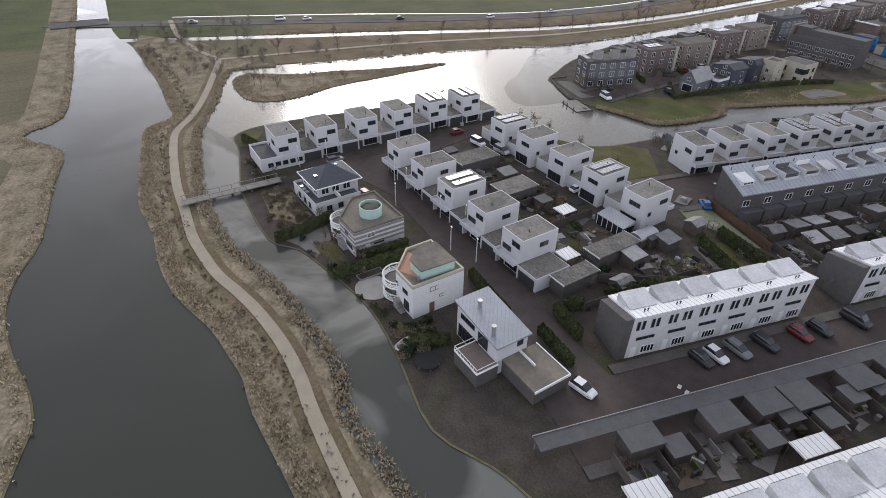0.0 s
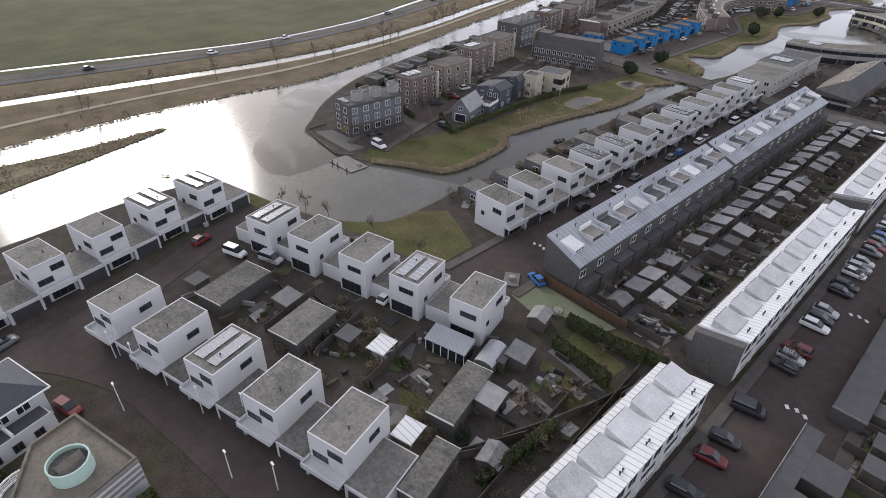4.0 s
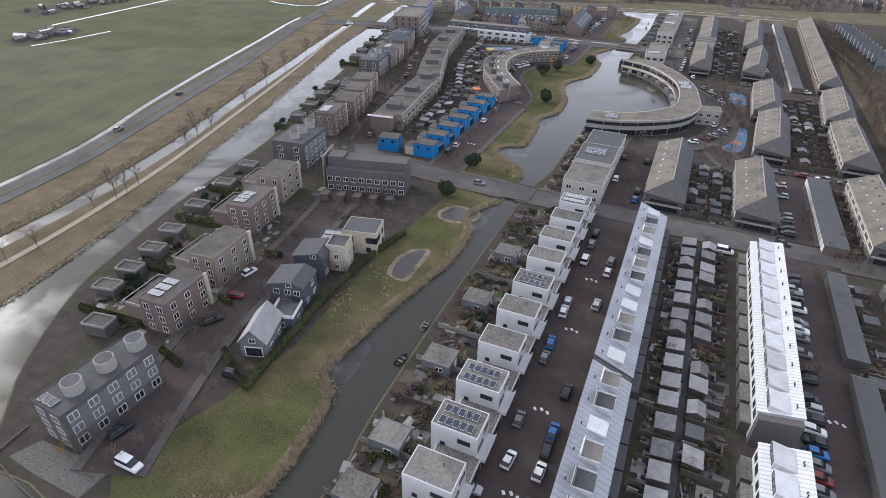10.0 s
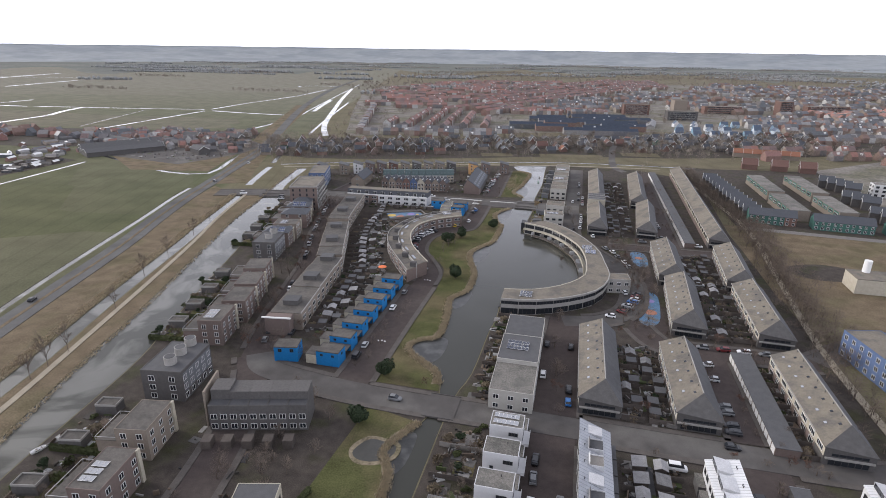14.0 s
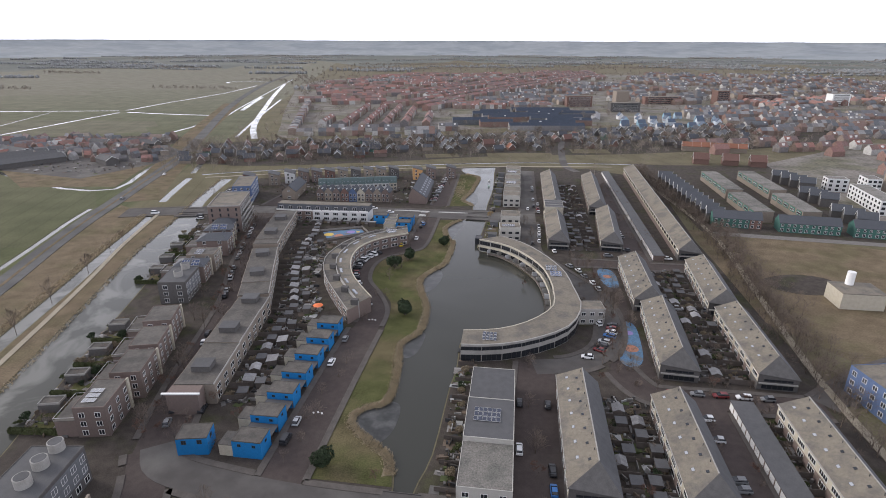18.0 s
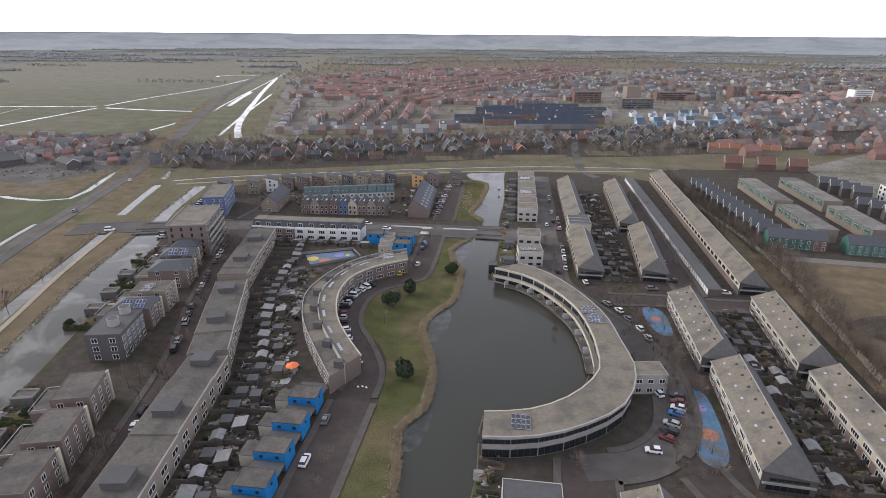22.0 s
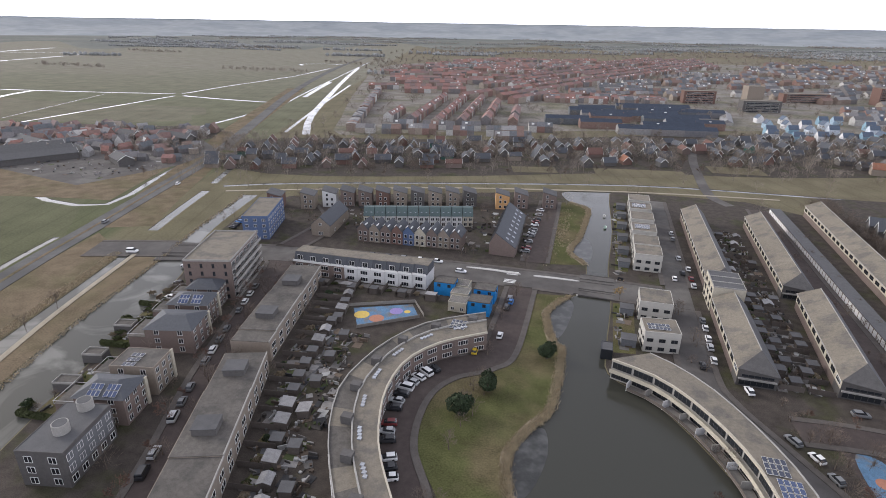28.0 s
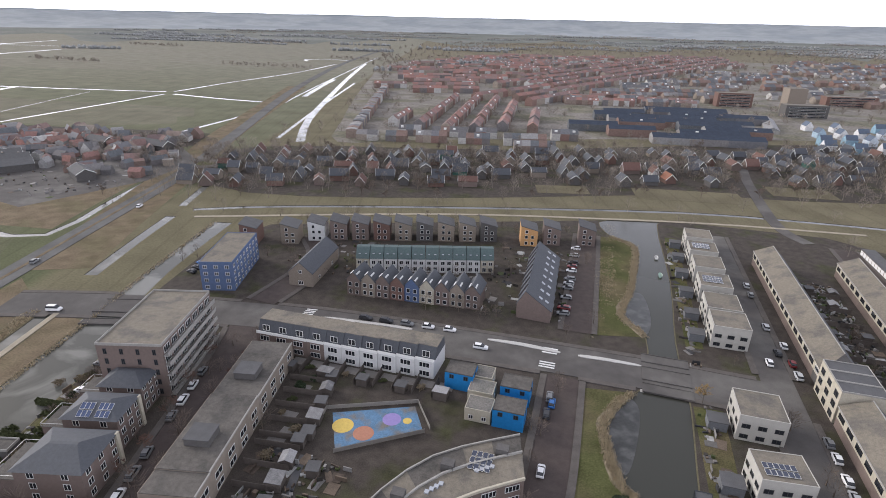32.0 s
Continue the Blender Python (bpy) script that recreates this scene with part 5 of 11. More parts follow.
# ---- garages ----
def garage_row(x, y0, y1, w):
    n = int((y1 - y0) / 3.0)
    g = thing("garage_row", x, y0, 0, "low row of brick garages with grey doors", "garages", "garage rows")
    part("wall", boxes((0, w, 0.0, 3.0 * n, 0, 2.5)), BRICKBR, g)
    part("roof", boxes((-0.15, w + 0.15, -0.15, 3.0 * n + 0.15, 2.5, 2.68)), ROOFDK, g)
    me = shared(("garage_door",), lambda: boxes((-0.05, 0.01, 0.3, 2.7, 0.05, 2.2)), [BOARDW])
    for i in range(n):
        place("garage_door", me, g, "", pose(0, 3.0 * i, 0))


garage_row(-35.4, 226, 275, 5.9)
garage_row(-32.0, 389, 574, 5.0)


# ---- generic boxes with storeys ----
def block(name, x, y, rot, w, d, h, wall, roof, floors, nx, ny, label, category="house", group="", ww=1.3, wh=1.5, rim=0.12, frame=None, faces="SEW", gap=2.9, sill=0.7, near=False, edge=None, split=2):
    b = thing(name, x, y, rot, label, category, group)
    if x < -140:
        faces = faces.replace("W", "")
    part("wall", boxes((-w / 2, w / 2, -d / 2, d / 2, 0, h - 0.2)), wall, b)
    flat_roof(b, -w / 2, w / 2, -d / 2, d / 2, h, roof, edge or wall, rim)
    for k in range(floors):
        z = sill + k * gap
        for i in range(nx):
            u = -w / 2 + (i + 0.5) * w / nx
            if "S" in faces:
                window(b, u, -d / 2, z, 0, ww, wh, frame, split, near)
            if "N" in faces:
                window(b, u, d / 2, z, 180, ww, wh, frame, split, near)
        for j in range(ny):
            v = -d / 2 + (j + 0.5) * d / ny
            if "E" in faces:
                window(b, w / 2, v, z, 90, ww, wh, frame, split, near)
            if "W" in faces:
                window(b, -w / 2, v, z, -90, ww, wh, frame, split, near)
    return b


def gable(name, x, y, rot, w, d, he, hr, wall, roof, label, category="house", group="", windows=True, wh=1.3, off=0.0):
    """Ridge along y, moved sideways by off."""
    g = thing(name, x, y, rot, label, category, group)
    part("wall", prism([(-w / 2, 0), (w / 2, 0), (w / 2, he), (off, hr - 0.15), (-w / 2, he)], -d / 2, d / 2), wall, g)
    s1, s2 = (hr - he) / (w / 2 + off), (hr - he) / (w / 2 - off)
    part("roof", prism([(-w / 2 - 0.35, he - 0.35 * s1), (off, hr - 0.12), (off, hr + 0.1), (-w / 2 - 0.35, he + 0.22 - 0.35 * s1)], -d / 2 - 0.3, d / 2 + 0.3, prism([(off, hr - 0.12), (w / 2 + 0.35, he - 0.35 * s2), (w / 2 + 0.35, he + 0.22 - 0.35 * s2), (off, hr + 0.1)], -d / 2 - 0.3, d / 2 + 0.3)), roof, g)
    if windows:
        for v in (-d * 0.25, d * 0.25):
            window(g, -w / 2, v, 0.8, -90, 1.4, wh, None, 2)
            window(g, w / 2, v, 0.8, 90, 1.4, wh, None, 2)
        window(g, 0, -d / 2, 0.7, 0, 2.0, 1.5, None, 3)
        window(g, off * 0.5, -d / 2, he - 0.3, 0, 1.4, 1.2, None, 2)
        window(g, 0, d / 2, 0.7, 180, 2.0, 1.5, None, 3)
    return g


PALESTONE = material("pale sand-lime brick", (0.40, 0.385, 0.35), 0.85, vary=0.1, scale=0.8, fine=6, obj=0.2)
# flat-roofed blocks beside the central canal
for i, (y, hh, s) in enumerate(((235.2, 6.3, 0), (251.0, 7.4, 1), (268.0, 6.4, 0))):
    b = block("canal_house", -102.3, y, 0, 12.4, 15.2 if i != 1 else 16.2, hh, PALESTONE, ROOFDK if i else ROOFGR, 2, 3, 4, "cream flat-roofed canal house", "house", "canal houses", 1.6, 1.4)
    if s:
        panel_row(b, -3.6, -1.0, hh, 6, 3, 1.15, 1.9)
for y, dd, hh, s in ((412.4, 9.0, 7.0, 1), (433.5, 11.0, 7.0, 0), (476.0, 11.0, 7.4, 0), (490.0, 12.0, 6.8, 0), (507.0, 12.0, 6.8, 1), (524.0, 12.5, 6.8, 0), (540.5, 11.5, 6.8, 1), (556.0, 11.5, 6.8, 0)):
    b = block("canal_villa", -100.3, y, 6 if y < 420 else 0, 10.6, dd, hh, PALESTONE, ROOFTAN, 2, 3, 3, "pale stone flat-roofed canal villa with large windows", "house", "northern canal villas", 1.9, 1.2, frame=FRAMEDK)
    part("stair_window", boxes((5.31, 5.36, -0.8, 0.8, 0.5, hh - 1.2)), PANE, b, "tall dark stair window")
    if s:
        panel_row(b, -3.6, -2.2, hh, 6, 2 if dd < 10 else 3, 1.1, 2.0)
    g = thing("garden_house", -109.2, y - 2, 0, "low brick garden house by the canal", "garden house", "canal garden houses")
    part("wall", boxes((-2.2, 2.2, -2.0, 2.0, 0, 2.6)), BRICKGR, g)
    part("roof", boxes((-2.4, 2.4, -2.2, 2.2, 2.6, 2.78)), ROOFDK, g)


# ---- the two crescents: one wedge for each dwelling ----
def wedge(name, a0, a1, b0, b1, z0, z1, mat, parent):
    """A block over the ground quad a0 a1 b1 b0."""
    bm = bmesh.new()
    lo = [bm.verts.new((p[0], p[1], z0)) for p in (a0, a1, b1, b0)]
    hi = [bm.verts.new((p[0], p[1], z1)) for p in (a0, a1, b1, b0)]
    bm.faces.new(lo[::-1]), bm.faces.new(hi)
    for i in range(4):
        bm.faces.new((lo[i], lo[(i + 1) % 4], hi[(i + 1) % 4], hi[i]))
    bmesh.ops.recalc_face_normals(bm, faces=bm.faces)
    return part(name, bm, mat, parent)


def resample(pts, n):
    c = smooth_line(pts, 8)
    d = [0]
    for i in range(1, len(c)):
        d.append(d[-1] + math.dist(c[i], c[i - 1]))
    out = []
    for k in range(n + 1):
        s = d[-1] * k / n
        i = min(max(np.searchsorted(d, s) - 1, 0), len(c) - 2)
        f = (s - d[i]) / (d[i + 1] - d[i])
        out.append((c[i][0] + f * (c[i + 1][0] - c[i][0]), c[i][1] + f * (c[i + 1][1] - c[i][1])))
    return out


def crescent(inner, outer, n, h, wall, roof, band_mat, label, group, inner_floors, outer_floors, panels=(), split=0.0, banded=False):
    A, B = resample(inner, n), resample(outer, n)
    for i in range(n):
        a0, a1, b0, b1 = A[i], A[i + 1], B[i], B[i + 1]
        cx, cy = (a0[0] + a1[0] + b0[0] + b1[0]) / 4, (a0[1] + a1[1] + b0[1] + b1[1]) / 4
        t = thing("crescent_house", cx, cy, 0, label, "house", group)

        def rel(p):
            return (p[0] - cx, p[1] - cy)
        q = [rel(p) for p in (a0, a1, b0, b1)]
        if split:
            # a lower terrace on the outer side, a pale wall between, roof lights beside it
            def lerp(p, r, f):
                return (p[0] + f * (r[0] - p[0]), p[1] + f * (r[1] - p[1]))
            m0, m1 = lerp(q[0], q[2], split), lerp(q[1], q[3], split)
            n0, n1 = lerp(q[0], q[2], split + 0.03), lerp(q[1], q[3], split + 0.03)
            wedge("wall", q[0], q[1], m0, m1, 0, h - 0.15, wall, t)
            wedge("roof", q[0], q[1], m0, m1, h - 0.14, h, roof, t)
            wedge("terrace_wall", m0, m1, n0, n1, 0, h + 0.45, CONCRETE, t)
            wedge("outer_wall", n0, n1, q[2], q[3], 0, h - 0.9, wall, t)
            wedge("terrace_floor", n0, n1, q[2], q[3], h - 0.89, h - 0.8, ROOFLONG if i % 3 else ROOFTAN, t)
            wedge("parapet", lerp(q[0], q[2], 0.975), lerp(q[1], q[3], 0.975), q[2], q[3], h - 0.79, h - 0.4, CONCRETE, t)
            if i % 2:
                bm = bmesh.new()
                for k in range(4):
                    f = 0.2 + 0.2 * k
                    s0, s1 = lerp(q[0], q[1], f), lerp(q[2], q[3], f)
                    p = lerp(s0, s1, split * 0.72)
                    boxes((p[0] - 0.45, p[0] + 0.45, p[1] - 0.45, p[1] + 0.45, h, h + 0.3), bm=bm)
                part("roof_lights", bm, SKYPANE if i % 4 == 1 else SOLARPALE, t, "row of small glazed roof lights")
            else:
                bx = lerp(m0, q[3], 0.25)
                part("terrace_box", boxes((bx[0] - 1.3, bx[0] + 1.3, bx[1] - 1.0, bx[1] + 1.0, h - 0.8, h + 1.3)), BRICKDK, t)
        else:
            wedge("wall", *q, 0, h - 0.15, wall, t)
            wedge("roof", *q, h - 0.14, h, roof, t)
        # eaves and windows on both sides
        for (p0, p1, fl, sgn) in ((a0, a1, inner_floors, 1), (b1, b0, outer_floors, 1)):
            P0, P1 = Vector(rel(p0)), Vector(rel(p1))
            d = P1 - P0
            ln = d.length
            mid = (P0 + P1) / 2
            out = Vector((d.y, -d.x)).normalized()
            if out.dot(mid) < 0:
                out = -out
            ang = math.degrees(math.atan2(out.y, out.x)) + 90
            if split and p0 is not a0:
                for z in fl:
                    window(t, mid.x, mid.y, z - 0.1, ang, ln * 0.62, 1.5, FRAMEW, 3)
                continue
            bm = boxes((-ln / 2, ln / 2, -0.4, 0.01, h - 0.55, h + 0.08))
            bd = part("eaves_board", bm, band_mat if p0 is a0 else CONCRETE, t)
            bd.matrix_basis = pose(mid.x, mid.y, 0, 0, 0, ang)
            if banded and p0 is not a0:
                window(t, mid.x, mid.y, 0.2, ang, ln * 0.96, 2.3, FRAMEDK, 4)
                window(t, mid.x, mid.y, 4.1, ang, ln * 0.98, 1.3, FRAMEDK, 5)
                continue
            if banded and i < 15:
                part("balcony", boxes((-ln / 2, ln / 2, -1.5, -0.01, 2.75, 2.95), (-ln / 2, ln / 2, -1.5, -1.38, 2.95, 3.9)), CREAM, t, "cream balcony over the water").matrix_basis = pose(mid.x, mid.y, 0, 0, 0, ang)
            for z in fl:
                window(t, mid.x, mid.y, z, ang, ln * (0.9 if banded else 0.62), 1.9 if banded else 1.5, FRAMEDK if banded else FRAMEW, 4)
        if i in panels:
            panel_row(t, -2.2, -1.9, h, 4, 3, 1.2, 1.85, 0, SOLARBLUE if i == 8 else SOLAR)


R_IN = [(-114.6, 390), (-102.7, 384.5), (-93.3, 374.1), (-85.4, 358.8), (-82.2, 343.5), (-81.6, 331.6), (-82.6, 320), (-90.8, 307.8), (-101.8, 300), (-113.6, 297.4)]
R_OUT = [(-104.5, 396), (-98, 391.5), (-90.0, 382.8), (-81.8, 368.2), (-76.3, 353.5), (-74.0, 337.4), (-72.6, 322), (-77.9, 306.3), (-89.6, 295.9), (-102.1, 290), (-113.6, 288.4)]
crescent(R_IN, R_OUT, 21, 6.4, CONCRETE, ROOFTAN, CREAM, "grey crescent house with a cream eaves band above the lake", "lakeside crescent", (0.5, 3.6), (0.5, 3.3), (7, 8, 19), banded=True)
L_IN = [(-151, 318.5), (-157, 327), (-164, 338.5), (-168.3, 350), (-170.4, 361), (-169.4, 373.5), (-163, 384.5), (-151, 394)]
L_OUT = [(-157, 307.5), (-167.4, 323.7), (-174.2, 334.9), (-179, 345.6), (-182.2, 358), (-181.2, 370), (-177.8, 382.4), (-169.8, 395.6), (-154, 407)]
crescent(L_IN, L_OUT, 17, 6.5, BRICKBR, ROOFTAN, CREAM, "brown brick crescent house with a split flat roof", "inner crescent", (0.6, 3.5), (0.6, 3.4), (15,), split=0.5)
sb = block("bridge_wing", -69.0, 323.2, 8, 9.5, 7.0, 6.2, CONCRETE, ROOFTAN, 2, 3, 2, "concrete wing at the crescent's back with a flat roof", "building", "", 1.6, 1.4)
pv = block("glass_pavilion", -115.8, 402.0, 0, 3.4, 5.0, 3.2, PANE, ROOFDK, 0, 1, 1, "small glass pavilion at the lake's edge", "pavilion")
# boat landings along the crescent
for i, p in enumerate(resample(R_IN, 21)):
    if 0 < i < 13:
        q = resample(R_IN, 21)[i + 1]
        d = Vector((q[0] - p[0], q[1] - p[1]))
        nrm = Vector((d.y, -d.x)).normalized()
        lake = Vector((-110, 345))
        mid = Vector(((p[0] + q[0]) / 2, (p[1] + q[1]) / 2))
        if nrm.dot(lake - mid) < 0:
            nrm = -nrm
        ang = math.degrees(math.atan2(nrm.y, nrm.x)) + 90
        dk = thing("boat_deck", mid.x, mid.y, ang, "grey timber deck with a rail over the lake", "deck", "lake decks")
        ln = d.length
        part("deck", boxes((-ln / 2 + 0.3, ln / 2 - 0.3, -3.4, -0.6, 0.35, 0.5)), WOODGR, dk)
        part("side_screen", boxes((-ln / 2, -ln / 2 + 0.15, -3.2, -0.6, 0.0, 2.6)), PLASTER if i % 2 else CONCRETE, dk)
        part("rail", boxes((-ln / 2 + 0.3, ln / 2 - 0.3, -3.4, -3.3, 0.5, 1.3)), WOODDK, dk)


# ---- the long flat row with brick fronts ----
def chain(pts, width, unit, h, wall, roof, label, group, name="terraced_house", box_every=3):
    k = 0
    for (x0, y0), (x1, y1) in pts:
        L = math.dist((x0, y0), (x1, y1))
        n = max(1, round(L / unit))
        rot = math.degrees(math.atan2(y1 - y0, x1 - x0)) - 90
        for i in range(n):
            f = (i + 0.5) / n
            hh = h + (0.0 if (k // 4) % 2 == 0 else 0.35)
            b = thing(name, x0 + f * (x1 - x0), y0 + f * (y1 - y0), rot, label, "house", group)
            u = L / n
            part("wall", boxes((-width / 2, width / 2, -u / 2, u / 2, 0, hh - 0.16)), wall, b)
            part("roof", boxes((-width / 2 + 0.25, width / 2 - 0.25, -u / 2, u / 2, hh - 0.15, hh)), roof, b)
            part("front_rim", boxes((width / 2 - 0.24, width / 2 + 0.04, -u / 2, u / 2, hh - 0.16, hh + 0.22)), CONCRETE, b)
            for z in (0.6, 3.4):
                window(b, width / 2, 0, z, 90, u * 0.5, 1.6, FRAMEW, 2)
            if k % box_every == 1:
                rb = part("roof_box", boxes((-3.0, 2.4, -u * 0.42, u * 0.42, hh, hh + 1.7)), BRICKDK, b)
                part("roof_box_cover", boxes((-3.15, 2.55, -u * 0.45, u * 0.45, hh + 1.7, hh + 1.85)), ROOFDK, rb)
            k += 1


chain([((-186, 255.5), (-194.5, 312)), ((-195.8, 314), (-213, 363)), ((-215.5, 368.5), (-226.5, 422))], 11.6, 6.0, 6.6, BRICKTAN, ROOFLONG, "tan brick terraced house with a flat roof", "long flat terrace", box_every=4)
# portal at the southern end
p = thing("portal_frame", -186.5, 250.0, 8, "pale steel portal over the terrace's end wall", "portal")
part("beam", boxes((-5.2, 5.2, -0.3, 0.3, 7.0, 7.4)), FRAMEW, p)
part("end_wall", boxes((-4.4, 4.4, 0.4, 4.6, 0, 6.8)), BRICKBR, p)

# ---- bright blue houses ----
for i in range(7):
    b = block("blue_house", -161.5, 239.3 + 10.35 * i, 0, 7.6, 5.6, 5.0, BLUE, ROOFLONG, 1, 2, 1, "bright blue boarded house with a flat grey roof", "house", "blue houses", 0.9, 0.8, frame=FRAMEDK, sill=3.3, faces="SE", rim=0.1, edge=ROOFLONG)
    lw = part("low_wing", boxes((-7.5, -3.81, -2.6, 2.4, 0, 3.3)), CREAM, b)
    part("wing_roof", boxes((-7.6, -3.82, -2.7, 2.5, 3.3, 3.45)), ROOFLONG, lw)
    part("carport", boxes((-3.8, 3.9, 2.85, 7.4, 2.5, 2.7), (3.6, 3.8, 7.1, 7.3, 0, 2.5), (-3.7, -3.5, 7.1, 7.3, 0, 2.5)), ROOFDK, b)
for x, y, r in ((-176.0, 238.5, 12), (-173.2, 428.5, 0), (-158.0, 427.0, 0), (-158.0, 417.3, 0)):
    block("blue_house", x, y, r, 7.6, 5.8, 5.2, BLUE, ROOFLONG, 1, 2, 1, "bright blue boarded corner house with a flat roof", "house", "blue houses", 1.2, 1.2, frame=FRAMEDK, sill=3.4, faces="SE", rim=0.1, edge=ROOFLONG)
for x, y in ((-166.5, 424.5), (-165.5, 417.5), (-168, 431)):
    block("link_house", x, y, 0, 6.5, 5.5, 3.6, CREAM, ROOFGR, 1, 2, 1, "low cream link house between the blue ones", "house", "link houses", 1.2, 1.2)

# ---- brick villas along the western canal ----
WEST = [(-172.0, 132.6, 4, 7.0, 12.5, 8.6, BRICKBR), (-175.4, 150.5, 4, 7.5, 13.5, 8.8, CREAM), (-184.5, 173.0, 8, 7.5, 13, 8.8, BRICKBR), (-189.5, 191.0, 10, 8, 12, 8.8, CREAM),
        (-206.0, 245.0, 12, 8, 13, 9.2, BRICKBR), (-208.0, 261.5, 14, 8.5, 13, 8.8, BRICKBR), (-212.5, 276.0, 16, 8.5, 12.5, 8.8, BRICKBR), (-218.0, 291.0, 17, 9, 12, 8.8, BRICKTAN),
        (-235.0, 338.5, 12, 12.5, 9.5, 7.6, BRICKTAN), (-236.5, 350.5, 12, 12.0, 9.0, 8.4, CREAM), (-242.0, 371.0, 14, 14, 12, 7.8, BRICKTAN), (-246.5, 384.0, 14, 12.5, 9, 8.0, BRICKTAN), (-250.0, 395.5, 14, 10.5, 8, 7.4, BRICKBR)]
for i, (x, y, r, w, d, h, mt) in enumerate(WEST):
    mt = {BRICKTAN: BRICKBR, CREAM: BRICKTAN}.get(mt, mt)
    b = block("canal_villa", x, y, r, w, d, h, mt, ROOFLONG, 3, 2, 3, "three-storey brick villa with white-framed windows", "house", "western canal villas", 1.5, 1.6, gap=2.7)
    lo = part("rear_wing", boxes((-w / 2 - 5.5, -w / 2 - 0.01, -d / 2 + 0.5, d / 2 - 1.5, 0, 5.0)), mt, b)
    part("wing_roof", boxes((-w / 2 - 5.6, -w / 2 - 0.02, -d / 2 + 0.4, d / 2 - 1.4, 5.0, 5.15)), ROOFLONG, lo)
    pn = part("pier", boxes((w / 2 + 0.01, w / 2 + 0.5, d / 2 - 1.0, d / 2, 0, h + 0.3)), CREAM, b, "pale pier at the front corner")
    if i in (8, 10, 11, 12):
        # a low hipped roof of dark tiles over the eaves, with panels on its southern side
        top = [(-w * 0.22, -0.4), (w * 0.22, -0.4), (w * 0.22, 0.4), (-w * 0.22, 0.4)]
        bm = bmesh.new()
        lo_ = [bm.verts.new((u * (w / 2 + 0.5), v_ * (d / 2 + 0.5), h + 0.1)) for u, v_ in ((-1, -1), (1, -1), (1, 1), (-1, 1))]
        hi_ = [bm.verts.new((u, v_, h + 2.1)) for u, v_ in top]
        bm.faces.new(hi_), bm.faces.new(lo_[::-1])
        for k in range(4):
            bm.faces.new((lo_[k], lo_[(k + 1) % 4], hi_[(k + 1) % 4], hi_[k]))
        part("hip_roof", bm, TILEDK, b, "low hipped roof of dark tiles")
        if i in (8, 11):
            tl = math.degrees(math.atan2(2.0, d / 2 + 0.1))
            me = shared(("solar_panel", SOLARBLUE.name), lambda: boxes((-0.5, 0.5, -0.8, 0.8, 0, 0.05)), [SOLARBLUE])
            for k in range(6):
                for q in range(2):
                    yy = -d / 2 + 0.9 + 1.75 * q
                    place("solar_panel", me, b, "", pose(-w * 0.2 + 1.06 * k + (1.0 if k > 2 else 0), yy, h + 0.28 + (yy + d / 2 + 0.5) * math.tan(radians(tl)), tl, 0, 0))
    elif i in (0, 2, 4, 9):
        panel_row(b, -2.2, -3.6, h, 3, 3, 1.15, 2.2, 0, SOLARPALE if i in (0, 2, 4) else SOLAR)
    # rail round the rear roof terrace
    rl = boxes((-w / 2 - 5.6, -w / 2 - 5.5, -d / 2 + 0.4, d / 2 - 1.4, 5.95, 6.05), (-w / 2 - 5.5, -w / 2, -d / 2 + 0.4, -d / 2 + 0.5, 5.95, 6.05), (-w / 2 - 5.5, -w / 2, d / 2 - 1.5, d / 2 - 1.4, 5.95, 6.05), (-w / 2 - 5.6, -w / 2 - 5.5, -d / 2 + 0.4, -d / 2 + 0.5, 5.15, 5.95), (-w / 2 - 5.6, -w / 2 - 5.5, d / 2 - 1.5, d / 2 - 1.4, 5.15, 5.95))
    part("terrace_rail", rl, STEEL, lo)
for i, (x, y, r) in enumerate(((-193.0, 131.6, 12), (-194.6, 139.2, 12), (-196.6, 148.0, 14), (-199.6, 157.2, 14), (-183.5, 121.6, 10), (-204.0, 171.0, 12), (-207.0, 186.0, 12), (-209.5, 200.0, 12), (-224.5, 248.0, 14), (-228.0, 262.0, 14), (-232.0, 277.0, 14), (-237.0, 293.0, 14), (-254.5, 343.0, 14), (-258.5, 356.0, 14), (-263.0, 372.0, 14))):
    ht = thing("boat_house", x, y, r, "dark boarded boat house with a sunken roof terrace", "boat house", "boat houses")
    part("wall", boxes((-2.9, 2.9, -1.9, 1.9, 0, 2.6)), BRICKDK, ht)
    flat_roof(ht, -2.9, 2.9, -1.9, 1.9, 2.8, ROOFLONG, CONCRETE, 0.4, 0.14)

# dark houses with drum-shaped roof rooms
def drum_house(x, y, rot, w, d, h, n):
    b = block("dark_canal_house", x, y, rot, w, d, h, BRICKDK, ROOFDK, 3, 2, 5, "dark grey canal house with drum-shaped roof rooms", "house", "dark canal houses", 1.8, 1.7, gap=2.8, faces="SEW")
    part("front_panel", boxes((w / 2 + 0.01, w / 2 + 0.06, -d / 2 + 0.8, d / 2 - 0.8, 2.9, h - 0.9)), BRICKGR, b, "grey panelled front")
    for i in range(n):
        bm = bmesh.new()
        tube(bm, (0, 0, 0), (0, 0, 2.3), 1.7, 1.7, 20)
        rr = part("roof_room", bm, CONCRETE, b, "pale round roof room", False)
        rr.matrix_basis = pose(0.6, -d / 2 + (i + 0.8) * d / n, h)
        bm = bmesh.new()
        tube(bm, (0, 0, 0), (0, 0, 0.08), 1.45, 1.45, 20)
        cp = part("room_cover", bm, ROOFDK, rr)
        cp.matrix_basis = pose(0, 0, 2.3)
    return b


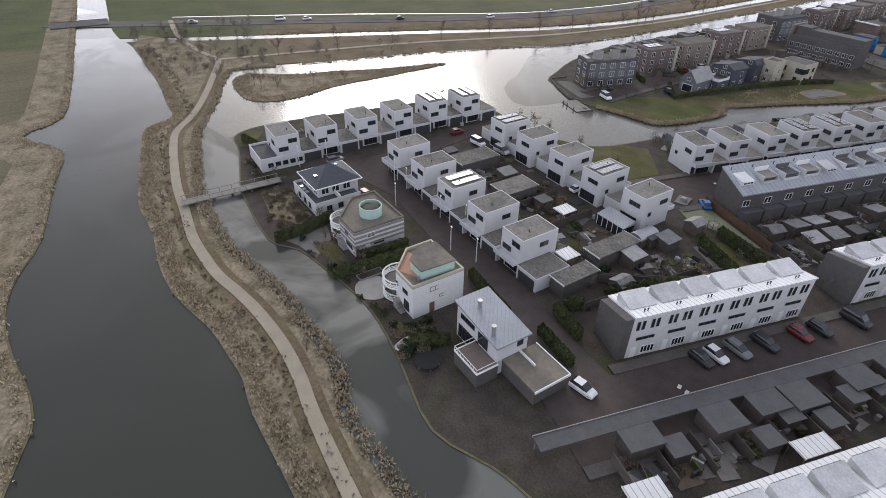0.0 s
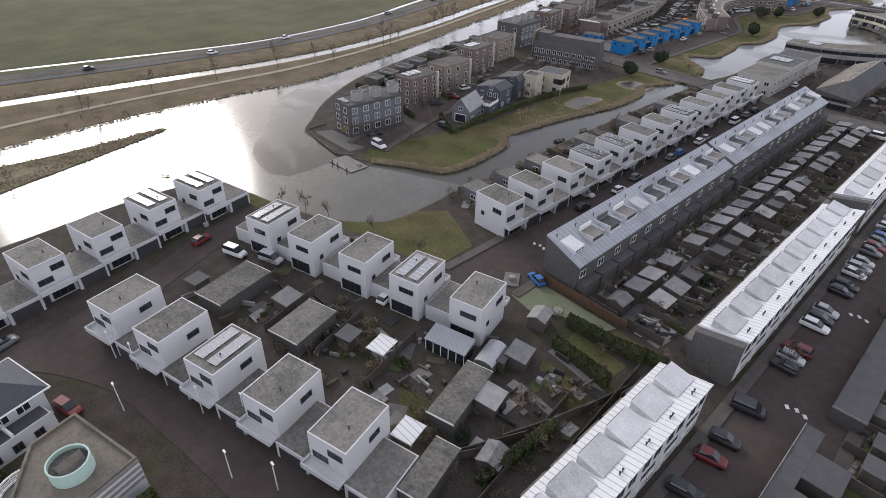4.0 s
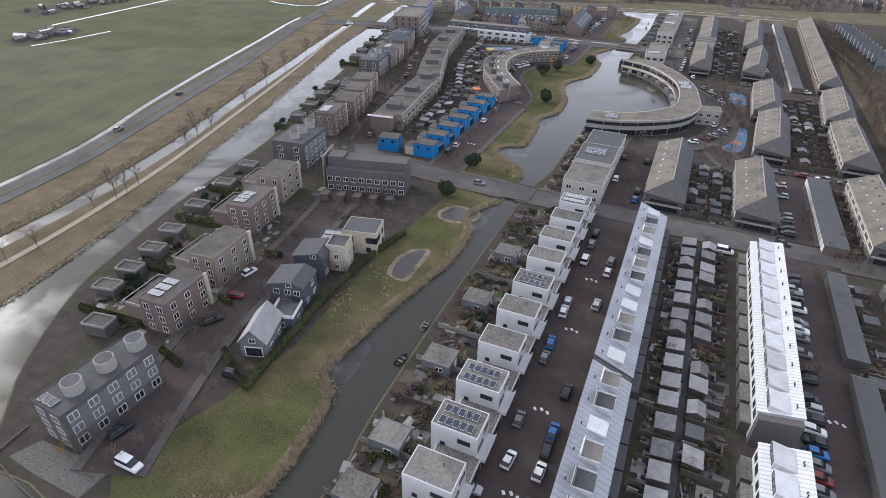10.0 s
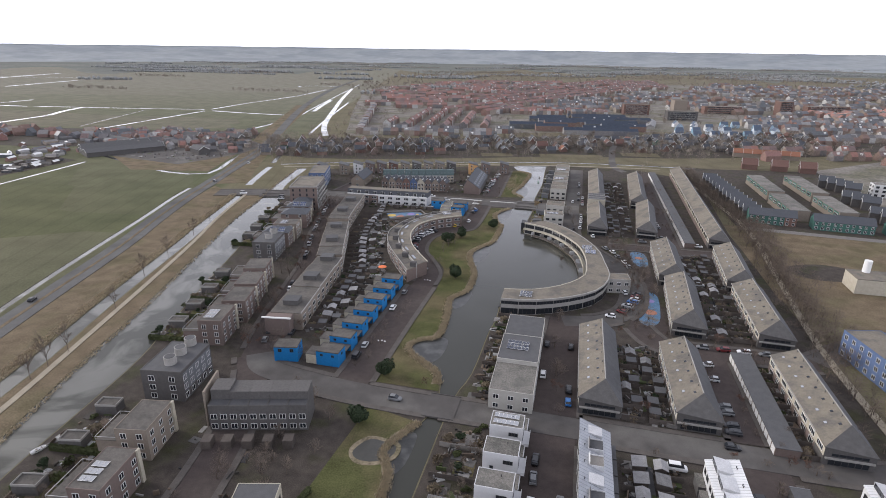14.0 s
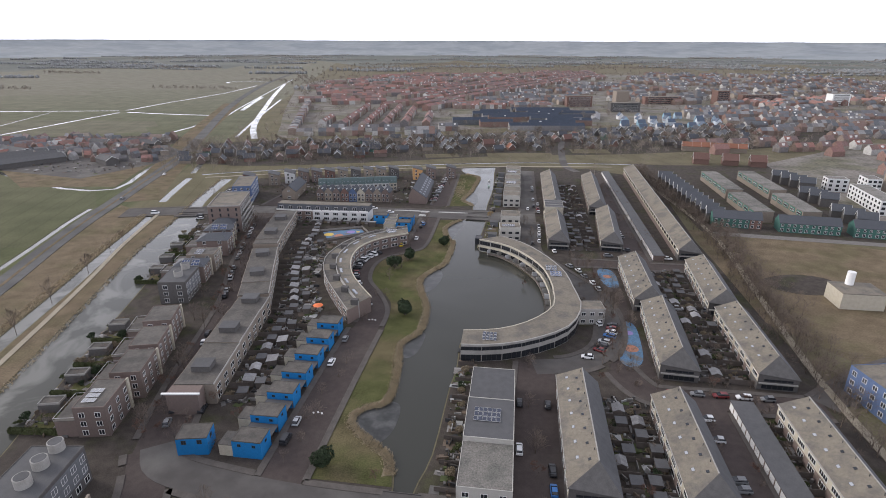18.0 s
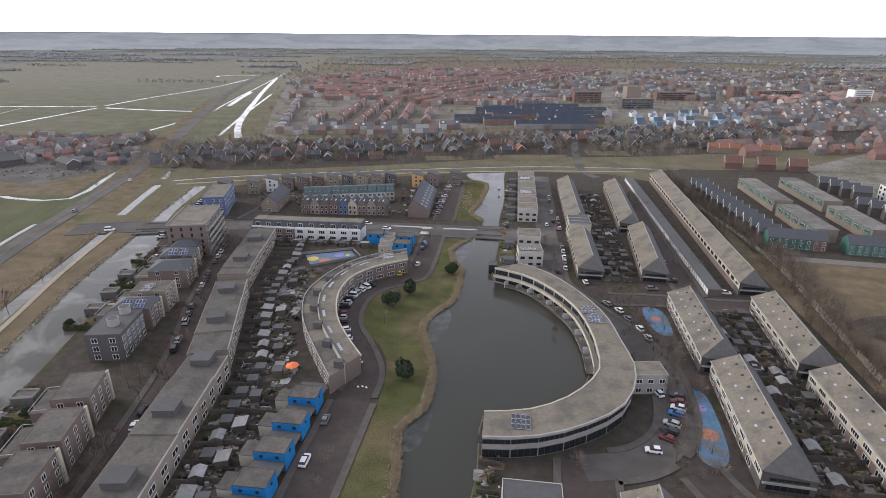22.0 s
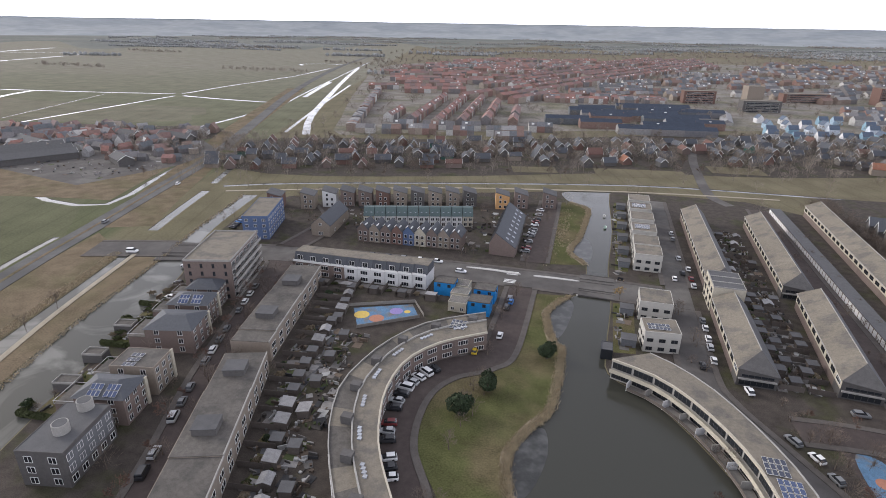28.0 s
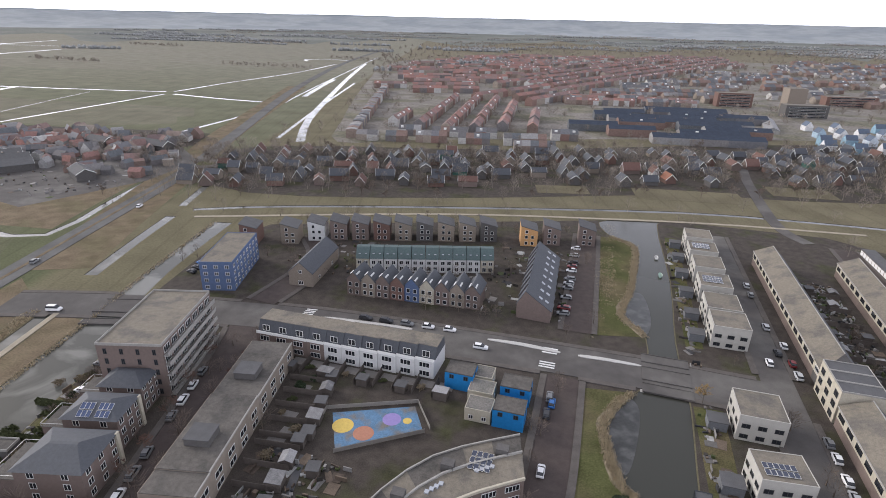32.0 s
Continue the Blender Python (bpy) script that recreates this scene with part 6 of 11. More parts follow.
d1 = drum_house(-163.8, 107.3, -3, 7.8, 18.4, 8.8, 3)
panel_row(d1, -2.2, -7.8, 8.8, 3, 1, 1.3, 2.0)
drum_house(-199.5, 216.0, 8, 12, 16.5, 9.6, 3)
drum_house(-231.0, 322.5, 12, 10.5, 16, 9.2, 2)

NAVY = material("dark blue-grey boards", (0.075, 0.08, 0.1), 0.85, vary=0.2, scale=1.5, fine=9)
g = gable("gabled_house", -149.6, 133.4, 18, 5.6, 9.4, 4.2, 7.4, BRICKGR, SHEDROOF, "grey brick house under a pale gabled roof", group="meadow houses")
part("garden_window", boxes((-1.9, 1.9, -4.78, -4.71, 0.3, 2.9)), FRAMEW, g, "wide white-framed garden window")
part("garden_pane", boxes((-1.7, 1.7, -4.82, -4.785, 0.5, 2.7)), PANE, g)
l_ = block("link_annexe", -149.2, 141.2, 16, 5.4, 6.0, 3.2, NAVY, ROOFDK, 1, 1, 1, "low dark annexe with a white-railed roof terrace", "annexe", "meadow annexes", near=True)
part("terrace_rail", boxes((-2.7, 2.7, -3.0, -2.9, 3.3, 4.2), (2.6, 2.7, -2.9, 3.0, 3.3, 4.2), (-2.7, -2.6, -2.9, 3.0, 3.3, 4.2)), FRAMEW, l_, "white terrace rail")
g = gable("gabled_house", -153.0, 149.0, 12, 8.4, 7.4, 6.0, 7.3, NAVY, ROOFDK, "dark blue-grey house under a low-pitched roof", group="meadow houses", off=1.6)
for u in (-2.4, 0.4, 2.6):
    window(g, u, -3.7, 3.6, 0, 1.5, 1.4, FRAMEW, 2)
window(g, 4.2, 1.2, 3.4, 90, 1.2, 1.6, FRAMEW, 2)
g = gable("gabled_house", -155.2, 160.6, 14, 7.6, 7.4, 6.2, 7.6, NAVY, ROOFDK, "dark blue-grey house with a shallow roof", group="meadow houses", off=2.6)
b = block("cream_tower_house", -150.6, 165.2, 14, 5.0, 5.6, 7.2, CREAM, ROOFDK, 2, 1, 1, "narrow cream house with a sunken dark roof", "house", "meadow houses", 1.2, 1.4, rim=0.5, near=True)
b = block("meadow_house", -149.8, 175.6, 14, 9.2, 7.6, 6.6, CREAM, ROOFDK, 2, 2, 2, "cream plastered house with large dark windows", "house", "meadow houses", frame=FRAMEDK, near=True)
part("corner_window", boxes((2.0, 4.62, -3.83, -0.6, 3.4, 5.2)), PANE, b, "large dark corner window")
a = block("meadow_annexe", -157.5, 172.5, 14, 6.4, 7.0, 3.2, BRICKDK, ROOFDK, 1, 2, 1, "low dark annexe carrying solar panels", "annexe")
panel_row(a, -2.0, -1.6, 3.2, 4, 2, 1.15, 2.4, 0, SOLARPALE)
# dark terrace by the bridge
for i in range(5):
    f = (i - 2) * 5.1
    r = 15.0
    b = block("dark_terrace_house", -166.5 + f * math.cos(radians(r)), 207.0 + f * math.sin(radians(r)), r, 5.08, 9.0, 7.6, BRICKDK, ROOFDK, 2, 2, 1, "dark brick terraced house with white-framed windows", "house", "dark terrace", 1.7, 1.6, faces="S", rim=0.2)
    part("roof_storey", boxes((-2.53, 2.53, -1.5, 3.9, 7.6, 10.0 if i else 10.6)), BRICKDK, b)
    part("garden_shed", boxes((-2.3, 0.2, -12.0, -9.0, 0, 2.5)), WOODDK, b)
e = thing("gable_blade", -180.5, 205.0, 15, "tan brick blade wall at the terrace's end", "wall")
part("wall", boxes((-0.25, 0.25, -4.5, 6, 0, 10.8)), BRICKTAN, e)

# ---- flats and terraces round the main road ----
ap = block("apartment_building", -254.8, 412.2, 15.5, 16.5, 29.5, 15.0, BRICKBR, ROOFTAN, 5, 4, 1, "dark brown brick apartment block of five storeys", "apartment building", "", 0.9, 1.6, gap=2.9, faces="S", rim=0.5, edge=CONCRETE, frame=FRAMEDK)
for k in range(5):
    gl = part("gallery", boxes((8.26, 9.6, -14.5, 14.5, 0.2 + 2.9 * k, 0.42 + 2.9 * k), (9.5, 9.6, -14.5, 14.5, 0.42 + 2.9 * k, 1.4 + 2.9 * k)), CONCRETE, ap, "glazed access gallery")
    for j in range(7):
        window(gl, 8.25, -12.4 + 4.1 * j, 0.7 + 2.9 * k, 90, 3.0, 1.9, FRAMEW, 3)
bb = block("blue_apartment_building", -273.5, 468.5, 17, 11.5, 29, 11.0, BLUEDK, ROOFTAN, 4, 3, 8, "slate blue panelled apartment block of four storeys", "apartment building", "", 1.5, 1.3, gap=2.6)
chain_main = [(-232 + 5.4 * i, 431.6 + 0.02 * i * i) for i in range(10)]
for i, (x, y) in enumerate(chain_main):
    hh = thing("mansard_house", x, y, 0 - i * 0.2, "cream terraced house under a dark tiled mansard roof", "house", "mansard terrace")
    part("wall", boxes((-2.7, 2.7, -5.0, 5.0, 0, 5.4)), BRICKBR if i < 4 else BRICKW, hh)
    mr = part("mansard", prism([(-4.0, 5.4), (4.6, 5.4), (4.0, 8.6), (-2.4, 8.6)], -2.7, 2.7), TILEDK, hh)
    mr.matrix_basis = pose(0, 0, 0, 0, 0, 90)
    part("roof", boxes((-2.7, 2.7, -2.3, 4.0, 8.6, 8.75)), ROOFTAN, hh)
    part("balcony", boxes((-2.6, 2.6, -5.1, -4.0, 5.4, 5.55), (-2.6, 2.6, -5.1, -4.98, 5.55, 6.3)), FRAMEW, hh)
    for z in (0.6, 3.3):
        window(hh, 0, -5.0, z, 0, 3.0, 1.6, FRAMEW, 3)
    window(hh, 0, -3.75, 5.9, 0, 2.2, 1.9, FRAMEW, 2)
    window(hh, 0.9, 5.0, 3.3, 180, 1.6, 1.5, FRAMEW, 2)

TEALTILE = material("green-grey roof tiles", (0.07, 0.10, 0.10), 0.7, vary=0.2, scale=1.5, fine=9, obj=0.2)
# brick row with dormers, the green-tiled row, and the row along the ditch
for i in range(9):
    x, y = -222.5 + 5.25 * i, 471.5 + 0.4 * i
    g = gable("terraced_house", x, y, 0, 5.2, 9.5, 6.2, 9.2, (BRICKBR, BRICKTAN, BRICKBR, BRICKRED, BLUEDK, CREAM)[i % 6], TILEDK, "brick terraced house with a white dormer", "house", "brick dormer terrace", False)
    g.matrix_basis = pose(x, y, 0, 0, 0, 0)
    for z in (0.7, 3.5):
        window(g, -1.2, -4.75, z, 0, 1.3, 1.6, FRAMEW, 1)
        window(g, 1.2, -4.75, z, 0, 1.3, 1.6, FRAMEW, 1)
    dm = part("dormer", boxes((-1.3, 1.3, -4.4, -1.6, 6.3, 8.3)), FRAMEW, g, "white boxed dormer")
    window(dm, 0, -4.4, 6.7, 0, 2.2, 1.2, FRAMEW, 2)
for i in range(10):
    x, y = -229.0 + 5.1 * i, 490.5 + 1.55 * i
    g = thing("terraced_house", x, y, 17, "white terraced house under a green-grey tiled roof", "house", "green-tiled terrace")
    part("wall", boxes((-2.55, 2.55, -4.6, 4.6, 0, 5.6)), BRICKW if 0 < i < 9 else CREAM, g)
    ro = part("roof", prism([(-4.9, 5.5), (4.9, 5.5), (1.2, 9.0), (-1.2, 9.0)], -2.55, 2.55), TEALTILE, g)
    ro.matrix_basis = pose(0, 0, 0, 0, 0, 90)
    for u in (-1.2, 1.2):
        window(g, u, -4.6, 3.2, 0, 1.5, 1.5, FRAMEW, 2)
        window(g, u, -4.6, 0.6, 0, 1.5, 1.7, FRAMEW, 2)
        sk = part("roof_light", boxes((u - 0.4, u + 0.4, -3.65, -2.75, 7.0, 7.15)), SKYPANE, g)


# ---- four villas by the water ----
def drum(parent, x, y, z, r, h, mat, cover, name="drum", label=""):
    """A hollow drum: a thin round wall and a floor sunk into it."""
    bm = bmesh.new()
    n = 28
    rows = []
    for rr, zz in ((r, 0), (r, h), (r - 0.18, h), (r - 0.18, h - 0.7)):
        rows.append([bm.verts.new((rr * math.cos(i * 2 * math.pi / n), rr * math.sin(i * 2 * math.pi / n), zz)) for i in range(n)])
    for a, b in zip(rows, rows[1:]):
        for i in range(n):
            bm.faces.new((a[i], a[(i + 1) % n], b[(i + 1) % n], b[i]))
    d = part(name, bm, mat, parent, label)
    d.matrix_basis = pose(x, y, z)
    bm = bmesh.new()
    tube(bm, (0, 0, h - 0.75), (0, 0, h - 0.65), r - 0.19, r - 0.19, n)
    part("cover", bm, cover, d)
    return d


def round_balcony(parent, x, y, r, floors, a0, a1):
    """Part-round white balconies over one another: floor slabs, curved rails, upright bars."""
    n = 22
    ring = [(r * math.cos(a0 + (a1 - a0) * i / n), r * math.sin(a0 + (a1 - a0) * i / n)) for i in range(n + 1)]
    for z, top in floors:
        bm = bmesh.new()
        for zz, tk in ((z + 0.1, 0.16), (z + 0.5, 0.08), (z + 0.8, 0.08), (top, 0.14)):
            for i in range(n):
                tube(bm, (*ring[i], zz), (*ring[i + 1], zz), tk, tk, 5)
        for i in range(0, n + 1, 3):
            tube(bm, (*ring[i], z), (*ring[i], top), 0.07, 0.07, 4)
        part("balcony_rail", bm, FRAMEW, parent, "curved white steel rail").matrix_basis = pose(x, y, 0)
        bm = bmesh.new()
        tube(bm, (0, 0, z - 0.15), (0, 0, z), r - 0.1, r - 0.1, 28)
        part("balcony_floor", bm, SLAB, parent).matrix_basis = pose(x, y, 0)


def stair(x):
    """Eight steps down along x."""
    prof = [(x, 0), (x + 2.4, 0)]
    for i in range(7, -1, -1):
        prof += [(x + 0.3 * (i + 1), 1.6 - 0.2 * i), (x + 0.3 * i, 1.6 - 0.2 * i)]
    return prism(prof, -1.1, -0.05)


def solid(pts, z0, z1, grow=0.0):
    """An upright block over a convex outline, grown outward by some metres."""
    cx, cy = sum(p[0] for p in pts) / len(pts), sum(p[1] for p in pts) / len(pts)
    q = [(x + grow * (1 if x > cx else -1), y + grow * (1 if y > cy else -1)) for x, y in pts]
    bm = bmesh.new()
    lo = [bm.verts.new((x, y, z0)) for x, y in q]
    hi = [bm.verts.new((x, y, z1)) for x, y in q]
    bm.faces.new(hi)
    bm.faces.new(lo[::-1])
    for i in range(len(q)):
        j = (i + 1) % len(q)
        bm.faces.new((lo[i], lo[j], hi[j], hi[i]))
    return bm


def rim(pts, z0, z1, w):
    """A parapet following a convex outline."""
    cx, cy = sum(p[0] for p in pts) / len(pts), sum(p[1] for p in pts) / len(pts)
    inn = []
    for i, p in enumerate(pts):
        a, b = Vector(pts[i - 1]), Vector(pts[(i + 1) % len(pts)])
        u, v2 = (Vector(p) - a).normalized(), (b - Vector(p)).normalized()
        nrm = Vector((-u.y - v2.y, u.x + v2.x)).normalized()
        k = w / max(0.3, nrm.dot(Vector((-u.y, u.x))))
        inn.append((p[0] + nrm.x * k, p[1] + nrm.y * k))
    bm = bmesh.new()
    r4 = [[bm.verts.new((x, y, z)) for x, y in line] for line, z in ((pts, z0), (pts, z1), (inn, z1), (inn, z0))]
    for a, b in zip(r4, r4[1:] + r4[:1]):
        for i in range(len(pts)):
            j = (i + 1) % len(pts)
            bm.faces.new((a[i], a[j], b[j], b[i]))
    return bm


v = thing("villa", -111.4, 6.4, 16.5, "white villa under a dark blue tiled pyramid roof", "house", "waterside villas")
part("wall", boxes((-4.2, 4.2, -4.7, 4.7, 0, 4.9)), PLASTER, v)
bm = bmesh.new()
c = [bm.verts.new(p) for p in ((-4.9, -5.4, 4.9), (4.9, -5.4, 4.9), (4.9, 5.4, 4.9), (-4.9, 5.4, 4.9))]
top = [bm.verts.new((0, -0.5, 7.7)), bm.verts.new((0, 0.5, 7.7))]
for f in ((c[0], c[1], top[0]), (c[1], c[2], top[1], top[0]), (c[2], c[3], top[1]), (c[3], c[0], top[0], top[1]), (c[3], c[2], c[1], c[0])):
    bm.faces.new(f)
rf = part("roof", bm, TILEDK, v)
part("gutter", boxes((-5.05, 5.05, -5.5, -5.35, 4.8, 5.0), (-5.05, 5.05, 5.35, 5.5, 4.8, 5.0), (-5.05, -4.9, -5.35, 5.35, 4.8, 5.0), (4.9, 5.05, -5.35, 5.35, 4.8, 5.0)), FRAMEW, v)
skylight(v, 1.0, -3.4, 6.1, 1.0, 1.2, 0)
skylight(v, 0.2, 1.6, 7.15, 0.7, 0.7, 0)
tb = part("terrace_block", boxes((-4.8, 7.2, -6.6, -4.71, 0, 2.5), (4.21, 7.2, -4.7, 3.8, 0, 2.5)), PLASTER, v, "low white block with a dark roof terrace")
part("terrace_floor", boxes((-4.6, 7.0, -6.4, -4.72, 2.5, 2.56), (4.22, 7.0, -4.72, 3.6, 2.5, 2.56)), ROOFDK, tb)
part("terrace_rail", boxes((-4.8, 7.2, -6.6, -6.45, 2.5, 3.1), (7.05, 7.2, -6.45, 3.8, 2.5, 3.1), (-4.8, -4.65, -6.45, -4.72, 2.5, 3.1)), PLASTER, tb)
for u in (-2.4, -0.9, 0.6):
    part("terrace_skylight", boxes((u - 0.45, u + 0.45, -6.1, -5.3, 2.56, 2.78)), SKYPANE, tb, "small domed roof light")
part("terrace_wall", boxes((4.21, 7.05, -1.0, -0.75, 2.56, 3.5)), BOARDW, tb)
for u in (-3.0, -0.6, 2.0):
    window(v, 4.2, u, 3.0, 90, 1.7, 1.4, FRAMEW, 2, True)
for u in (-3.6, -1.0, 1.6):
    window(v, 7.2, u, 0.6, 90, 1.2, 1.3, FRAMEDK, 2, True)
for u in (-2.5, 0.4, 3.0):
    window(v, u, -4.7, 3.0, 0, 1.6, 1.4, FRAMEW, 2, True)
    window(v, u + 1, -6.6, 0.6, 0, 1.2, 1.4, FRAMEDK, 2, True)

v = thing("villa", -86.0, 7.3, 16, "villa of banded grey and white brick with a mint roof drum", "house", "waterside villas")
FOOT = [(0, 0), (0, 10.6), (-12.0, 10.6), (-12.0, 5.2), (-6.3, 0)]
part("wall", solid(FOOT, 0, 5.3), BRICKW, v)
for k in range(4):
    z = 1.9 + 0.95 * k
    part("brick_band", solid(FOOT, z, z + 0.5, 0.04), BAND, v)
part("roof", solid(FOOT, 5.3, 5.36), ROOFTAN, v)
part("parapet", rim(FOOT, 5.3, 5.75, 0.3), ROOFTAN, v, "brown stone coping round the roof")
dr = drum(v, -4.6, 5.9, 5.36, 2.2, 2.0, MINT, ROOFGR, "roof_drum", "mint green plastered drum")
part("drum_hood", prism([(-1.2, 1.0), (1.2, 1.0), (0.2, 2.5)], -1.4, 1.4), ROOFTAN, dr)
round_balcony(v, -8.6, 2.3, 3.0, ((2.5, 3.7), (0.25, 1.45)), math.pi * 0.72, math.pi * 1.86)
window(v, 0, 3.4, 3.5, 90, 1.7, 1.0, FRAMEW, 2, True)
window(v, 0, 5.0, 1.6, 90, 2.2, 0.7, FRAMEDK, 2, True)
window(v, -2.5, 0, 1.0, 0, 2.6, 1.2, FRAMEDK, 3, True)
window(v, -3.4, 0, 3.5, 0, 1.3, 0.9, FRAMEDK, 2, True)
door(v, 0, 2.6, 90, FRAMEW)
part("outside_stair", stair(-5.6), CONCRETE, v)

v = thing("villa", -66.2, 13.1, 16, "white boarded villa with a roof terrace and mint penthouse", "house", "waterside villas")
FOOT = [(0, 0), (0.2, 9.8), (-9.9, 9.8), (-9.9, 4.6), (-5.4, 0)]
part("wall", solid(FOOT, 0, 6.2), BOARDW, v)
part("roof", solid(FOOT, 6.2, 6.26), ROOFTAN, v)
part("terrace_paving", solid([(-5.5, 0.5), (-1.6, 2.6), (-4.8, 2.6), (-7.0, 5.2), (-9.4, 4.7)], 6.26, 6.29), SALMON, v, "salmon tiled roof terrace")
part("parapet", rim(FOOT, 6.2, 6.75, 0.3), CREAM, v, "cream coping round the roof terrace")
PENT = [(-1.3, 2.4), (-0.9, 8.6), (-7.0, 8.8), (-7.0, 5.2), (-4.8, 2.5)]
ph = part("penthouse", solid(PENT, 6.27, 8.0), MINT, v, "mint green penthouse with a flat roof")
part("penthouse_roof", solid(PENT, 8.0, 8.2, 0.15), ROOFTAN, ph)
window(ph, -6.2, 4.0, 6.4, -50, 1.4, 1.4, FRAMEW, 2, True)
part("flue", boxes((-1.5, -1.2, 1.8, 2.1, 6.27, 7.2)), STEEL, v)
round_balcony(v, -7.1, 1.7, 2.9, ((2.9, 4.3), (0.3, 1.6)), math.pi * 0.75, math.pi * 1.85)
window(v, 0.03, 4.2, 4.4, 90, 2.0, 0.9, FRAMEDK, 2, True)
window(v, 0.05, 6.0, 2.6, 90, 2.0, 0.6, FRAMEDK, 2, True)
door(v, 0.03, 3.6, 90, BRICKRED)
window(v, -2.4, 0, 3.8, 0, 1.6, 0.9, FRAMEDK, 2, True)
window(v, -2.0, 0, 0.6, 0, 1.6, 2.0, FRAMEDK, 3, True)
window(v, -5.0, 0.0, 3.9, 0, 0.7, 0.8, FRAMEDK, 1, True)
part("outside_stair", stair(-4.6), CONCRETE, v)

v = thing("villa", -55.9, 22.3, 15, "white villa under a single sloping zinc roof", "house", "waterside villas")
part("wall", prism([(-5.7, 0), (4.4, 0), (4.4, 5.5), (-5.7, 6.7)], -2.1, 3.5), PLASTER, v)
part("roof", prism([(-6.1, 6.75), (4.8, 5.45), (4.8, 5.7), (-6.1, 7.0)], -2.5, 3.9), ZINCX, v)
for x in (-3.2, 2.4):
    bm = bmesh.new()
    tube(bm, (x, 0.2 if x < 0 else -1.4, 5.6), (x, 0.2 if x < 0 else -1.4, 7.7), 0.32, 0.32, 10)
    tube(bm, (x, 0.2 if x < 0 else -1.4, 7.7), (x, 0.2 if x < 0 else -1.4, 7.85), 0.4, 0.4, 10)
    part("flue", bm, STEEL, v)
window(v, -2.9, -2.1, 4.3, 0, 3.6, 1.0, FRAMEDK, 3, True)
window(v, -2.6, -2.1, 0.3, 0, 5.2, 2.6, FRAMEDK, 5, True)
window(v, 1.0, -2.1, 2.9, 0, 2.4, 2.2, FRAMEDK, 2, True)
window(v, 4.4, 2.1, 3.9, 90, 1.1, 1.0, FRAMEDK, 1, True)
te = part("roof_terrace", boxes((-0.8, 4.9, -5.9, -2.11, 0, 2.6)), BRICKDK, v)
part("terrace_floor", boxes((-0.6, 4.7, -5.7, -2.3, 2.6, 2.66)), SALMONDK, te)
bm = boxes((-0.8, 4.9, -5.9, -5.84, 3.45, 3.55), (-0.8, -0.74, -5.84, -2.2, 3.45, 3.55), (4.84, 4.9, -5.84, -2.2, 3.45, 3.55), (-0.85, 4.95, -5.95, -5.78, 2.5, 2.75), (-0.85, -0.68, -5.78, -2.12, 2.5, 2.75), (4.78, 4.95, -5.78, -2.12, 2.5, 2.75))
for i in range(8):
    tube(bm, (-0.77 + 0.8 * i, -5.87, 2.6), (-0.77 + 0.8 * i, -5.87, 3.5), 0.04, 0.04, 4)
part("terrace_rail", bm, FRAMEW, te, "white pipe railing")
gr = part("garage", boxes((4.41, 11.6, -1.0, 5.2, 0, 2.5)), BRICKDK, v)
part("garage_roof", boxes((4.42, 11.7, -1.1, 5.3, 2.5, 2.7)), ROOFTAN, gr)
part("garage_rim", boxes((4.42, 11.85, 5.3, 5.45, 2.4, 2.85), (11.7, 11.85, -1.1, 5.3, 2.4, 2.85), (4.42, 8.0, 2.0, 2.2, 2.71, 3.1)), FRAMEW, gr)


# ---- sheds, fences, carports, canopies ----
def shed_proto(w, d, h, roof_mat, kind):
    """The shed's boarded body with its roof as a part."""
    k = {"lean": 0.45, "flat": 0.05, "gable": 0}[kind]
    if kind == "gable":
        prof = [(-w / 2, 0), (w / 2, 0), (w / 2, h), (0, h + 0.6), (-w / 2, h)]
        roof = [(-w / 2 - 0.25, h - 0.1), (0, h + 0.6), (w / 2 + 0.25, h - 0.1), (w / 2 + 0.25, h + 0.03), (0, h + 0.73), (-w / 2 - 0.25, h + 0.03)]
    else:
        prof = [(-w / 2, 0), (w / 2, 0), (w / 2, h), (-w / 2, h + k)]
        roof = [(-w / 2 - 0.25, h + k), (w / 2 + 0.25, h), (w / 2 + 0.25, h + 0.12), (-w / 2 - 0.25, h + k + 0.12)]
    s = part("garden_shed", prism(prof, -d / 2, d / 2), WOODDK)
    tagged(s, {"lean": "dark boarded garden shed with a sloping pale sheet roof", "gable": "dark boarded garden shed with a low gabled roof", "flat": "grey boarded garden shed with a flat dark roof"}[kind], "shed", "garden sheds")
    part("roof", prism(roof, -d / 2 - 0.2, d / 2 + 0.2), roof_mat, s)
    return s


SHEDS = [shed_proto(3.0, 3.6, 2.2, SHEDROOF, "lean"), shed_proto(2.8, 3.2, 2.2, SHEDROOF, "gable"), shed_proto(2.6, 2.8, 2.2, ROOFDK, "flat")]
fresh = [True] * 3


def shed(x, y, rot, kind):
    m = pose(x, y, 0.03, 0, 0, rot)
    if fresh[kind]:
        SHEDS[kind].matrix_basis = m
        fresh[kind] = False
    else:
        copy_thing(SHEDS[kind], m)


FENCE_MESH = {}


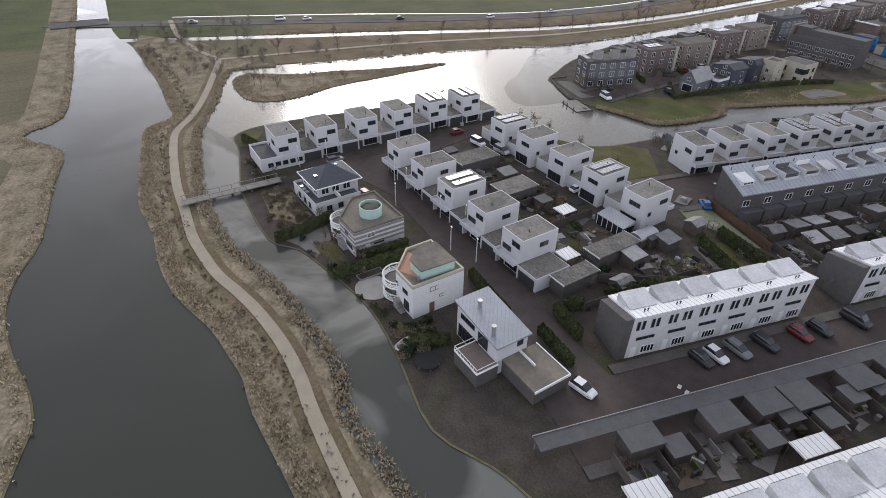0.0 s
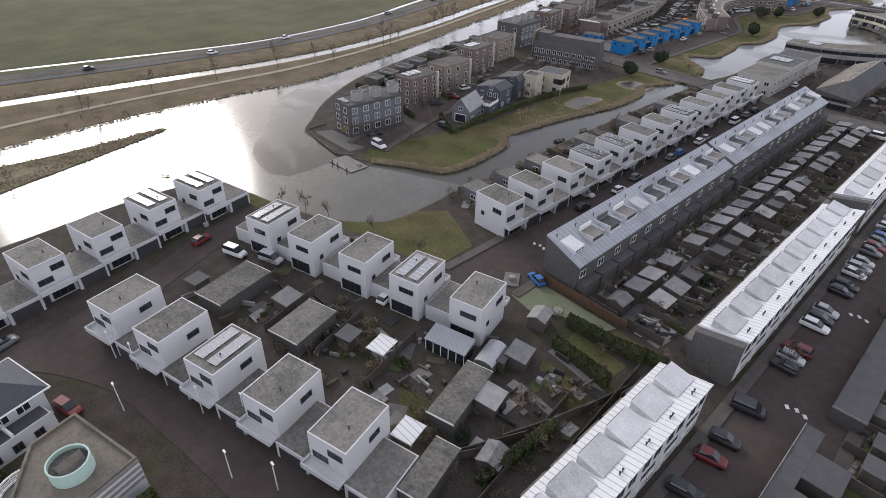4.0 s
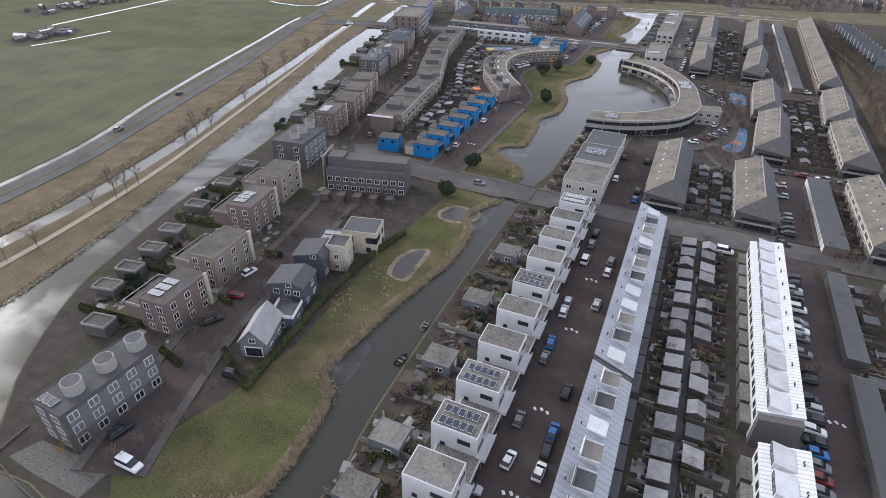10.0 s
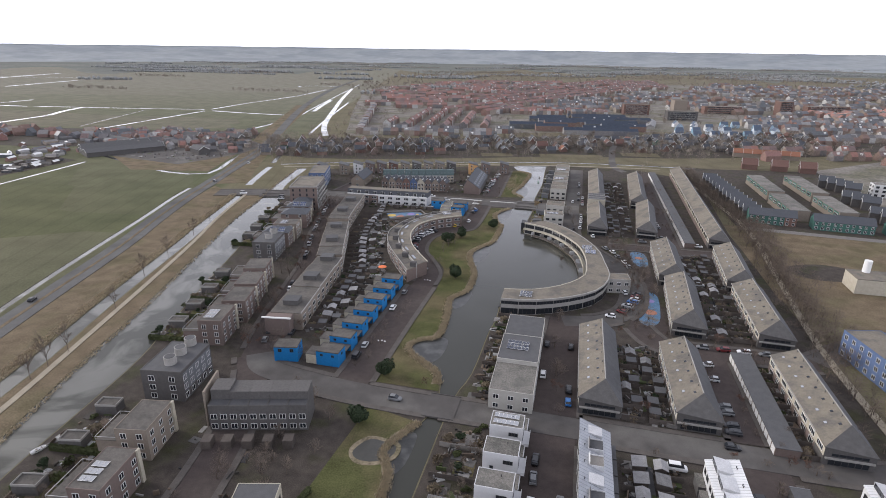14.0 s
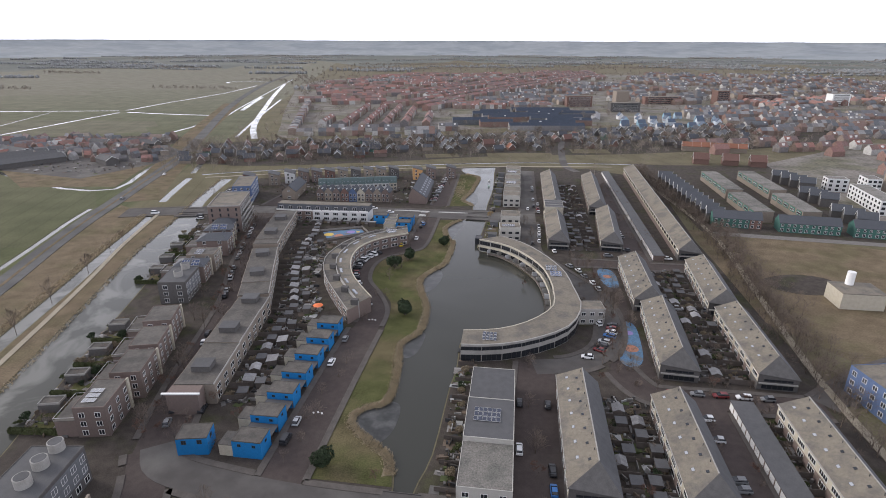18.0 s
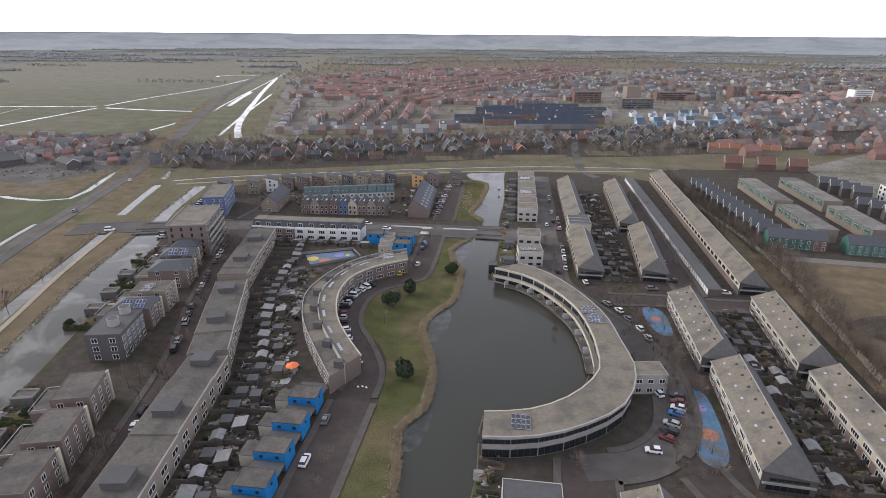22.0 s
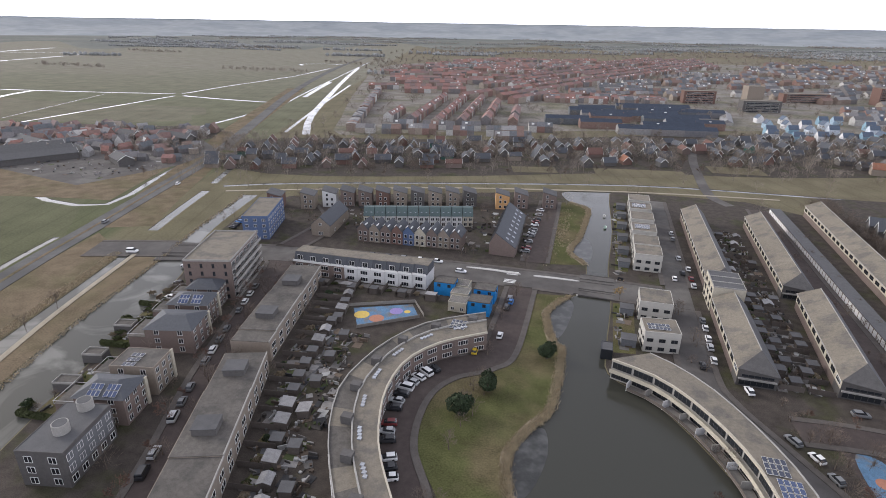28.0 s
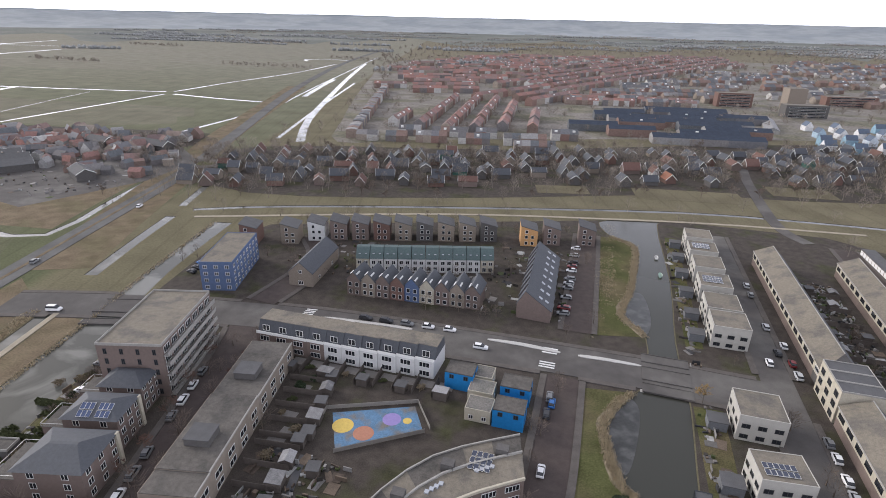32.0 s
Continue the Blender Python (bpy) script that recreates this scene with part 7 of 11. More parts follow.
def fence(x0, y0, x1, y1, mat=None, h=1.8):
    """A boarded fence with posts from point to point."""
    L = round(math.dist((x0, y0), (x1, y1)) * 2) / 2
    mat = mat or WOODDK
    if (L, h, mat.name) not in FENCE_MESH:
        bm = boxes((0, L, -0.03, 0.03, 0.08, h - 0.06))
        n = max(1, round(L / 1.8))
        for i in range(n + 1):
            boxes((L * i / n - 0.05, L * i / n + 0.05, -0.055, 0.055, 0, h), bm=bm)
        boxes((0, L, -0.05, 0.05, h - 0.06, h - 0.0), bm=bm)
        me = bpy.data.meshes.new("fence")
        bm.to_mesh(me)
        bm.free()
        me.materials.append(mat)
        FENCE_MESH[(L, h, mat.name)] = me
    f = place("fence", FENCE_MESH[(L, h, mat.name)], None, "", pose(x0, y0, 0.03, 0, 0, math.degrees(math.atan2(y1 - y0, x1 - x0))))
    return tagged(f, "weathered dark board fence between gardens", "fence", "garden fences")


rnd = random.Random(5)


def leafy(name, n, spread, size, mat, seed, flat=0.7, boxy=False):
    """Many small leaves in an uneven heap."""
    r = random.Random(seed)
    vs, fs = [], []
    blobs = [(r.uniform(-0.6, 0.6) * spread[0], r.uniform(-0.6, 0.6) * spread[1], r.uniform(0.3, 0.75) * spread[2], r.uniform(0.35, 0.6)) for _ in range(7)]
    for _ in range(n):
        if boxy:
            side = r.random()
            x, y, z = r.uniform(-1, 1) * spread[0], r.uniform(-1, 1) * spread[1], r.uniform(0.05, 1) * spread[2]
            if side < 0.5:
                z = spread[2] * r.uniform(0.88, 1.03)
            elif side < 0.75:
                y = math.copysign(spread[1] * r.uniform(0.9, 1.05), y)
            else:
                x = math.copysign(spread[0] * r.uniform(0.95, 1.02), x)
        else:
            bx, by, bz, br = blobs[r.randrange(7)]
            d = Vector((r.gauss(0, 1), r.gauss(0, 1), r.gauss(0, 1))).normalized() * r.uniform(0.6, 1.0)
            x, y, z = bx + d.x * br * spread[0], by + d.y * br * spread[1], max(0.02, bz + d.z * br * spread[2] * flat)
        c = Vector((x, y, z))
        a = Vector((r.gauss(0, 1), r.gauss(0, 1), r.gauss(0, 1))).normalized()
        b = a.orthogonal().normalized()
        s = size * r.uniform(0.6, 1.4)
        k = len(vs)
        vs += [c + a * s, c + b * s * 0.7, c - a * s, c - b * s * 0.7]
        fs.append((k, k + 1, k + 2, k + 3))
    me = bpy.data.meshes.new(name)
    me.from_pydata([tuple(q) for q in vs], [], fs)
    me.materials.append(mat)
    return me


SHRUBS = [leafy("shrub", 320, (1.2, 1.2, 1.5), 0.2, LEAF, 1), leafy("shrub", 280, (1.3, 1.1, 1.1), 0.2, LEAFB, 2), leafy("shrub", 300, (1.5, 1.4, 1.3), 0.17, LEAFBR, 3)]
shrubs_near, shrubs_far = [], []
SHRUB_LABEL = ("dark evergreen garden shrub", "green leafy garden shrub", "bare brown winter shrub")
HEDGE = leafy("hedge", 900, (2.0, 0.5, 1.6), 0.2, LEAFB, 6, boxy=True)
hb = bmesh.new()
hb.from_mesh(HEDGE)
boxes((-1.95, 1.95, -0.42, 0.42, 0, 1.5), bm=hb)
hb.to_mesh(HEDGE)
hb.free()


def shrub(x, y, kind=None, s=None):
    kind = rnd.choice((0, 1, 2, 2)) if kind is None else kind
    s = s or rnd.uniform(0.6, 1.3)
    if y > 215 or len(shrubs_near) > 170:
        shrubs_far.append((x, y, kind, s))
        return
    shrubs_near.append((x, y))
    o = place("shrub", SHRUBS[kind], None, "", pose(x, y, 0.03, 0, 0, rnd.uniform(0, 360)) @ Matrix.Scale(s, 4))
    tagged(o, SHRUB_LABEL[kind], "shrub", "garden shrubs")


def hedge(x0, y0, x1, y1, h=1.0):
    L = math.dist((x0, y0), (x1, y1))
    n = max(1, round(L / 3.9))
    a = math.degrees(math.atan2(y1 - y0, x1 - x0))
    hd = thing("hedge", x0, y0, a, "clipped green hedge along a garden", "hedge", "hedges")
    for i in range(n):
        m = pose((i + 0.5) * L / n, 0, 0) @ Matrix.Diagonal((L / n / 3.9, 1.0, h, 1))
        place("hedge_section", HEDGE, hd, "", m)


PATCH = {}


def patch(x, y, w, d, mat, name, label, rot=0, z=0.075):
    key = (round(w, 1), round(d, 1), mat.name)
    if key not in PATCH:
        bm = boxes((-key[0] / 2, key[0] / 2, -key[1] / 2, key[1] / 2, -0.05, 0))
        PATCH[key] = bpy.data.meshes.new(name)
        bm.to_mesh(PATCH[key])
        bm.free()
        PATCH[key].materials.append(mat)
    return tagged(place(name, PATCH[key], None, "", pose(x, y, z, 0, 0, rot)), label, "", "", "structure")


def garden(x0, x1, y0, y1, shed_at=None, kind=0, rot=0):
    """One back garden: paving by the house, a lawn or bed, a shed, a few shrubs."""
    w, d = x1 - x0, y1 - y0
    cx, cy = (x0 + x1) / 2, (y0 + y1) / 2
    if rnd.random() < 0.42:
        patch(cx + rnd.uniform(-0.15, 0.15) * w, cy, max(1.5, w * 0.45), d - 1.0, SLAB, "patio", "grey garden paving", 0, 0.075 + rnd.uniform(0, 0.008))
    elif rnd.random() < 0.3:
        patch(cx, cy, max(1.5, w * 0.5), d - 1.2, LAWN, "garden_lawn", "small garden lawn", 0, 0.085 + rnd.uniform(0, 0.008))
    if shed_at is not None:
        shed(shed_at, cy + rnd.uniform(-0.6, 0.6), 0 if shed_at < cx else 180, kind)
    for _ in range(rnd.choice((0, 1, 1, 2))):
        shrub(rnd.uniform(x0 + 0.8, x1 - 0.8), rnd.uniform(y0 + 0.8, y1 - 0.8))


# gardens between the grey and the white terraces, with a back alley
ribbon("back_alley", [(-66.7, 86), (-66.7, 150), (-66.7, 214)], 1.6, 0.07, ROOFDK, "narrow dark alley between the garden sheds", 2)
for i in range(23):
    y = 86.0 + i * UNIT + (0.6 if i > 10 else 0)
    fence(-73.2, y, -67.6, y)
    fence(-65.8, y, -59.1, y)
    garden(-73.2, -67.6, y, y + UNIT, -69.2 if rnd.random() < 0.8 else None, rnd.choice((0, 0, 1)))
    garden(-65.8, -59.1, y, y + UNIT, -64.2 if rnd.random() < 0.75 else None, rnd.choice((0, 0, 1, 2)))
fence(-84.7, 85.4, -65.4, 84.8, WOODBR, 2.0)
# gardens of the other terraces
for x0, x1, y0, y1, st in ((-72.0, -65.8, 231.5, 275, TU), (-64.8, -58.8, 231.5, 275, TU), (-39.8, -33.0, 286.5, 376, TU), (-31.5, -24.2, 286.5, 376, TU), (-69.5, -63.5, 398, 530, TU), (-62.5, -56.2, 398, 530, TU), (-29.2, -25.4, 226, 270, TU), (-33.5, -27.8, 30, 210, UNIT)):
    n = int((y1 - y0) / st)
    for i in range(n):
        y = y0 + i * st
        if y > 450 and i % 2:
            continue
        fence(x0, y, x1, y)
        k = rnd.choice((2, 2, 2, 1)) if x0 < -34 or x0 > -32 else 2
        garden(x0, x1, y, y + st, (x0 + 1.7 if rnd.random() < 0.5 else x1 - 1.7) if rnd.random() < 0.75 and x1 - x0 > 4.5 else None, k)
# gardens between the long flat terrace and the blue houses
for i in range(27):
    f = i / 26
    y = 258 + f * 158
    x = np.interp(y, (255, 312, 364, 422), (-179.5, -188.3, -206.5, -219.5))
    d = np.interp(y, (255, 300, 310, 345, 380, 410), (11, 12, 16, 14, 18, 24))
    if y > 394:
        continue
    fence(x + 0.3, y, x + d * 0.55, y + 1.0)
    shed(x + d * 0.5, y + 2.8, 12, rnd.choice((0, 1, 2, 2)))
    if i % 2:
        shed(x + d * 0.85, y + 2.0, 192, rnd.choice((0, 2, 2)))
    garden(x + 0.5, x + d * 0.5, y + 0.3, y + 5.5)
    if y < 305:
        fence(x + d * 0.65, y + 2, -167.0, y + 2)
ribbon("back_alley", [(-172.5, 262), (-174, 285), (-181, 310), (-190, 332), (-195, 352), (-196, 372), (-200, 392)], 1.8, 0.075, ROOFDK, "narrow dark alley behind the crescent", 4)

# gardens round the ball court
for k in range(5):
    y = 394.5 + 5.4 * k
    x = np.interp(y, (364, 422), (-206.5, -219.5))
    fence(x + 0.4, y, x + 11.0, y + 1.2)
    shed(x + 11.5, y + 3.0, 12, (2, 0, 2, 1, 2)[k])
    garden(x + 1.0, x + 9.0, y + 0.4, y + 5.0)
for k in range(9):
    x = -222.5 + 5.4 * k
    y = 426.4 + 0.02 * k * k
    fence(x, y, x + 0.3, y - 7.5)
    if k % 2 == 0:
        shed(x + 2.6, y - 6.4, 90, (2, 2, 0)[k % 3])
    patch(x + 2.7, y - 1.8, 4.0, 3.0, SLAB, "patio", "grey garden paving", 0, 0.076)
    shrub(x + 2.0, y - 4.2)
for x0, y0, x1, y1 in ((-201.5, 394.5, -202.5, 407.8), (-202.5, 407.8, -181.5, 417.2), (-181.5, 417.2, -175.6, 408.6), (-194, 394.6, -176.5, 407.2)):
    fence(x0, y0, x1, y1, WOODGR, 1.2)

# canal gardens west of the white cubes
for i, y in enumerate((96, 107, 118, 129.5, 140.5, 151.5, 162.5, 173.5, 184.5, 195.5, 206.5)):
    fence(-117.8, y + 2.0, -106.4, y + 2.0, WOODGR if i % 3 else WOODDK, 1.5)
    patch(-111 + rnd.uniform(-2, 2), y + 6.5, 5, 4.5, LAWN if i % 2 else SLAB, "garden_lawn" if i % 2 else "garden_terrace", "small garden lawn by the canal" if i % 2 else "grey garden terrace by the canal")
    for _ in range(6):
        shrub(rnd.uniform(-117, -107), y + rnd.uniform(2.6, 12.0))
for y in range(232, 300, 9):
    fence(-114, y, -108.8, y, WOODDK, 1.4)
    shrub(-111.5 + rnd.uniform(-2, 2), y + 4)
    shrub(-111.5 + rnd.uniform(-2, 2), y + 6)
# western canal gardens
for i, (x, y, r, *_r) in enumerate(WEST):
    for _ in range(7):
        shrub(x - rnd.uniform(10, 24), y + rnd.uniform(-7, 8), rnd.choice((0, 1, 2)), rnd.uniform(0.8, 1.7))
    patch(x - 15, y - 3, 9, 9, LAWN, "garden_lawn", "small garden lawn by the canal", r)
    hedge(x - 22, y - 8, x - 5, y - 6.5)
for q in ([(-70.2, 74.3), (-60.9, 73.5), (-60.7, 78.0), (-70.7, 78.6)], [(-70.4, 69.9), (-61.5, 68.8), (-60.2, 64.2), (-68.6, 65.8)], [(-67.0, 81.0), (-59.0, 80.6), (-57.5, 83.8), (-66.2, 83.8)], [(-80.8, 49.5), (-74.8, 51.7), (-74.3, 48.2), (-76.6, 46.3)]):
    sheet("garden_lawn", q, 0.082, LAWN, "green back garden lawn")
for q in ((-72.5, 78.9, -59.5, 79.9), (-70.8, 73.0, -60.5, 72.2), (-60.9, 36.2, -54.0, 36.8), (-61.5, 38, -60.5, 41), (-62.0, 47, -61.0, 60)):
    hedge(*q, 1.5)
ribbon("garden_path", [(-70.8, 72.1), (-65, 71.4), (-59.2, 70.2)], 1.2, 0.088, SLAB, "narrow paved garden path", 2)
ribbon("garden_path", [(-69.5, 62.8), (-65, 62.4), (-60.5, 61.9)], 1.2, 0.088, SLAB, "narrow paved garden path", 2)
for q in ([(-113.6, 404), (-107, 405), (-106.5, 438), (-113.6, 438)], [(-112.5, 468), (-107.5, 468), (-107.5, 565), (-112.5, 565)]):
    sheet("garden_lawn", q, 0.08, LAWN, "green canal garden lawns")
# dark hedges along the meadow houses
for q in ((-143.8, 121, -145.2, 137), (-145.2, 137, -146.2, 153), (-146.2, 153, -145.6, 170), (-145.6, 170, -142.8, 186), (-150.5, 124.5, -144.2, 121.2), (-155.0, 127.5, -150.6, 124.6), (-166.5, 122, -160, 120.5), (-168.5, 141, -164.5, 140), (-171, 160.5, -166.5, 161.5)):
    hedge(*q, 0.95)
# hedges, lawns, patios and shrubs round the villas
for a in ((-95.4, -6.6, -97, -0.6), (-97, -0.6, -101, 5.2), (-84.6, 7.6, -86.6, 17.5), (-80.6, 2.4, -81.8, 9), (-81.8, 9, -83.4, 17.0), (-60.5, 11, -59.0, 17), (-57.2, 31.6, -49.2, 32.8), (-74, 26, -62, 28), (-146, -11.5, -140, -8)):
    hedge(*a, 1.3)
for q, lab, mt in (([(-91.4, 0.2), (-84.1, 3.4), (-85.2, 5.7), (-92.4, 4.4), (-93.2, 2.0)], "small green lawn by the quay", LAWN), ([(-150, -13), (-143, -12.4), (-142.6, -9.5), (-151.5, -6.2), (-154, -10)], "small green lawn in a canal garden", LAWN),
                   ([(-67, 9.5), (-58, 12), (-59.5, 16.5), (-64, 14.5)], "patchy garden lawn", LAWN), ([(-116, -8.6), (-104, -6.8), (-100.5, -1.5), (-103.5, 1.2), (-115, -2)], "bed of brown winter shrubs", REED),
                   ([(-96.5, -5.8), (-93.0, -2.6), (-88, 0.2), (-93.5, 3.8), (-98.2, 3.6)], "grey garden paving", SLAB)):
    sheet("garden_bed", q, 0.062 if mt is SLAB else (0.068 if mt is REED else 0.08), mt, lab)
pt = tagged(new("round_patio"), "round paved patio beside the white villa", "patio", "", "structure")
pt.matrix_basis = pose(-76.0, 8.6, 0.06)
bm = bmesh.new()
tube(bm, (0, 0, 0), (0, 0, 0.08), 3.3, 3.3, 36)
part("paving", bm, CONCRETE, pt)
bed = thing("raised_bed", -79.9, 8.8, 16, "raised garden bed with a pale timber edge", "raised bed")
part("edge", boxes((-0.9, 0.9, -2.4, -2.28, 0, 0.4), (-0.9, 0.9, 2.28, 2.4, 0, 0.4), (-0.9, -0.78, -2.28, 2.28, 0, 0.4), (0.78, 0.9, -2.28, 2.28, 0, 0.4)), WOODGR, bed)
part("soil", boxes((-0.78, 0.78, -2.28, 2.28, 0, 0.3)), SOIL, bed)
for _ in range(46):
    shrub(rnd.uniform(-116, -101), rnd.uniform(-8, 0.5), 2, rnd.uniform(0.35, 0.8))
for _ in range(30):
    shrub(rnd.uniform(-66, -58), rnd.uniform(9.5, 16), rnd.choice((0, 1, 2)), rnd.uniform(0.4, 0.9))
for x, y, s in ((-90, -0.8, 0.5), (-89, -0.2, 0.5), (-92.6, 0.8, 0.5), (-94.5, -1.5, 0.6), (-83.2, 2.6, 0.8), (-79, 4.5, 0.6), (-77.5, 13, 0.6), (-74, 5.8, 0.6), (-71, 7.6, 0.7), (-69, 8.6, 0.8), (-133, -10.5, 0.8), (-130, -9.5, 0.7), (-126, -9, 0.9), (-120, -9, 0.7), (-122, -7, 0.6)):
    shrub(x, y, rnd.choice((0, 1, 2)), s)
tr = thing("trampoline", -56.2, 12.6, 0, "round black garden trampoline", "trampoline")
bm = bmesh.new()
tube(bm, (0, 0, 0.7), (0, 0, 0.75), 1.9, 1.9, 24)
part("mat", bm, RUBBER, tr)
for i in range(6):
    a = i * math.pi / 3
    bm = bmesh.new()
    tube(bm, (1.8 * math.cos(a), 1.8 * math.sin(a), 0), (1.8 * math.cos(a), 1.8 * math.sin(a), 0.7), 0.05, 0.05, 5)
    part("leg", bm, STEEL, tr)


def rowing_boat(x, y, rot, mat, z=0.05):
    b = thing("rowing_boat", x, y, rot, "small pale rowing boat lying by the water", "boat", "small boats", z)
    bm = bmesh.new()
    st = [(-1.9, 0.55, 0.05), (-1.0, 0.75, 0), (0.3, 0.78, 0), (1.3, 0.5, 0.05), (2.0, 0.05, 0.2)]
    L, K = [], []
    for px, hw, k in st:
        L.append((bm.verts.new((px, -hw, 0.6)), bm.verts.new((px, -hw * 0.6, k)), bm.verts.new((px, hw * 0.6, k)), bm.verts.new((px, hw, 0.6))))
    for p0, p1 in zip(L, L[1:]):
        for j in range(3):
            bm.faces.new((p0[j], p0[j + 1], p1[j + 1], p1[j]))
    bm.faces.new(L[0])
    part("hull", bm, mat, b)
    part("thwart", boxes((-0.6, -0.3, -0.7, 0.7, 0.4, 0.46)), WOODGR, b)
    part("thwart", boxes((0.5, 0.8, -0.66, 0.66, 0.4, 0.46)), WOODGR, b)


for q in ((-61, 10.5, 120, FRAMEW), (-116, 68, 30, SHEDROOF), (-101, 66.5, 5, FRAMEW), (-120.5, 141, 80, CARD), (-120.8, 153, 95, WOODGR), (-117, 520, 90, MINT), (-117.5, 538, 90, FRAMEW), (-214, 182, 70, FRAMEW), (-186.5, 122, 50, FRAMEW)):
    rowing_boat(*q, -0.3 if q[0] < -119 and q[1] > 100 and q[0] > -122 else 0.03)


# garages, canopies and carports
def slab_roof(name, x, y, rot, w, d, h, roof, wall, label, cat, posts=False, group=""):
    b = thing(name, x, y, rot, label, cat, group)
    if posts:
        for px in (-w / 2 + 0.15, w / 2 - 0.15):
            for py in (-d / 2 + 0.15, d / 2 - 0.15):
                part("post", boxes((px - 0.06, px + 0.06, py - 0.06, py + 0.06, 0, h)), WOODDK, b)
    else:
        part("wall", boxes((-w / 2 + 0.15, w / 2 - 0.15, -d / 2 + 0.15, d / 2 - 0.15, 0, h)), wall, b)
    part("roof", boxes((-w / 2, w / 2, -d / 2, d / 2, h, h + 0.16)), roof, b)
    part("roof_rim", boxes((-w / 2 - 0.06, w / 2 + 0.06, -d / 2 - 0.06, -d / 2 - 0.002, h - 0.05, h + 0.24), (-w / 2 - 0.06, w / 2 + 0.06, d / 2 + 0.002, d / 2 + 0.06, h - 0.05, h + 0.24)), FRAMEW if roof is not ROOFDK else STEEL, b)
    return b


slab_roof("garage", -72.6, 53.8, 15, 4.2, 11.0, 2.8, ROOFGR, BRICKDK, "long low garage with a gravel roof", "garage", group="garages")
slab_roof("garage", -66.6, 42.6, 15, 3.6, 8.5, 2.8, ROOFGR, BRICKDK, "low garage with a gravel roof", "garage", group="garages")
slab_roof("garage", -116.0, 42.0, 15, 6.2, 11.0, 2.8, ROOFGR, BRICKDK, "low garage block with a gravel roof", "garage", group="garages")
slab_roof("garage", -99.5, 45.5, 15, 6.0, 9.0, 2.8, ROOFGR, BRICKDK, "low garage block with a gravel roof", "garage", group="garages")
for x, y, w, d in ((-72.7, 44.4, 3.2, 3.4), (-87.3, 51.6, 3.2, 3.6), (-26.6, 54.3, 2.6, 5.4), (-27.4, 30.4, 2.8, 4.8)):
    slab_roof("canopy", x, y, 15 if x < -60 else 0, w, d, 2.5, WMETAL, None, "white corrugated canopy on posts over a garden", "canopy", True, "white canopies")
for x, y, k, r in ((-69.5, 56.6, 0, 15), (-72.3, 66.2, 0, 15), (-75.8, 75.4, 1, 15), (-63, 50, 1, 15), (-74.2, 63.6, 2, 15), (-107, 47, 0, 15), (-93, 49.5, 2, 15), (-122, 38, 2, 15)):
    shed(x, y, r, k)
ar = thing("arched_store", -75.2, 62.8, 15, "small store under an arched silver roof", "store")
prof = [(1.6 * math.cos(a), 1.9 + 0.9 * math.sin(a)) for a in [i * math.pi / 10 for i in range(11)]]
part("roof", prism(prof, -2.6, 2.6), STEEL, ar)
part("wall", boxes((-1.5, 1.5, -2.5, 2.5, 0, 1.9)), WOODDK, ar)
cs = thing("conservatory", -81.2, 60.0, 15, "white-framed glass conservatory beside a cube house", "conservatory")
part("glass_wall", boxes((-3.4, 3.4, -1.5, 1.5, 0, 2.3)), PANE, cs)
part("roof", prism([(-1.7, 2.3), (1.7, 2.3), (1.7, 3.1), (-1.7, 2.4)], -3.6, 3.6), ZINCX, cs).matrix_basis = pose(0, 0, 0, 0, 0, 90)
for i in range(6):
    part("frame_post", boxes((-3.4 + 1.36 * i - 0.06, -3.4 + 1.36 * i + 0.06, -1.58, -1.5, 0, 2.3)), FRAMEW, cs)
for i in range(7):
    hd = (40, 45, 50, 55.5, 61, 67, 73)[i]
    fence(-71 + 2.2 * i, hd - 2, -66 + 1.6 * i, hd + 6)
hedge(-66, 79.5, -56.5, 81.8, 1.3)
for _ in range(30):
    shrub(rnd.uniform(-104, -58), rnd.uniform(40, 55), None, rnd.uniform(0.6, 1.3))
for x0, y0, x1, y1 in ((-112, 38, -116, 50), (-104, 41, -107, 52), (-94, 44, -97, 55), (-84, 46, -87, 58), (-60, 41, -63, 66), (-56.5, 44, -59, 78)):
    fence(x0, y0, x1, y1)

# southern carport strip with flat roof fingers
cpz = thing("carport_strip", -36.6, 50, 0, "long flat dark carport roof with side wings", "carport")
part("roof", boxes((-1.4, 0.9, -29, 34, 2.5, 2.72)), ROOFDK, cpz)
part("kerb_rim", boxes((-1.5, -1.41, -29, 34, 2.4, 2.85)), CONCRETE, cpz)
for i, (y, L) in enumerate(((-27.5, 0), (-15.8, 3.4), (-3.6, 4.2), (4.0, 3.6), (9.5, 4.4), (20.0, 4.0), (27.5, 4.2))):
    if L:
        part("wing_roof", boxes((0.91, 0.9 + L, y - 2.6, y + 2.6, 2.5, 2.7)), ROOFDK, cpz)
        part("store_wall", boxes((1.0, 0.8 + L, y - 2.4, y + 2.4, 0, 2.5)), WOODDK, cpz)
for i in range(22):
    part("post", boxes((-1.35, -1.2, -28.6 + 2.97 * i, -28.45 + 2.97 * i, 0, 2.5)), STEEL, cpz)
slab_roof("carport", -34.5, 105, 0, 4.2, 30, 2.5, ROOFDK, BRICKDK, "long flat-roofed store row", "stores", group="store rows")
slab_roof("carport", -34.5, 150, 0, 4.2, 45, 2.5, ROOFDK, BRICKDK, "long flat-roofed store row", "stores", group="store rows")
slab_roof("carport", -34.5, 195, 0, 4.2, 34, 2.5, ROOFDK, BRICKDK, "long flat-roofed store row", "stores", group="store rows")

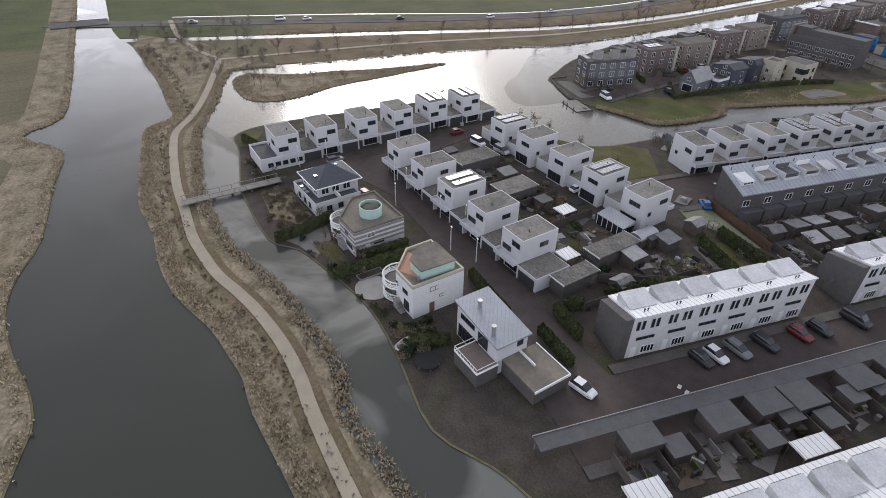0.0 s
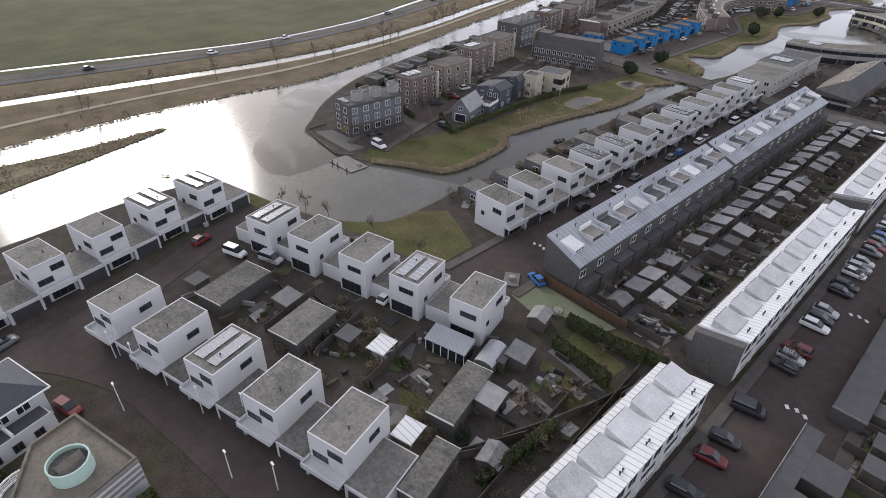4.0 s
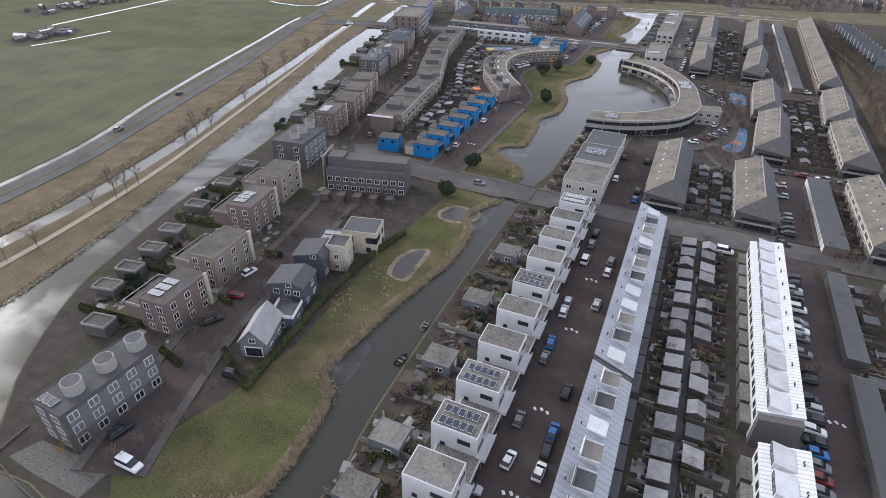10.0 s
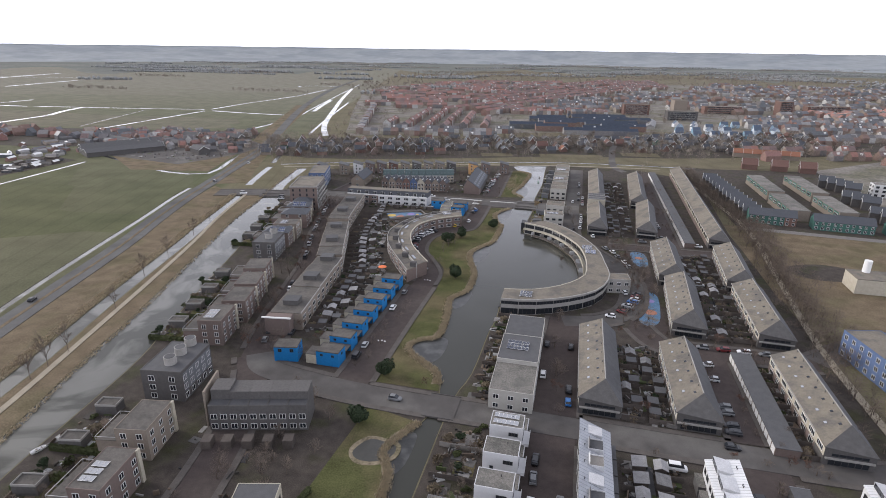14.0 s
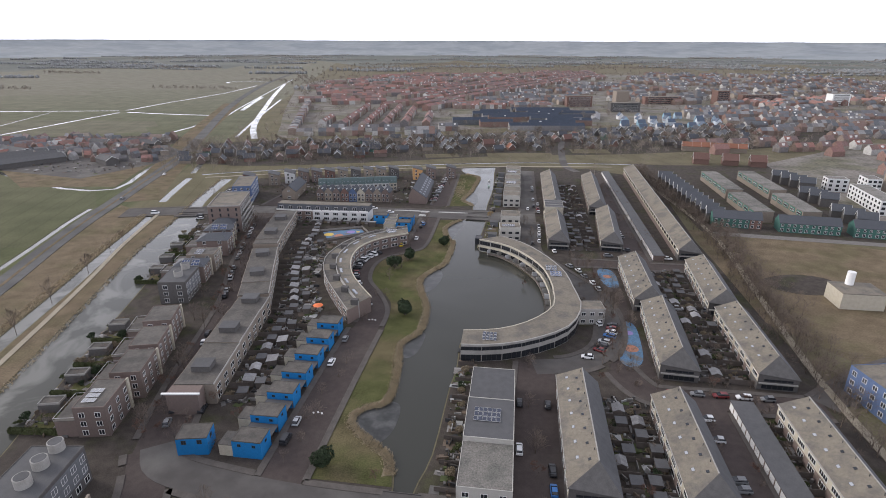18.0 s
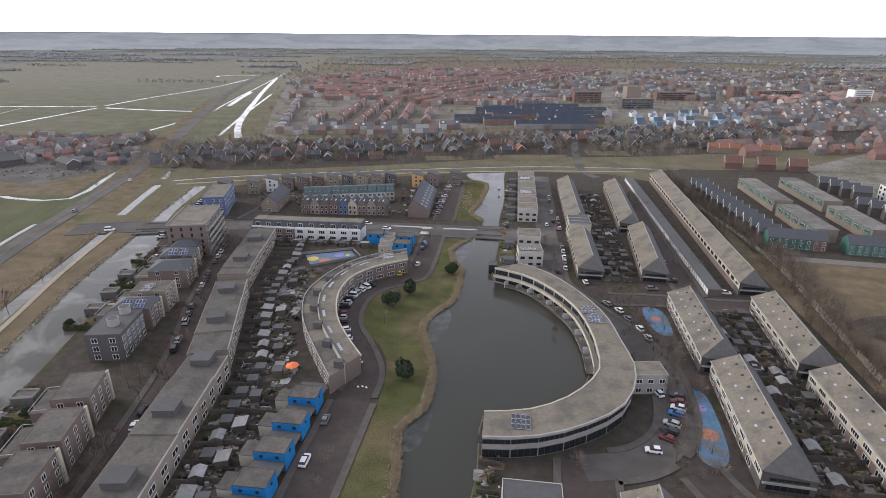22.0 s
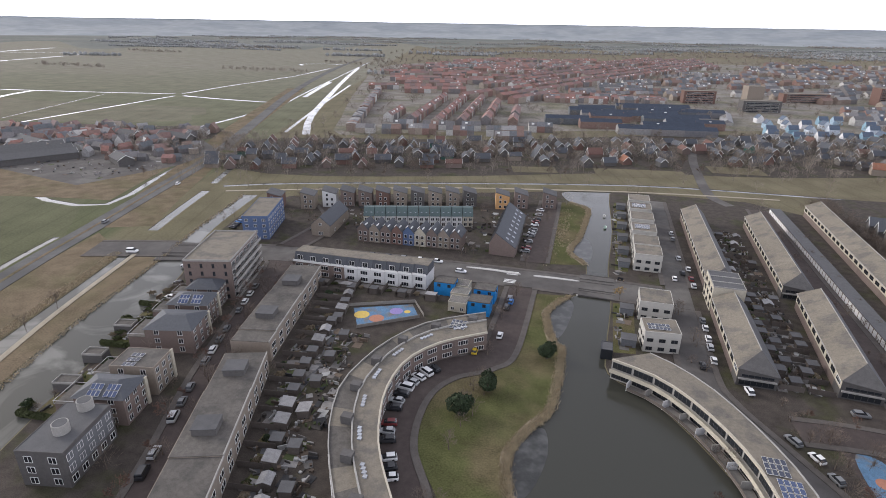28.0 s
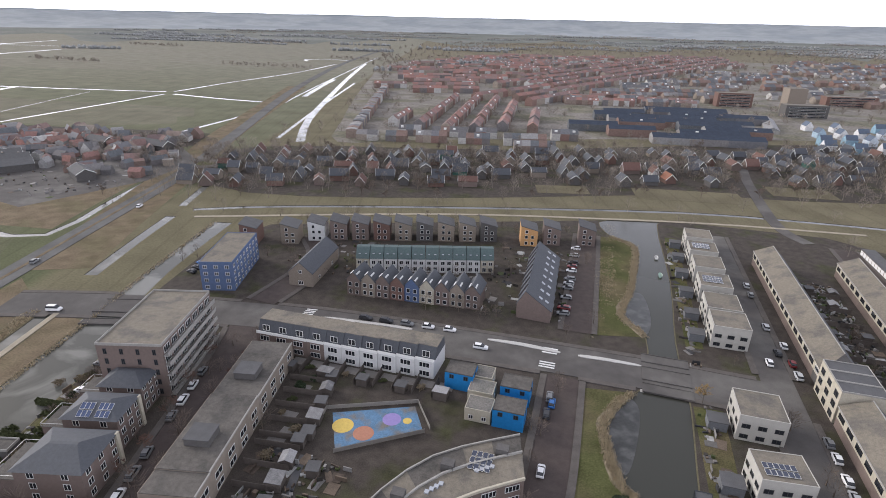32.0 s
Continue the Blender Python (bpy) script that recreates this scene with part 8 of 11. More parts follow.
# ---- playgrounds ----
sheet("play_field", [(-84.2, 78.0), (-82.0, 84.6), (-66.5, 84.2), (-67.6, 81.5), (-74.5, 79.9), (-79.2, 77.0)], 0.13, PLAYGREEN, "worn green rubber play surface with a fence")
sw = thing("swing_frame", -76.5, 77.5, 30, "steel swing frame on the play field", "swing")
bm = bmesh.new()
for s in (-1.2, 1.2):
    tube(bm, (s, -0.8, 0), (s, 0, 2.1), 0.05, 0.05, 5)
    tube(bm, (s, 0.8, 0), (s, 0, 2.1), 0.05, 0.05, 5)
tube(bm, (-1.2, 0, 2.1), (1.2, 0, 2.1), 0.05, 0.05, 5)
part("frame", bm, STEEL, sw)
part("seat", boxes((-0.25, 0.25, -0.12, 0.12, 0.5, 0.54)), RUBBER, sw)
sp = thing("spring_toy", -71.5, 79.0, 10, "small dark play figure on a spring", "play equipment")
part("body", boxes((-0.6, 0.6, -0.15, 0.15, 0.4, 0.9)), COURTO, sp)
part("spring", boxes((-0.12, 0.12, -0.12, 0.12, 0, 0.4)), STEEL, sp)
cl = thing("climbing_frame", -75.2, 79.6, 0, "small timber climbing frame", "play equipment")
part("deck", boxes((-0.8, 0.8, -0.8, 0.8, 1.1, 1.25)), WOODGR, cl)
for x in (-0.7, 0.7):
    for y in (-0.7, 0.7):
        part("post", boxes((x - 0.06, x + 0.06, y - 0.06, y + 0.06, 0, 2.0)), WOODGR, cl)
sheet("ball_court", [(-200.5, 407.0), (-181.8, 415.6), (-177.4, 408.2), (-194.4, 396.0)], 0.12, COURT, "blue painted ball court")


def disc(x, y, r, mat, label, z=0.135):
    bm = bmesh.new()
    tube(bm, (0, 0, -0.05), (0, 0, 0), r, r, 24)
    o = part("court_circle", bm, mat)
    o.matrix_basis = pose(x, y, z)
    tagged(o, label, "", "", "structure")


disc(-196.0, 403.5, 2.6, COURTY, "yellow painted circle on the court")
disc(-190.2, 402.5, 2.5, COURTO, "orange painted circle on the court")
disc(-185.6, 409.2, 2.3, COURTP, "lilac painted circle on the court")
disc(-181.8, 409.8, 1.1, COURTY, "yellow painted circle on the court", 0.137)
sheet("play_strip", smooth_line([(-57.5, 323), (-53.2, 322), (-52.8, 312), (-54.5, 297), (-58.5, 292), (-62, 296), (-60, 308)], 4, True), 0.11, COURT, "faded blue painted play strip")
disc(-57.0, 304, 2.4, COURTO, "faded red circle on the play strip", 0.125)
disc(-56.0, 315, 1.6, COURTP, "faded lilac circle on the play strip", 0.125)
sheet("play_strip", smooth_line([(-59, 375), (-53, 372), (-53, 356), (-57.5, 355), (-60, 364)], 4, True), 0.11, COURT, "faded blue painted play strip")
disc(-56.4, 366, 1.8, COURTO, "faded red circle on the play strip", 0.125)
sheet("play_paving", [(-66, 290), (-52.5, 286), (-52.3, 378), (-62, 379), (-59.5, 345), (-58, 320)], 0.05, CLINKER, "brown clinker play area beside the terraces")

# ---- bridges, jetty, markings ----
fb = thing("foot_bridge", -117.5, -14.6, 104.5, "grey timber footbridge with rails over the canal", "bridge")
part("deck", boxes((-10.5, 11, -1.2, 1.2, 0.75, 0.95)), WOODGR, fb)
for s in (-1.15, 1.15):
    part("handrail", boxes((-10.5, 11, s - 0.05, s + 0.05, 1.85, 1.95)), WOODGR, fb)
    for i in range(9):
        part("post", boxes((-10.2 + 2.6 * i, -10.08 + 2.6 * i, s - 0.06, s + 0.06, 0.95, 1.85)), WOODGR, fb)
for x in (-4, 0, 4):
    part("pier", boxes((x - 0.2, x + 0.2, -1.0, 1.0, -1.2, 0.75)), WOODDK, fb)
for q in ([(-136.8, 167.0), (-138.0, 173.3), (-136.6, 178.6), (-133.6, 180.5), (-133.2, 171.5), (-133.4, 166.5)], [(-138.5, 201.5), (-136.0, 206.5), (-131.5, 206.5), (-128.5, 205.5), (-128.5, 202.0), (-132.0, 199.0), (-136.5, 198.8)]):
    sheet("puddle", smooth_line(q, 4, True), 0.09, ICE, "shallow frozen pool in the meadow")
    sheet("puddle_edge", smooth_line(offset_line(q + q[:1], 1.3)[:-1], 4, True), 0.078, REED, "muddy brown rim of the pool")
jt = thing("raft", -146.7, 87.4, 2, "square floating timber raft with two benches", "raft", z=-0.35)
for i in range(14):
    part("plank", boxes((-4.6, 4.6, -2.65 + 0.38 * i, -2.65 + 0.38 * i + 0.35, 0.35, 0.45)), WOODGR, jt)
part("float", boxes((-4.5, 4.5, -2.55, 2.55, -0.3, 0.34)), WOODDK, jt)
for y in (0.9, 1.5):
    part("bench", boxes((2.2, 3.4, y - 0.15, y + 0.15, 0.45, 0.85)), WOODGR, jt)
for x, y in ((-3, -2.8), (-0.8, -2.8), (3, -2.8)):
    part("mooring_post", boxes((x - 0.12, x + 0.12, y - 0.12, y + 0.12, -0.8, 1.3)), WOODDK, jt)
qb = thing("quay_wall", -160, 91, 0, "dark sheet pile quay round the point", "quay")
for (x0, y0), (x1, y1) in zip(((-173, 98), (-172.5, 91.5), (-163.5, 89.6), (-153.5, 88.4)), ((-172.5, 91.5), (-163.5, 89.6), (-153.5, 88.4), (-150, 91.5))):
    L = math.dist((x0, y0), (x1, y1))
    o = part("pile_wall", boxes((0, L, -0.12, 0.12, -0.9, 0.35)), WOODDK, qb)
    o.matrix_basis = pose(x0 + 160, y0 - 91, 0, 0, 0, math.degrees(math.atan2(y1 - y0, x1 - x0)))


def road_bridge(x, y, rot, L, w, label):
    b = thing("road_bridge", x, y, rot, label, "bridge", "road bridges")
    part("deck", boxes((-L / 2, L / 2, -w / 2, w / 2, 0.02, 0.32)), ASPHALT, b)
    for s in (-w / 2, w / 2 - 0.2):
        part("kerb", boxes((-L / 2, L / 2, s, s + 0.2, 0.32, 0.5)), ASPHALT, b)
    part("abutment", boxes((-L / 2 - 0.6, -L / 2 + 0.4, -w / 2, w / 2, -1.0, 0.02)), CONCRETE, b)
    part("abutment", boxes((L / 2 - 0.4, L / 2 + 0.6, -w / 2, w / 2, -1.0, 0.02)), CONCRETE, b)


road_bridge(-121.2, 224.7, -0.6, 9, 11, "grey concrete road bridge over the central canal")
road_bridge(-119.5, 442.0, -1.5, 13, 4.2, "narrow concrete path bridge over the canal")
road_bridge(-119.5, 449.0, -1.0, 13, 6.6, "grey concrete road bridge over the canal")
road_bridge(-119.5, 457.0, -1.0, 13, 4.4, "narrow concrete path bridge over the canal")
road_bridge(-292, 434.5, 17, 15, 9, "concrete road bridge over the western canal")
road_bridge(-289, 424.5, 17, 15, 3.6, "narrow concrete path bridge over the western canal")
road_bridge(-293.5, -77, 100, 22, 12, "concrete main road bridge over the river")


def mark(x, y, w, d, rot=0, z=0.28, mat=None, name="road_marking", label="white painted road marking"):
    patch(x, y, w, d, mat or PAINT, name, label, rot, z)


for i in range(6):
    mark(-152.0, 443.4 + 1.2 * i + 4.0 * (i > 2), 4.5, 0.6, 0, 0.305)
for i in range(5):
    mark(-236 + 0.2 * i, 441 + 1.2 * i, 3.6, 0.5, 8)
    mark(-231, 449 + 1.1 * i, 3.6, 0.5, 8)
sheet("traffic_island", smooth_line([(-170, 453.2), (-160, 453.9), (-150.0, 452.9), (-150.0, 451.7), (-160, 452.2), (-170, 452.2)], 3, True), 0.36, KERBW, "pale kerbed traffic island")
sheet("traffic_island", smooth_line([(-143, 452.9), (-136, 453.4), (-127, 453.0), (-127, 452.1), (-136, 451.9), (-143, 451.7)], 3, True), 0.36, KERBW, "pale kerbed traffic island")
sheet("traffic_island", smooth_line([(-223, 449.6), (-205, 451.2), (-196, 451.4), (-196, 450.2), (-205, 449.9), (-223, 448.3)], 3, True), 0.36, KERBW, "pale kerbed traffic island")
for x, y in ((-90.5, 94), (-90.3, 121), (-90.5, 140), (-90.5, 165), (-40, 46), (-39.8, 88), (-39.8, 118), (-150.3, 256), (-149, 312), (-39.8, 160), (-90.3, 186)):
    # worn white chequers across the street
    for i in range(3):
        mark(x - 1.2 + 1.2 * i, y + 0.35 * (i % 2), 0.5, 0.8, 35, 0.2, PAINT, "speed_hump_marking", "worn white chequer on a speed hump")
rb = sheet("roundabout", [(-393 + 13 * math.cos(i * math.pi / 16), 606 + 13 * math.sin(i * math.pi / 16)) for i in range(32)], 0.26, ASPHALT, "asphalt roundabout on the main road")
sheet("roundabout_island", [(-393 + 6 * math.cos(i * math.pi / 16), 606 + 6 * math.sin(i * math.pi / 16)) for i in range(32)], 0.34, LAWN, "grassy middle of the roundabout")
tp = thing("transformer_slab", -86.8, 81.3, 35, "pale concrete slab with a grey box", "utility box")
part("slab", boxes((-1.4, 1.4, -2.0, 2.0, 0, 0.35)), SLAB, tp)
part("box", boxes((-0.5, 0.5, -0.5, 0.5, 0.35, 1.0)), CONCRETE, tp)


# ---- cars ----
def loft(sections, bm=None):
    """Rings of (x, half width, z low, z high) joined along x, with a soft shoulder."""
    bm = bm or bmesh.new()
    rings = []
    for x, hw, z0, z1 in sections:
        zs = z0 + (z1 - z0) * 0.6
        rings.append([bm.verts.new(p) for p in ((x, -hw, z0), (x, -hw, zs), (x, -hw * 0.86, z1), (x, hw * 0.86, z1), (x, hw, zs), (x, hw, z0))])
    for a, b in zip(rings, rings[1:]):
        for i in range(6):
            j = (i + 1) % 6
            bm.faces.new((a[i], b[i], b[j], a[j]))
    bm.faces.new(rings[0])
    bm.faces.new(rings[-1][::-1])
    bmesh.ops.recalc_face_normals(bm, faces=bm.faces)
    return bm


CAR_BODY = {"hatchback": [(-2.0, 0.78, 0.35, 0.75), (-1.9, 0.85, 0.25, 0.92), (-0.9, 0.88, 0.25, 0.95), (0.7, 0.88, 0.25, 0.92), (1.6, 0.86, 0.25, 0.8), (2.0, 0.72, 0.35, 0.6)],
            "estate": [(-2.25, 0.8, 0.35, 0.85), (-2.15, 0.88, 0.25, 0.98), (-0.9, 0.9, 0.25, 0.98), (0.8, 0.9, 0.25, 0.95), (1.8, 0.88, 0.25, 0.82), (2.2, 0.74, 0.35, 0.62)],
            "van": [(-2.3, 0.9, 0.4, 1.2), (-2.25, 0.95, 0.3, 1.25), (0.0, 0.95, 0.3, 1.25), (1.3, 0.95, 0.3, 1.15), (2.1, 0.92, 0.3, 0.95), (2.35, 0.8, 0.4, 0.7)]}
CAR_CABIN = {"hatchback": [(-1.85, 0.72, 0.9, 1.1), (-1.45, 0.74, 0.9, 1.45), (0.1, 0.74, 0.9, 1.48), (0.95, 0.7, 0.88, 1.0)],
             "estate": [(-2.1, 0.74, 0.95, 1.15), (-1.8, 0.76, 0.95, 1.45), (0.2, 0.76, 0.95, 1.47), (1.1, 0.72, 0.93, 1.02)],
             "van": [(-2.2, 0.84, 1.2, 1.85), (-2.1, 0.86, 1.2, 1.95), (0.7, 0.86, 1.2, 1.92), (1.5, 0.8, 1.12, 1.25)]}
CAR_ROOF = {"hatchback": (-1.4, 0.05, 0.62, 1.47), "estate": (-1.75, 0.15, 0.64, 1.46), "van": (-2.05, 0.65, 0.74, 1.93)}
COLOUR_NAME = {CARW: "white", CARG: "grey", CARD: "black", CARS: "silver", CARR: "dark red", CARB: "blue", CARY: "yellow"}


def wheel_bm(x, y, bm=None):
    bm = bm or bmesh.new()
    tube(bm, (x, y - 0.11, 0.31), (x, y + 0.11, 0.31), 0.31, 0.31, 12)
    return bm


def car_bm(kind, wheels):
    x0, x1, hw, z = CAR_ROOF[kind]
    bm = boxes((x0, x1, -hw, hw, z - 0.03, z + 0.05), bm=loft(CAR_BODY[kind]))
    if wheels:
        k = len(bm.faces)
        for x in (-1.3, 1.35):
            for y in (-0.8, 0.8):
                wheel_bm(x, y, bm)
        bm.faces.ensure_lookup_table()
        for f in bm.faces[k:]:
            f.material_index = 1
    return bm


def car(kind, mat, far):
    me = shared(("car_body", kind, mat.name, far), lambda: car_bm(kind, far), [mat, RUBBER])
    c = place("van" if kind == "van" else "car", me)
    tagged(c, {"hatchback": "parked %s hatchback car on the street", "estate": "parked %s estate car on the street", "van": "parked %s delivery van on the street"}[kind] % COLOUR_NAME[mat], "car", "parked cars")
    place("cabin_glass", shared(("cabin_glass", kind), lambda: loft(CAR_CABIN[kind]), [PANE]), c)
    if not far:
        for x in (-1.3, 1.35):
            for y in (-0.8, 0.8):
                place("wheel", shared(("wheel",), lambda: wheel_bm(0, 0), [RUBBER]), c, "", pose(x, y, 0))
    return c


CAR_PROTO = {}


def park(x, y, rot, kind=None, mat=None, z=0.2):
    kind = kind or rnd.choice(("hatchback", "hatchback", "estate", "estate", "estate", "van" if rnd.random() < 0.3 else "hatchback"))
    mat = mat or rnd.choice((CARG, CARG, CARD, CARD, CARD, CARS, CARS, CARW, CARW, CARR if rnd.random() < 0.5 else CARG, CARB if rnd.random() < 0.4 else CARD))
    m = pose(x, y, z, 0, 0, rot)
    key = (kind, mat.name, y > 160 or x < -200)
    if key in CAR_PROTO:
        copy_thing(CAR_PROTO[key], m)
    else:
        c = car(kind, mat, key[2])
        c.matrix_basis = m
        CAR_PROTO[key] = c


for y, k, mt in ((52.4, "hatchback", CARD), (55.0, "hatchback", CARW), (59.1, "estate", CARG), (64.4, "estate", CARD), (71.3, "hatchback", CARR), (75.4, "hatchback", CARD), (83.0, "van", CARD)):
    park(-44.6, y, 12, k, mt)
park(-44.6, 32.2, 25, "hatchback", CARW)
for y, mt in ((113.5, CARD), (136, CARG), (153.8, CARG), (158.7, CARB), (170.3, CARW), (174.2, CARS), (193.8, CARW), (202.5, CARG), (209, CARD)):
    park(-93.6, y, 90 + rnd.uniform(-3, 3), None, mt)
park(-92.6, 126.9, 84, "hatchback", CARW)
for y, mt in ((115.6, CARW), (119.6, CARD), (126.8, CARW), (131.8, CARD), (135.9, CARB), (146.3, CARD), (176, CARS), (190.6, CARW), (196, CARG)):
    park(-87.2, y, 90 + rnd.uniform(-3, 3), "hatchback" if mt is CARW else None, mt)
park(-96.6, 119.3, 0, "hatchback", CARS)
park(-83.5, 84.4, 160, "hatchback", CARB)
for x, y, r, k, mt in ((-149.8, 99.6, 0, "van", CARW), (-148.6, 122.8, 10, "hatchback", CARD), (-157, 104, 80, "estate", CARD), (-169, 152, 80, "hatchback", CARW), (-165.5, 143, 20, "hatchback", CARR), (-164, 134, 60, "estate", CARD),
                       (-136, 44.6, 110, "hatchback", CARR), (-127.5, 47.5, 20, "van", CARW), (-97.6, 60.6, 105, "hatchback", CARW), (-121, 51.5, 20, "van", CARS), (-79, 22.5, 100, "hatchback", CARB), (-60, 214.5, 0, "van", CARW), (-45, 226, 0, "hatchback", CARD), (-135, 224.5, 0, "hatchback", CARG)):
    park(x, y, r, k, mt)
y = 90.0
while y < 210:
    if rnd.random() < 0.72:
        park(-44.2, y, rnd.uniform(-4, 4) + rnd.choice((0, 180)))
    y += 2.75


def parking(pts, step, p, turn, n_max=99):
    c = smooth_line(pts, 10)
    d = [0]
    for i in range(1, len(c)):
        d.append(d[-1] + math.dist(c[i], c[i - 1]))
    s, n = step / 2, 0
    while s < d[-1] and n < n_max:
        i = min(max(int(np.searchsorted(d, s)) - 1, 0), len(c) - 2)
        f = (s - d[i]) / (d[i + 1] - d[i] + 1e-6)
        x, y = c[i][0] + f * (c[i + 1][0] - c[i][0]), c[i][1] + f * (c[i + 1][1] - c[i][1])
        if rnd.random() < p:
            a = math.degrees(math.atan2(c[i + 1][1] - c[i][1], c[i + 1][0] - c[i][0]))
            park(x, y, a + turn + rnd.uniform(-4, 4), None, None, 0.21)
            n += 1
        s += step


for x, y, rt, mt in ((-66.0, 319.8, 110, CARW), (-61.0, 319.0, 160, CARD), (-61.7, 316.3, 162, CARR), (-62.2, 313.6, 160, CARW), (-63.3, 310.8, 158, CARB), (-65.6, 306.5, 155, CARS), (-66.9, 303.5, 152, CARD), (-68.1, 300.6, 150, CARR), (-72.5, 295.7, 175, CARW),
                     (-72.2, 375.1, 120, CARG), (-68.6, 370.1, 118, CARW), (-66.6, 363.9, 112, CARG), (-63.8, 357.2, 105, CARW), (-62.3, 351.0, 102, CARS), (-78.0, 393.8, 100, CARW), (-52.4, 391.0, 5, CARG), (-24.7, 390.9, 0, CARW), (-33.7, 336.8, 0, CARS), (-22.9, 336.3, 0, CARG), (-16.8, 336.5, 0, CARW),
                     (-83.8, 477, 90, CARW), (-83.9, 466.9, 90, CARR), (-83.8, 460.6, 90, CARS), (-90.2, 465.5, 90, CARW), (-84.5, 432.4, 90, CARG), (-84.4, 427.2, 90, CARW), (-84.5, 420.2, 90, CARW), (-84.7, 415, 90, CARS), (-84.9, 407.2, 90, CARW), (-88.3, 403.3, 90, CARD), (-154.1, 391.7, 95, CARY), (-148.4, 402.8, 90, CARW), (-148.7, 427, 90, CARB)):
    park(x, y, rt, "hatchback" if mt is CARW else None, mt)
for x, y, rt, mt in ((-107.7, 13.7, 20, CARR), (-67.4, 24.7, 100, CARD), (-127.5, 9.8, 110, CARG)):
    park(x, y, rt, "estate", mt)
parking([(-188, 243), (-198, 275), (-211, 318), (-227, 362), (-243, 415)], 6.2, 0.72, 0)
parking([(-182, 250), (-189.5, 280), (-201.5, 318), (-217.5, 362), (-233, 415)], 6.2, 0.68, 0)
parking([(-154.5, 240), (-154.5, 300)], 7.5, 0.5, 0)
parking([(-153.5, 322), (-160.5, 336), (-166.5, 350), (-168.3, 361), (-167.2, 372), (-161, 382.5)], 3.0, 0.75, 90)
parking([(-149.5, 405), (-149.5, 436)], 7, 0.6, 0)
parking([(-94.5, 232), (-94.5, 275)], 6.5, 0.5, 0)
parking([(-86.5, 232), (-86.5, 275)], 6.5, 0.55, 0)
parking([(-86.5, 460), (-86.5, 560)], 8.0, 0.5, 0)
parking([(-43.5, 231), (-43.5, 272)], 2.9, 0.45, 90)
parking([(-42.5, 390), (-42.5, 560)], 6.5, 0.4, 90)
parking([(-20, 279), (-50, 279)], 6.5, 0.6, 0)
parking([(-150.5, 470), (-150.5, 540)], 4.0, 0.6, 90)
parking([(-215, 452), (-172, 454.5)], 7.0, 0.6, 0)
parking([(-262, 385), (-268, 400), (-282, 425)], 4.0, 0.6, 60)
parking([(-287, 458), (-293, 485)], 4.0, 0.7, 70)
parking([(-250, 470), (-253, 500)], 5.0, 0.5, 60)
for x, y, r, k, mt in ((-280, 207, 106, "estate", CARG), (-293.5, 251, 108, "hatchback", CARD), (-263.3, 105, 93, "hatchback", CARW), (-281, 8, 98, "van", CARW), (-279.5, 20, 98, "hatchback", CARW), (-284, -30, 98, "hatchback", CARS), (-270, 62, 97, "hatchback", CARD), (-267.5, 140, 97, "hatchback", CARW), (-310, 425, 16, "van", CARW), (-172, 447, 2, "estate", CARW), (-351, 452, 107, "estate", CARG), (-365, 520, 108, "estate", CARW)):
    park(x, y, r, k, mt, 0.24)


# ---- trees ----
def bare_tree(seed, height, spread, twig=0.03, name="tree", depth=5):
    """Trunk with limbs, and a crown of fine twigs that end in thin blades, as two meshes."""
    r = random.Random(seed)
    wood, crown = bmesh.new(), bmesh.new()

    def grow(p, d, ln, rad, lev):
        q = p + d * ln
        bm = wood if lev < 2 else crown
        if lev < 3:
            tube(bm, p, q, rad, rad * 0.6, 5 if lev < 2 else 3)
        else:
            side = d.orthogonal().normalized() * rad
            bm.faces.new([bm.verts.new(v_) for v_ in (p - side, p + side, q + side * 0.6, q - side * 0.6)])
        if lev >= depth:
            return
        for _ in range((7, 4, 3, 3, 3)[lev]):
            f = r.uniform(0.4, 1.0) if lev else r.uniform(0.35, 1.0)
            u = Vector((r.gauss(0, 1), r.gauss(0, 1), r.uniform(-0.2, 0.7))).normalized()
            nd = (d * 0.8 + u * spread).normalized()
            nd.z = max(nd.z, -0.05)
            grow(p + d * ln * f, nd.normalized(), ln * r.uniform(0.45, 0.65), max(rad * 0.5, twig), lev + 1)
    grow(Vector((0, 0, -0.1)), Vector((r.uniform(-0.05, 0.05), r.uniform(-0.05, 0.05), 1)).normalized(), height * 0.5, height * 0.011, 0)
    a, b = bpy.data.meshes.new("trunk"), bpy.data.meshes.new("crown")
    wood.to_mesh(a), crown.to_mesh(b)
    wood.free(), crown.free()
    return a, b


TWIG = material("thin bare twigs", (0.135, 0.108, 0.088), 0.95, vary=0.25, bump=0)
WILLOW = material("yellow willow twigs", (0.27, 0.185, 0.08), 0.95, vary=0.25, bump=0)
TREES = [bare_tree(3, 9.5, 0.42, 0.017), bare_tree(8, 8.0, 0.5, 0.017), bare_tree(15, 5.2, 0.45, 0.013)]
VILLAGE_TREE = bare_tree(8, 8.0, 0.8, 0.07, depth=4)
WILLOWS = [bare_tree(21, 7.0, 1.1, 0.035)]
REDTWIG = material("reddish bare twigs", (0.125, 0.075, 0.058), 0.95, vary=0.3, bump=0, obj=0.3)
RED_TREES = [bare_tree(31, 7.2, 0.85, 0.03), bare_tree(37, 5.6, 1.0, 0.028)]
for a, b in TREES:
    a.materials.append(BARK), b.materials.append(TWIG)
for a, b in WILLOWS:
    a.materials.append(BARK), b.materials.append(WILLOW)
for a, b in RED_TREES:
    a.materials.append(BARK), b.materials.append(REDTWIG)


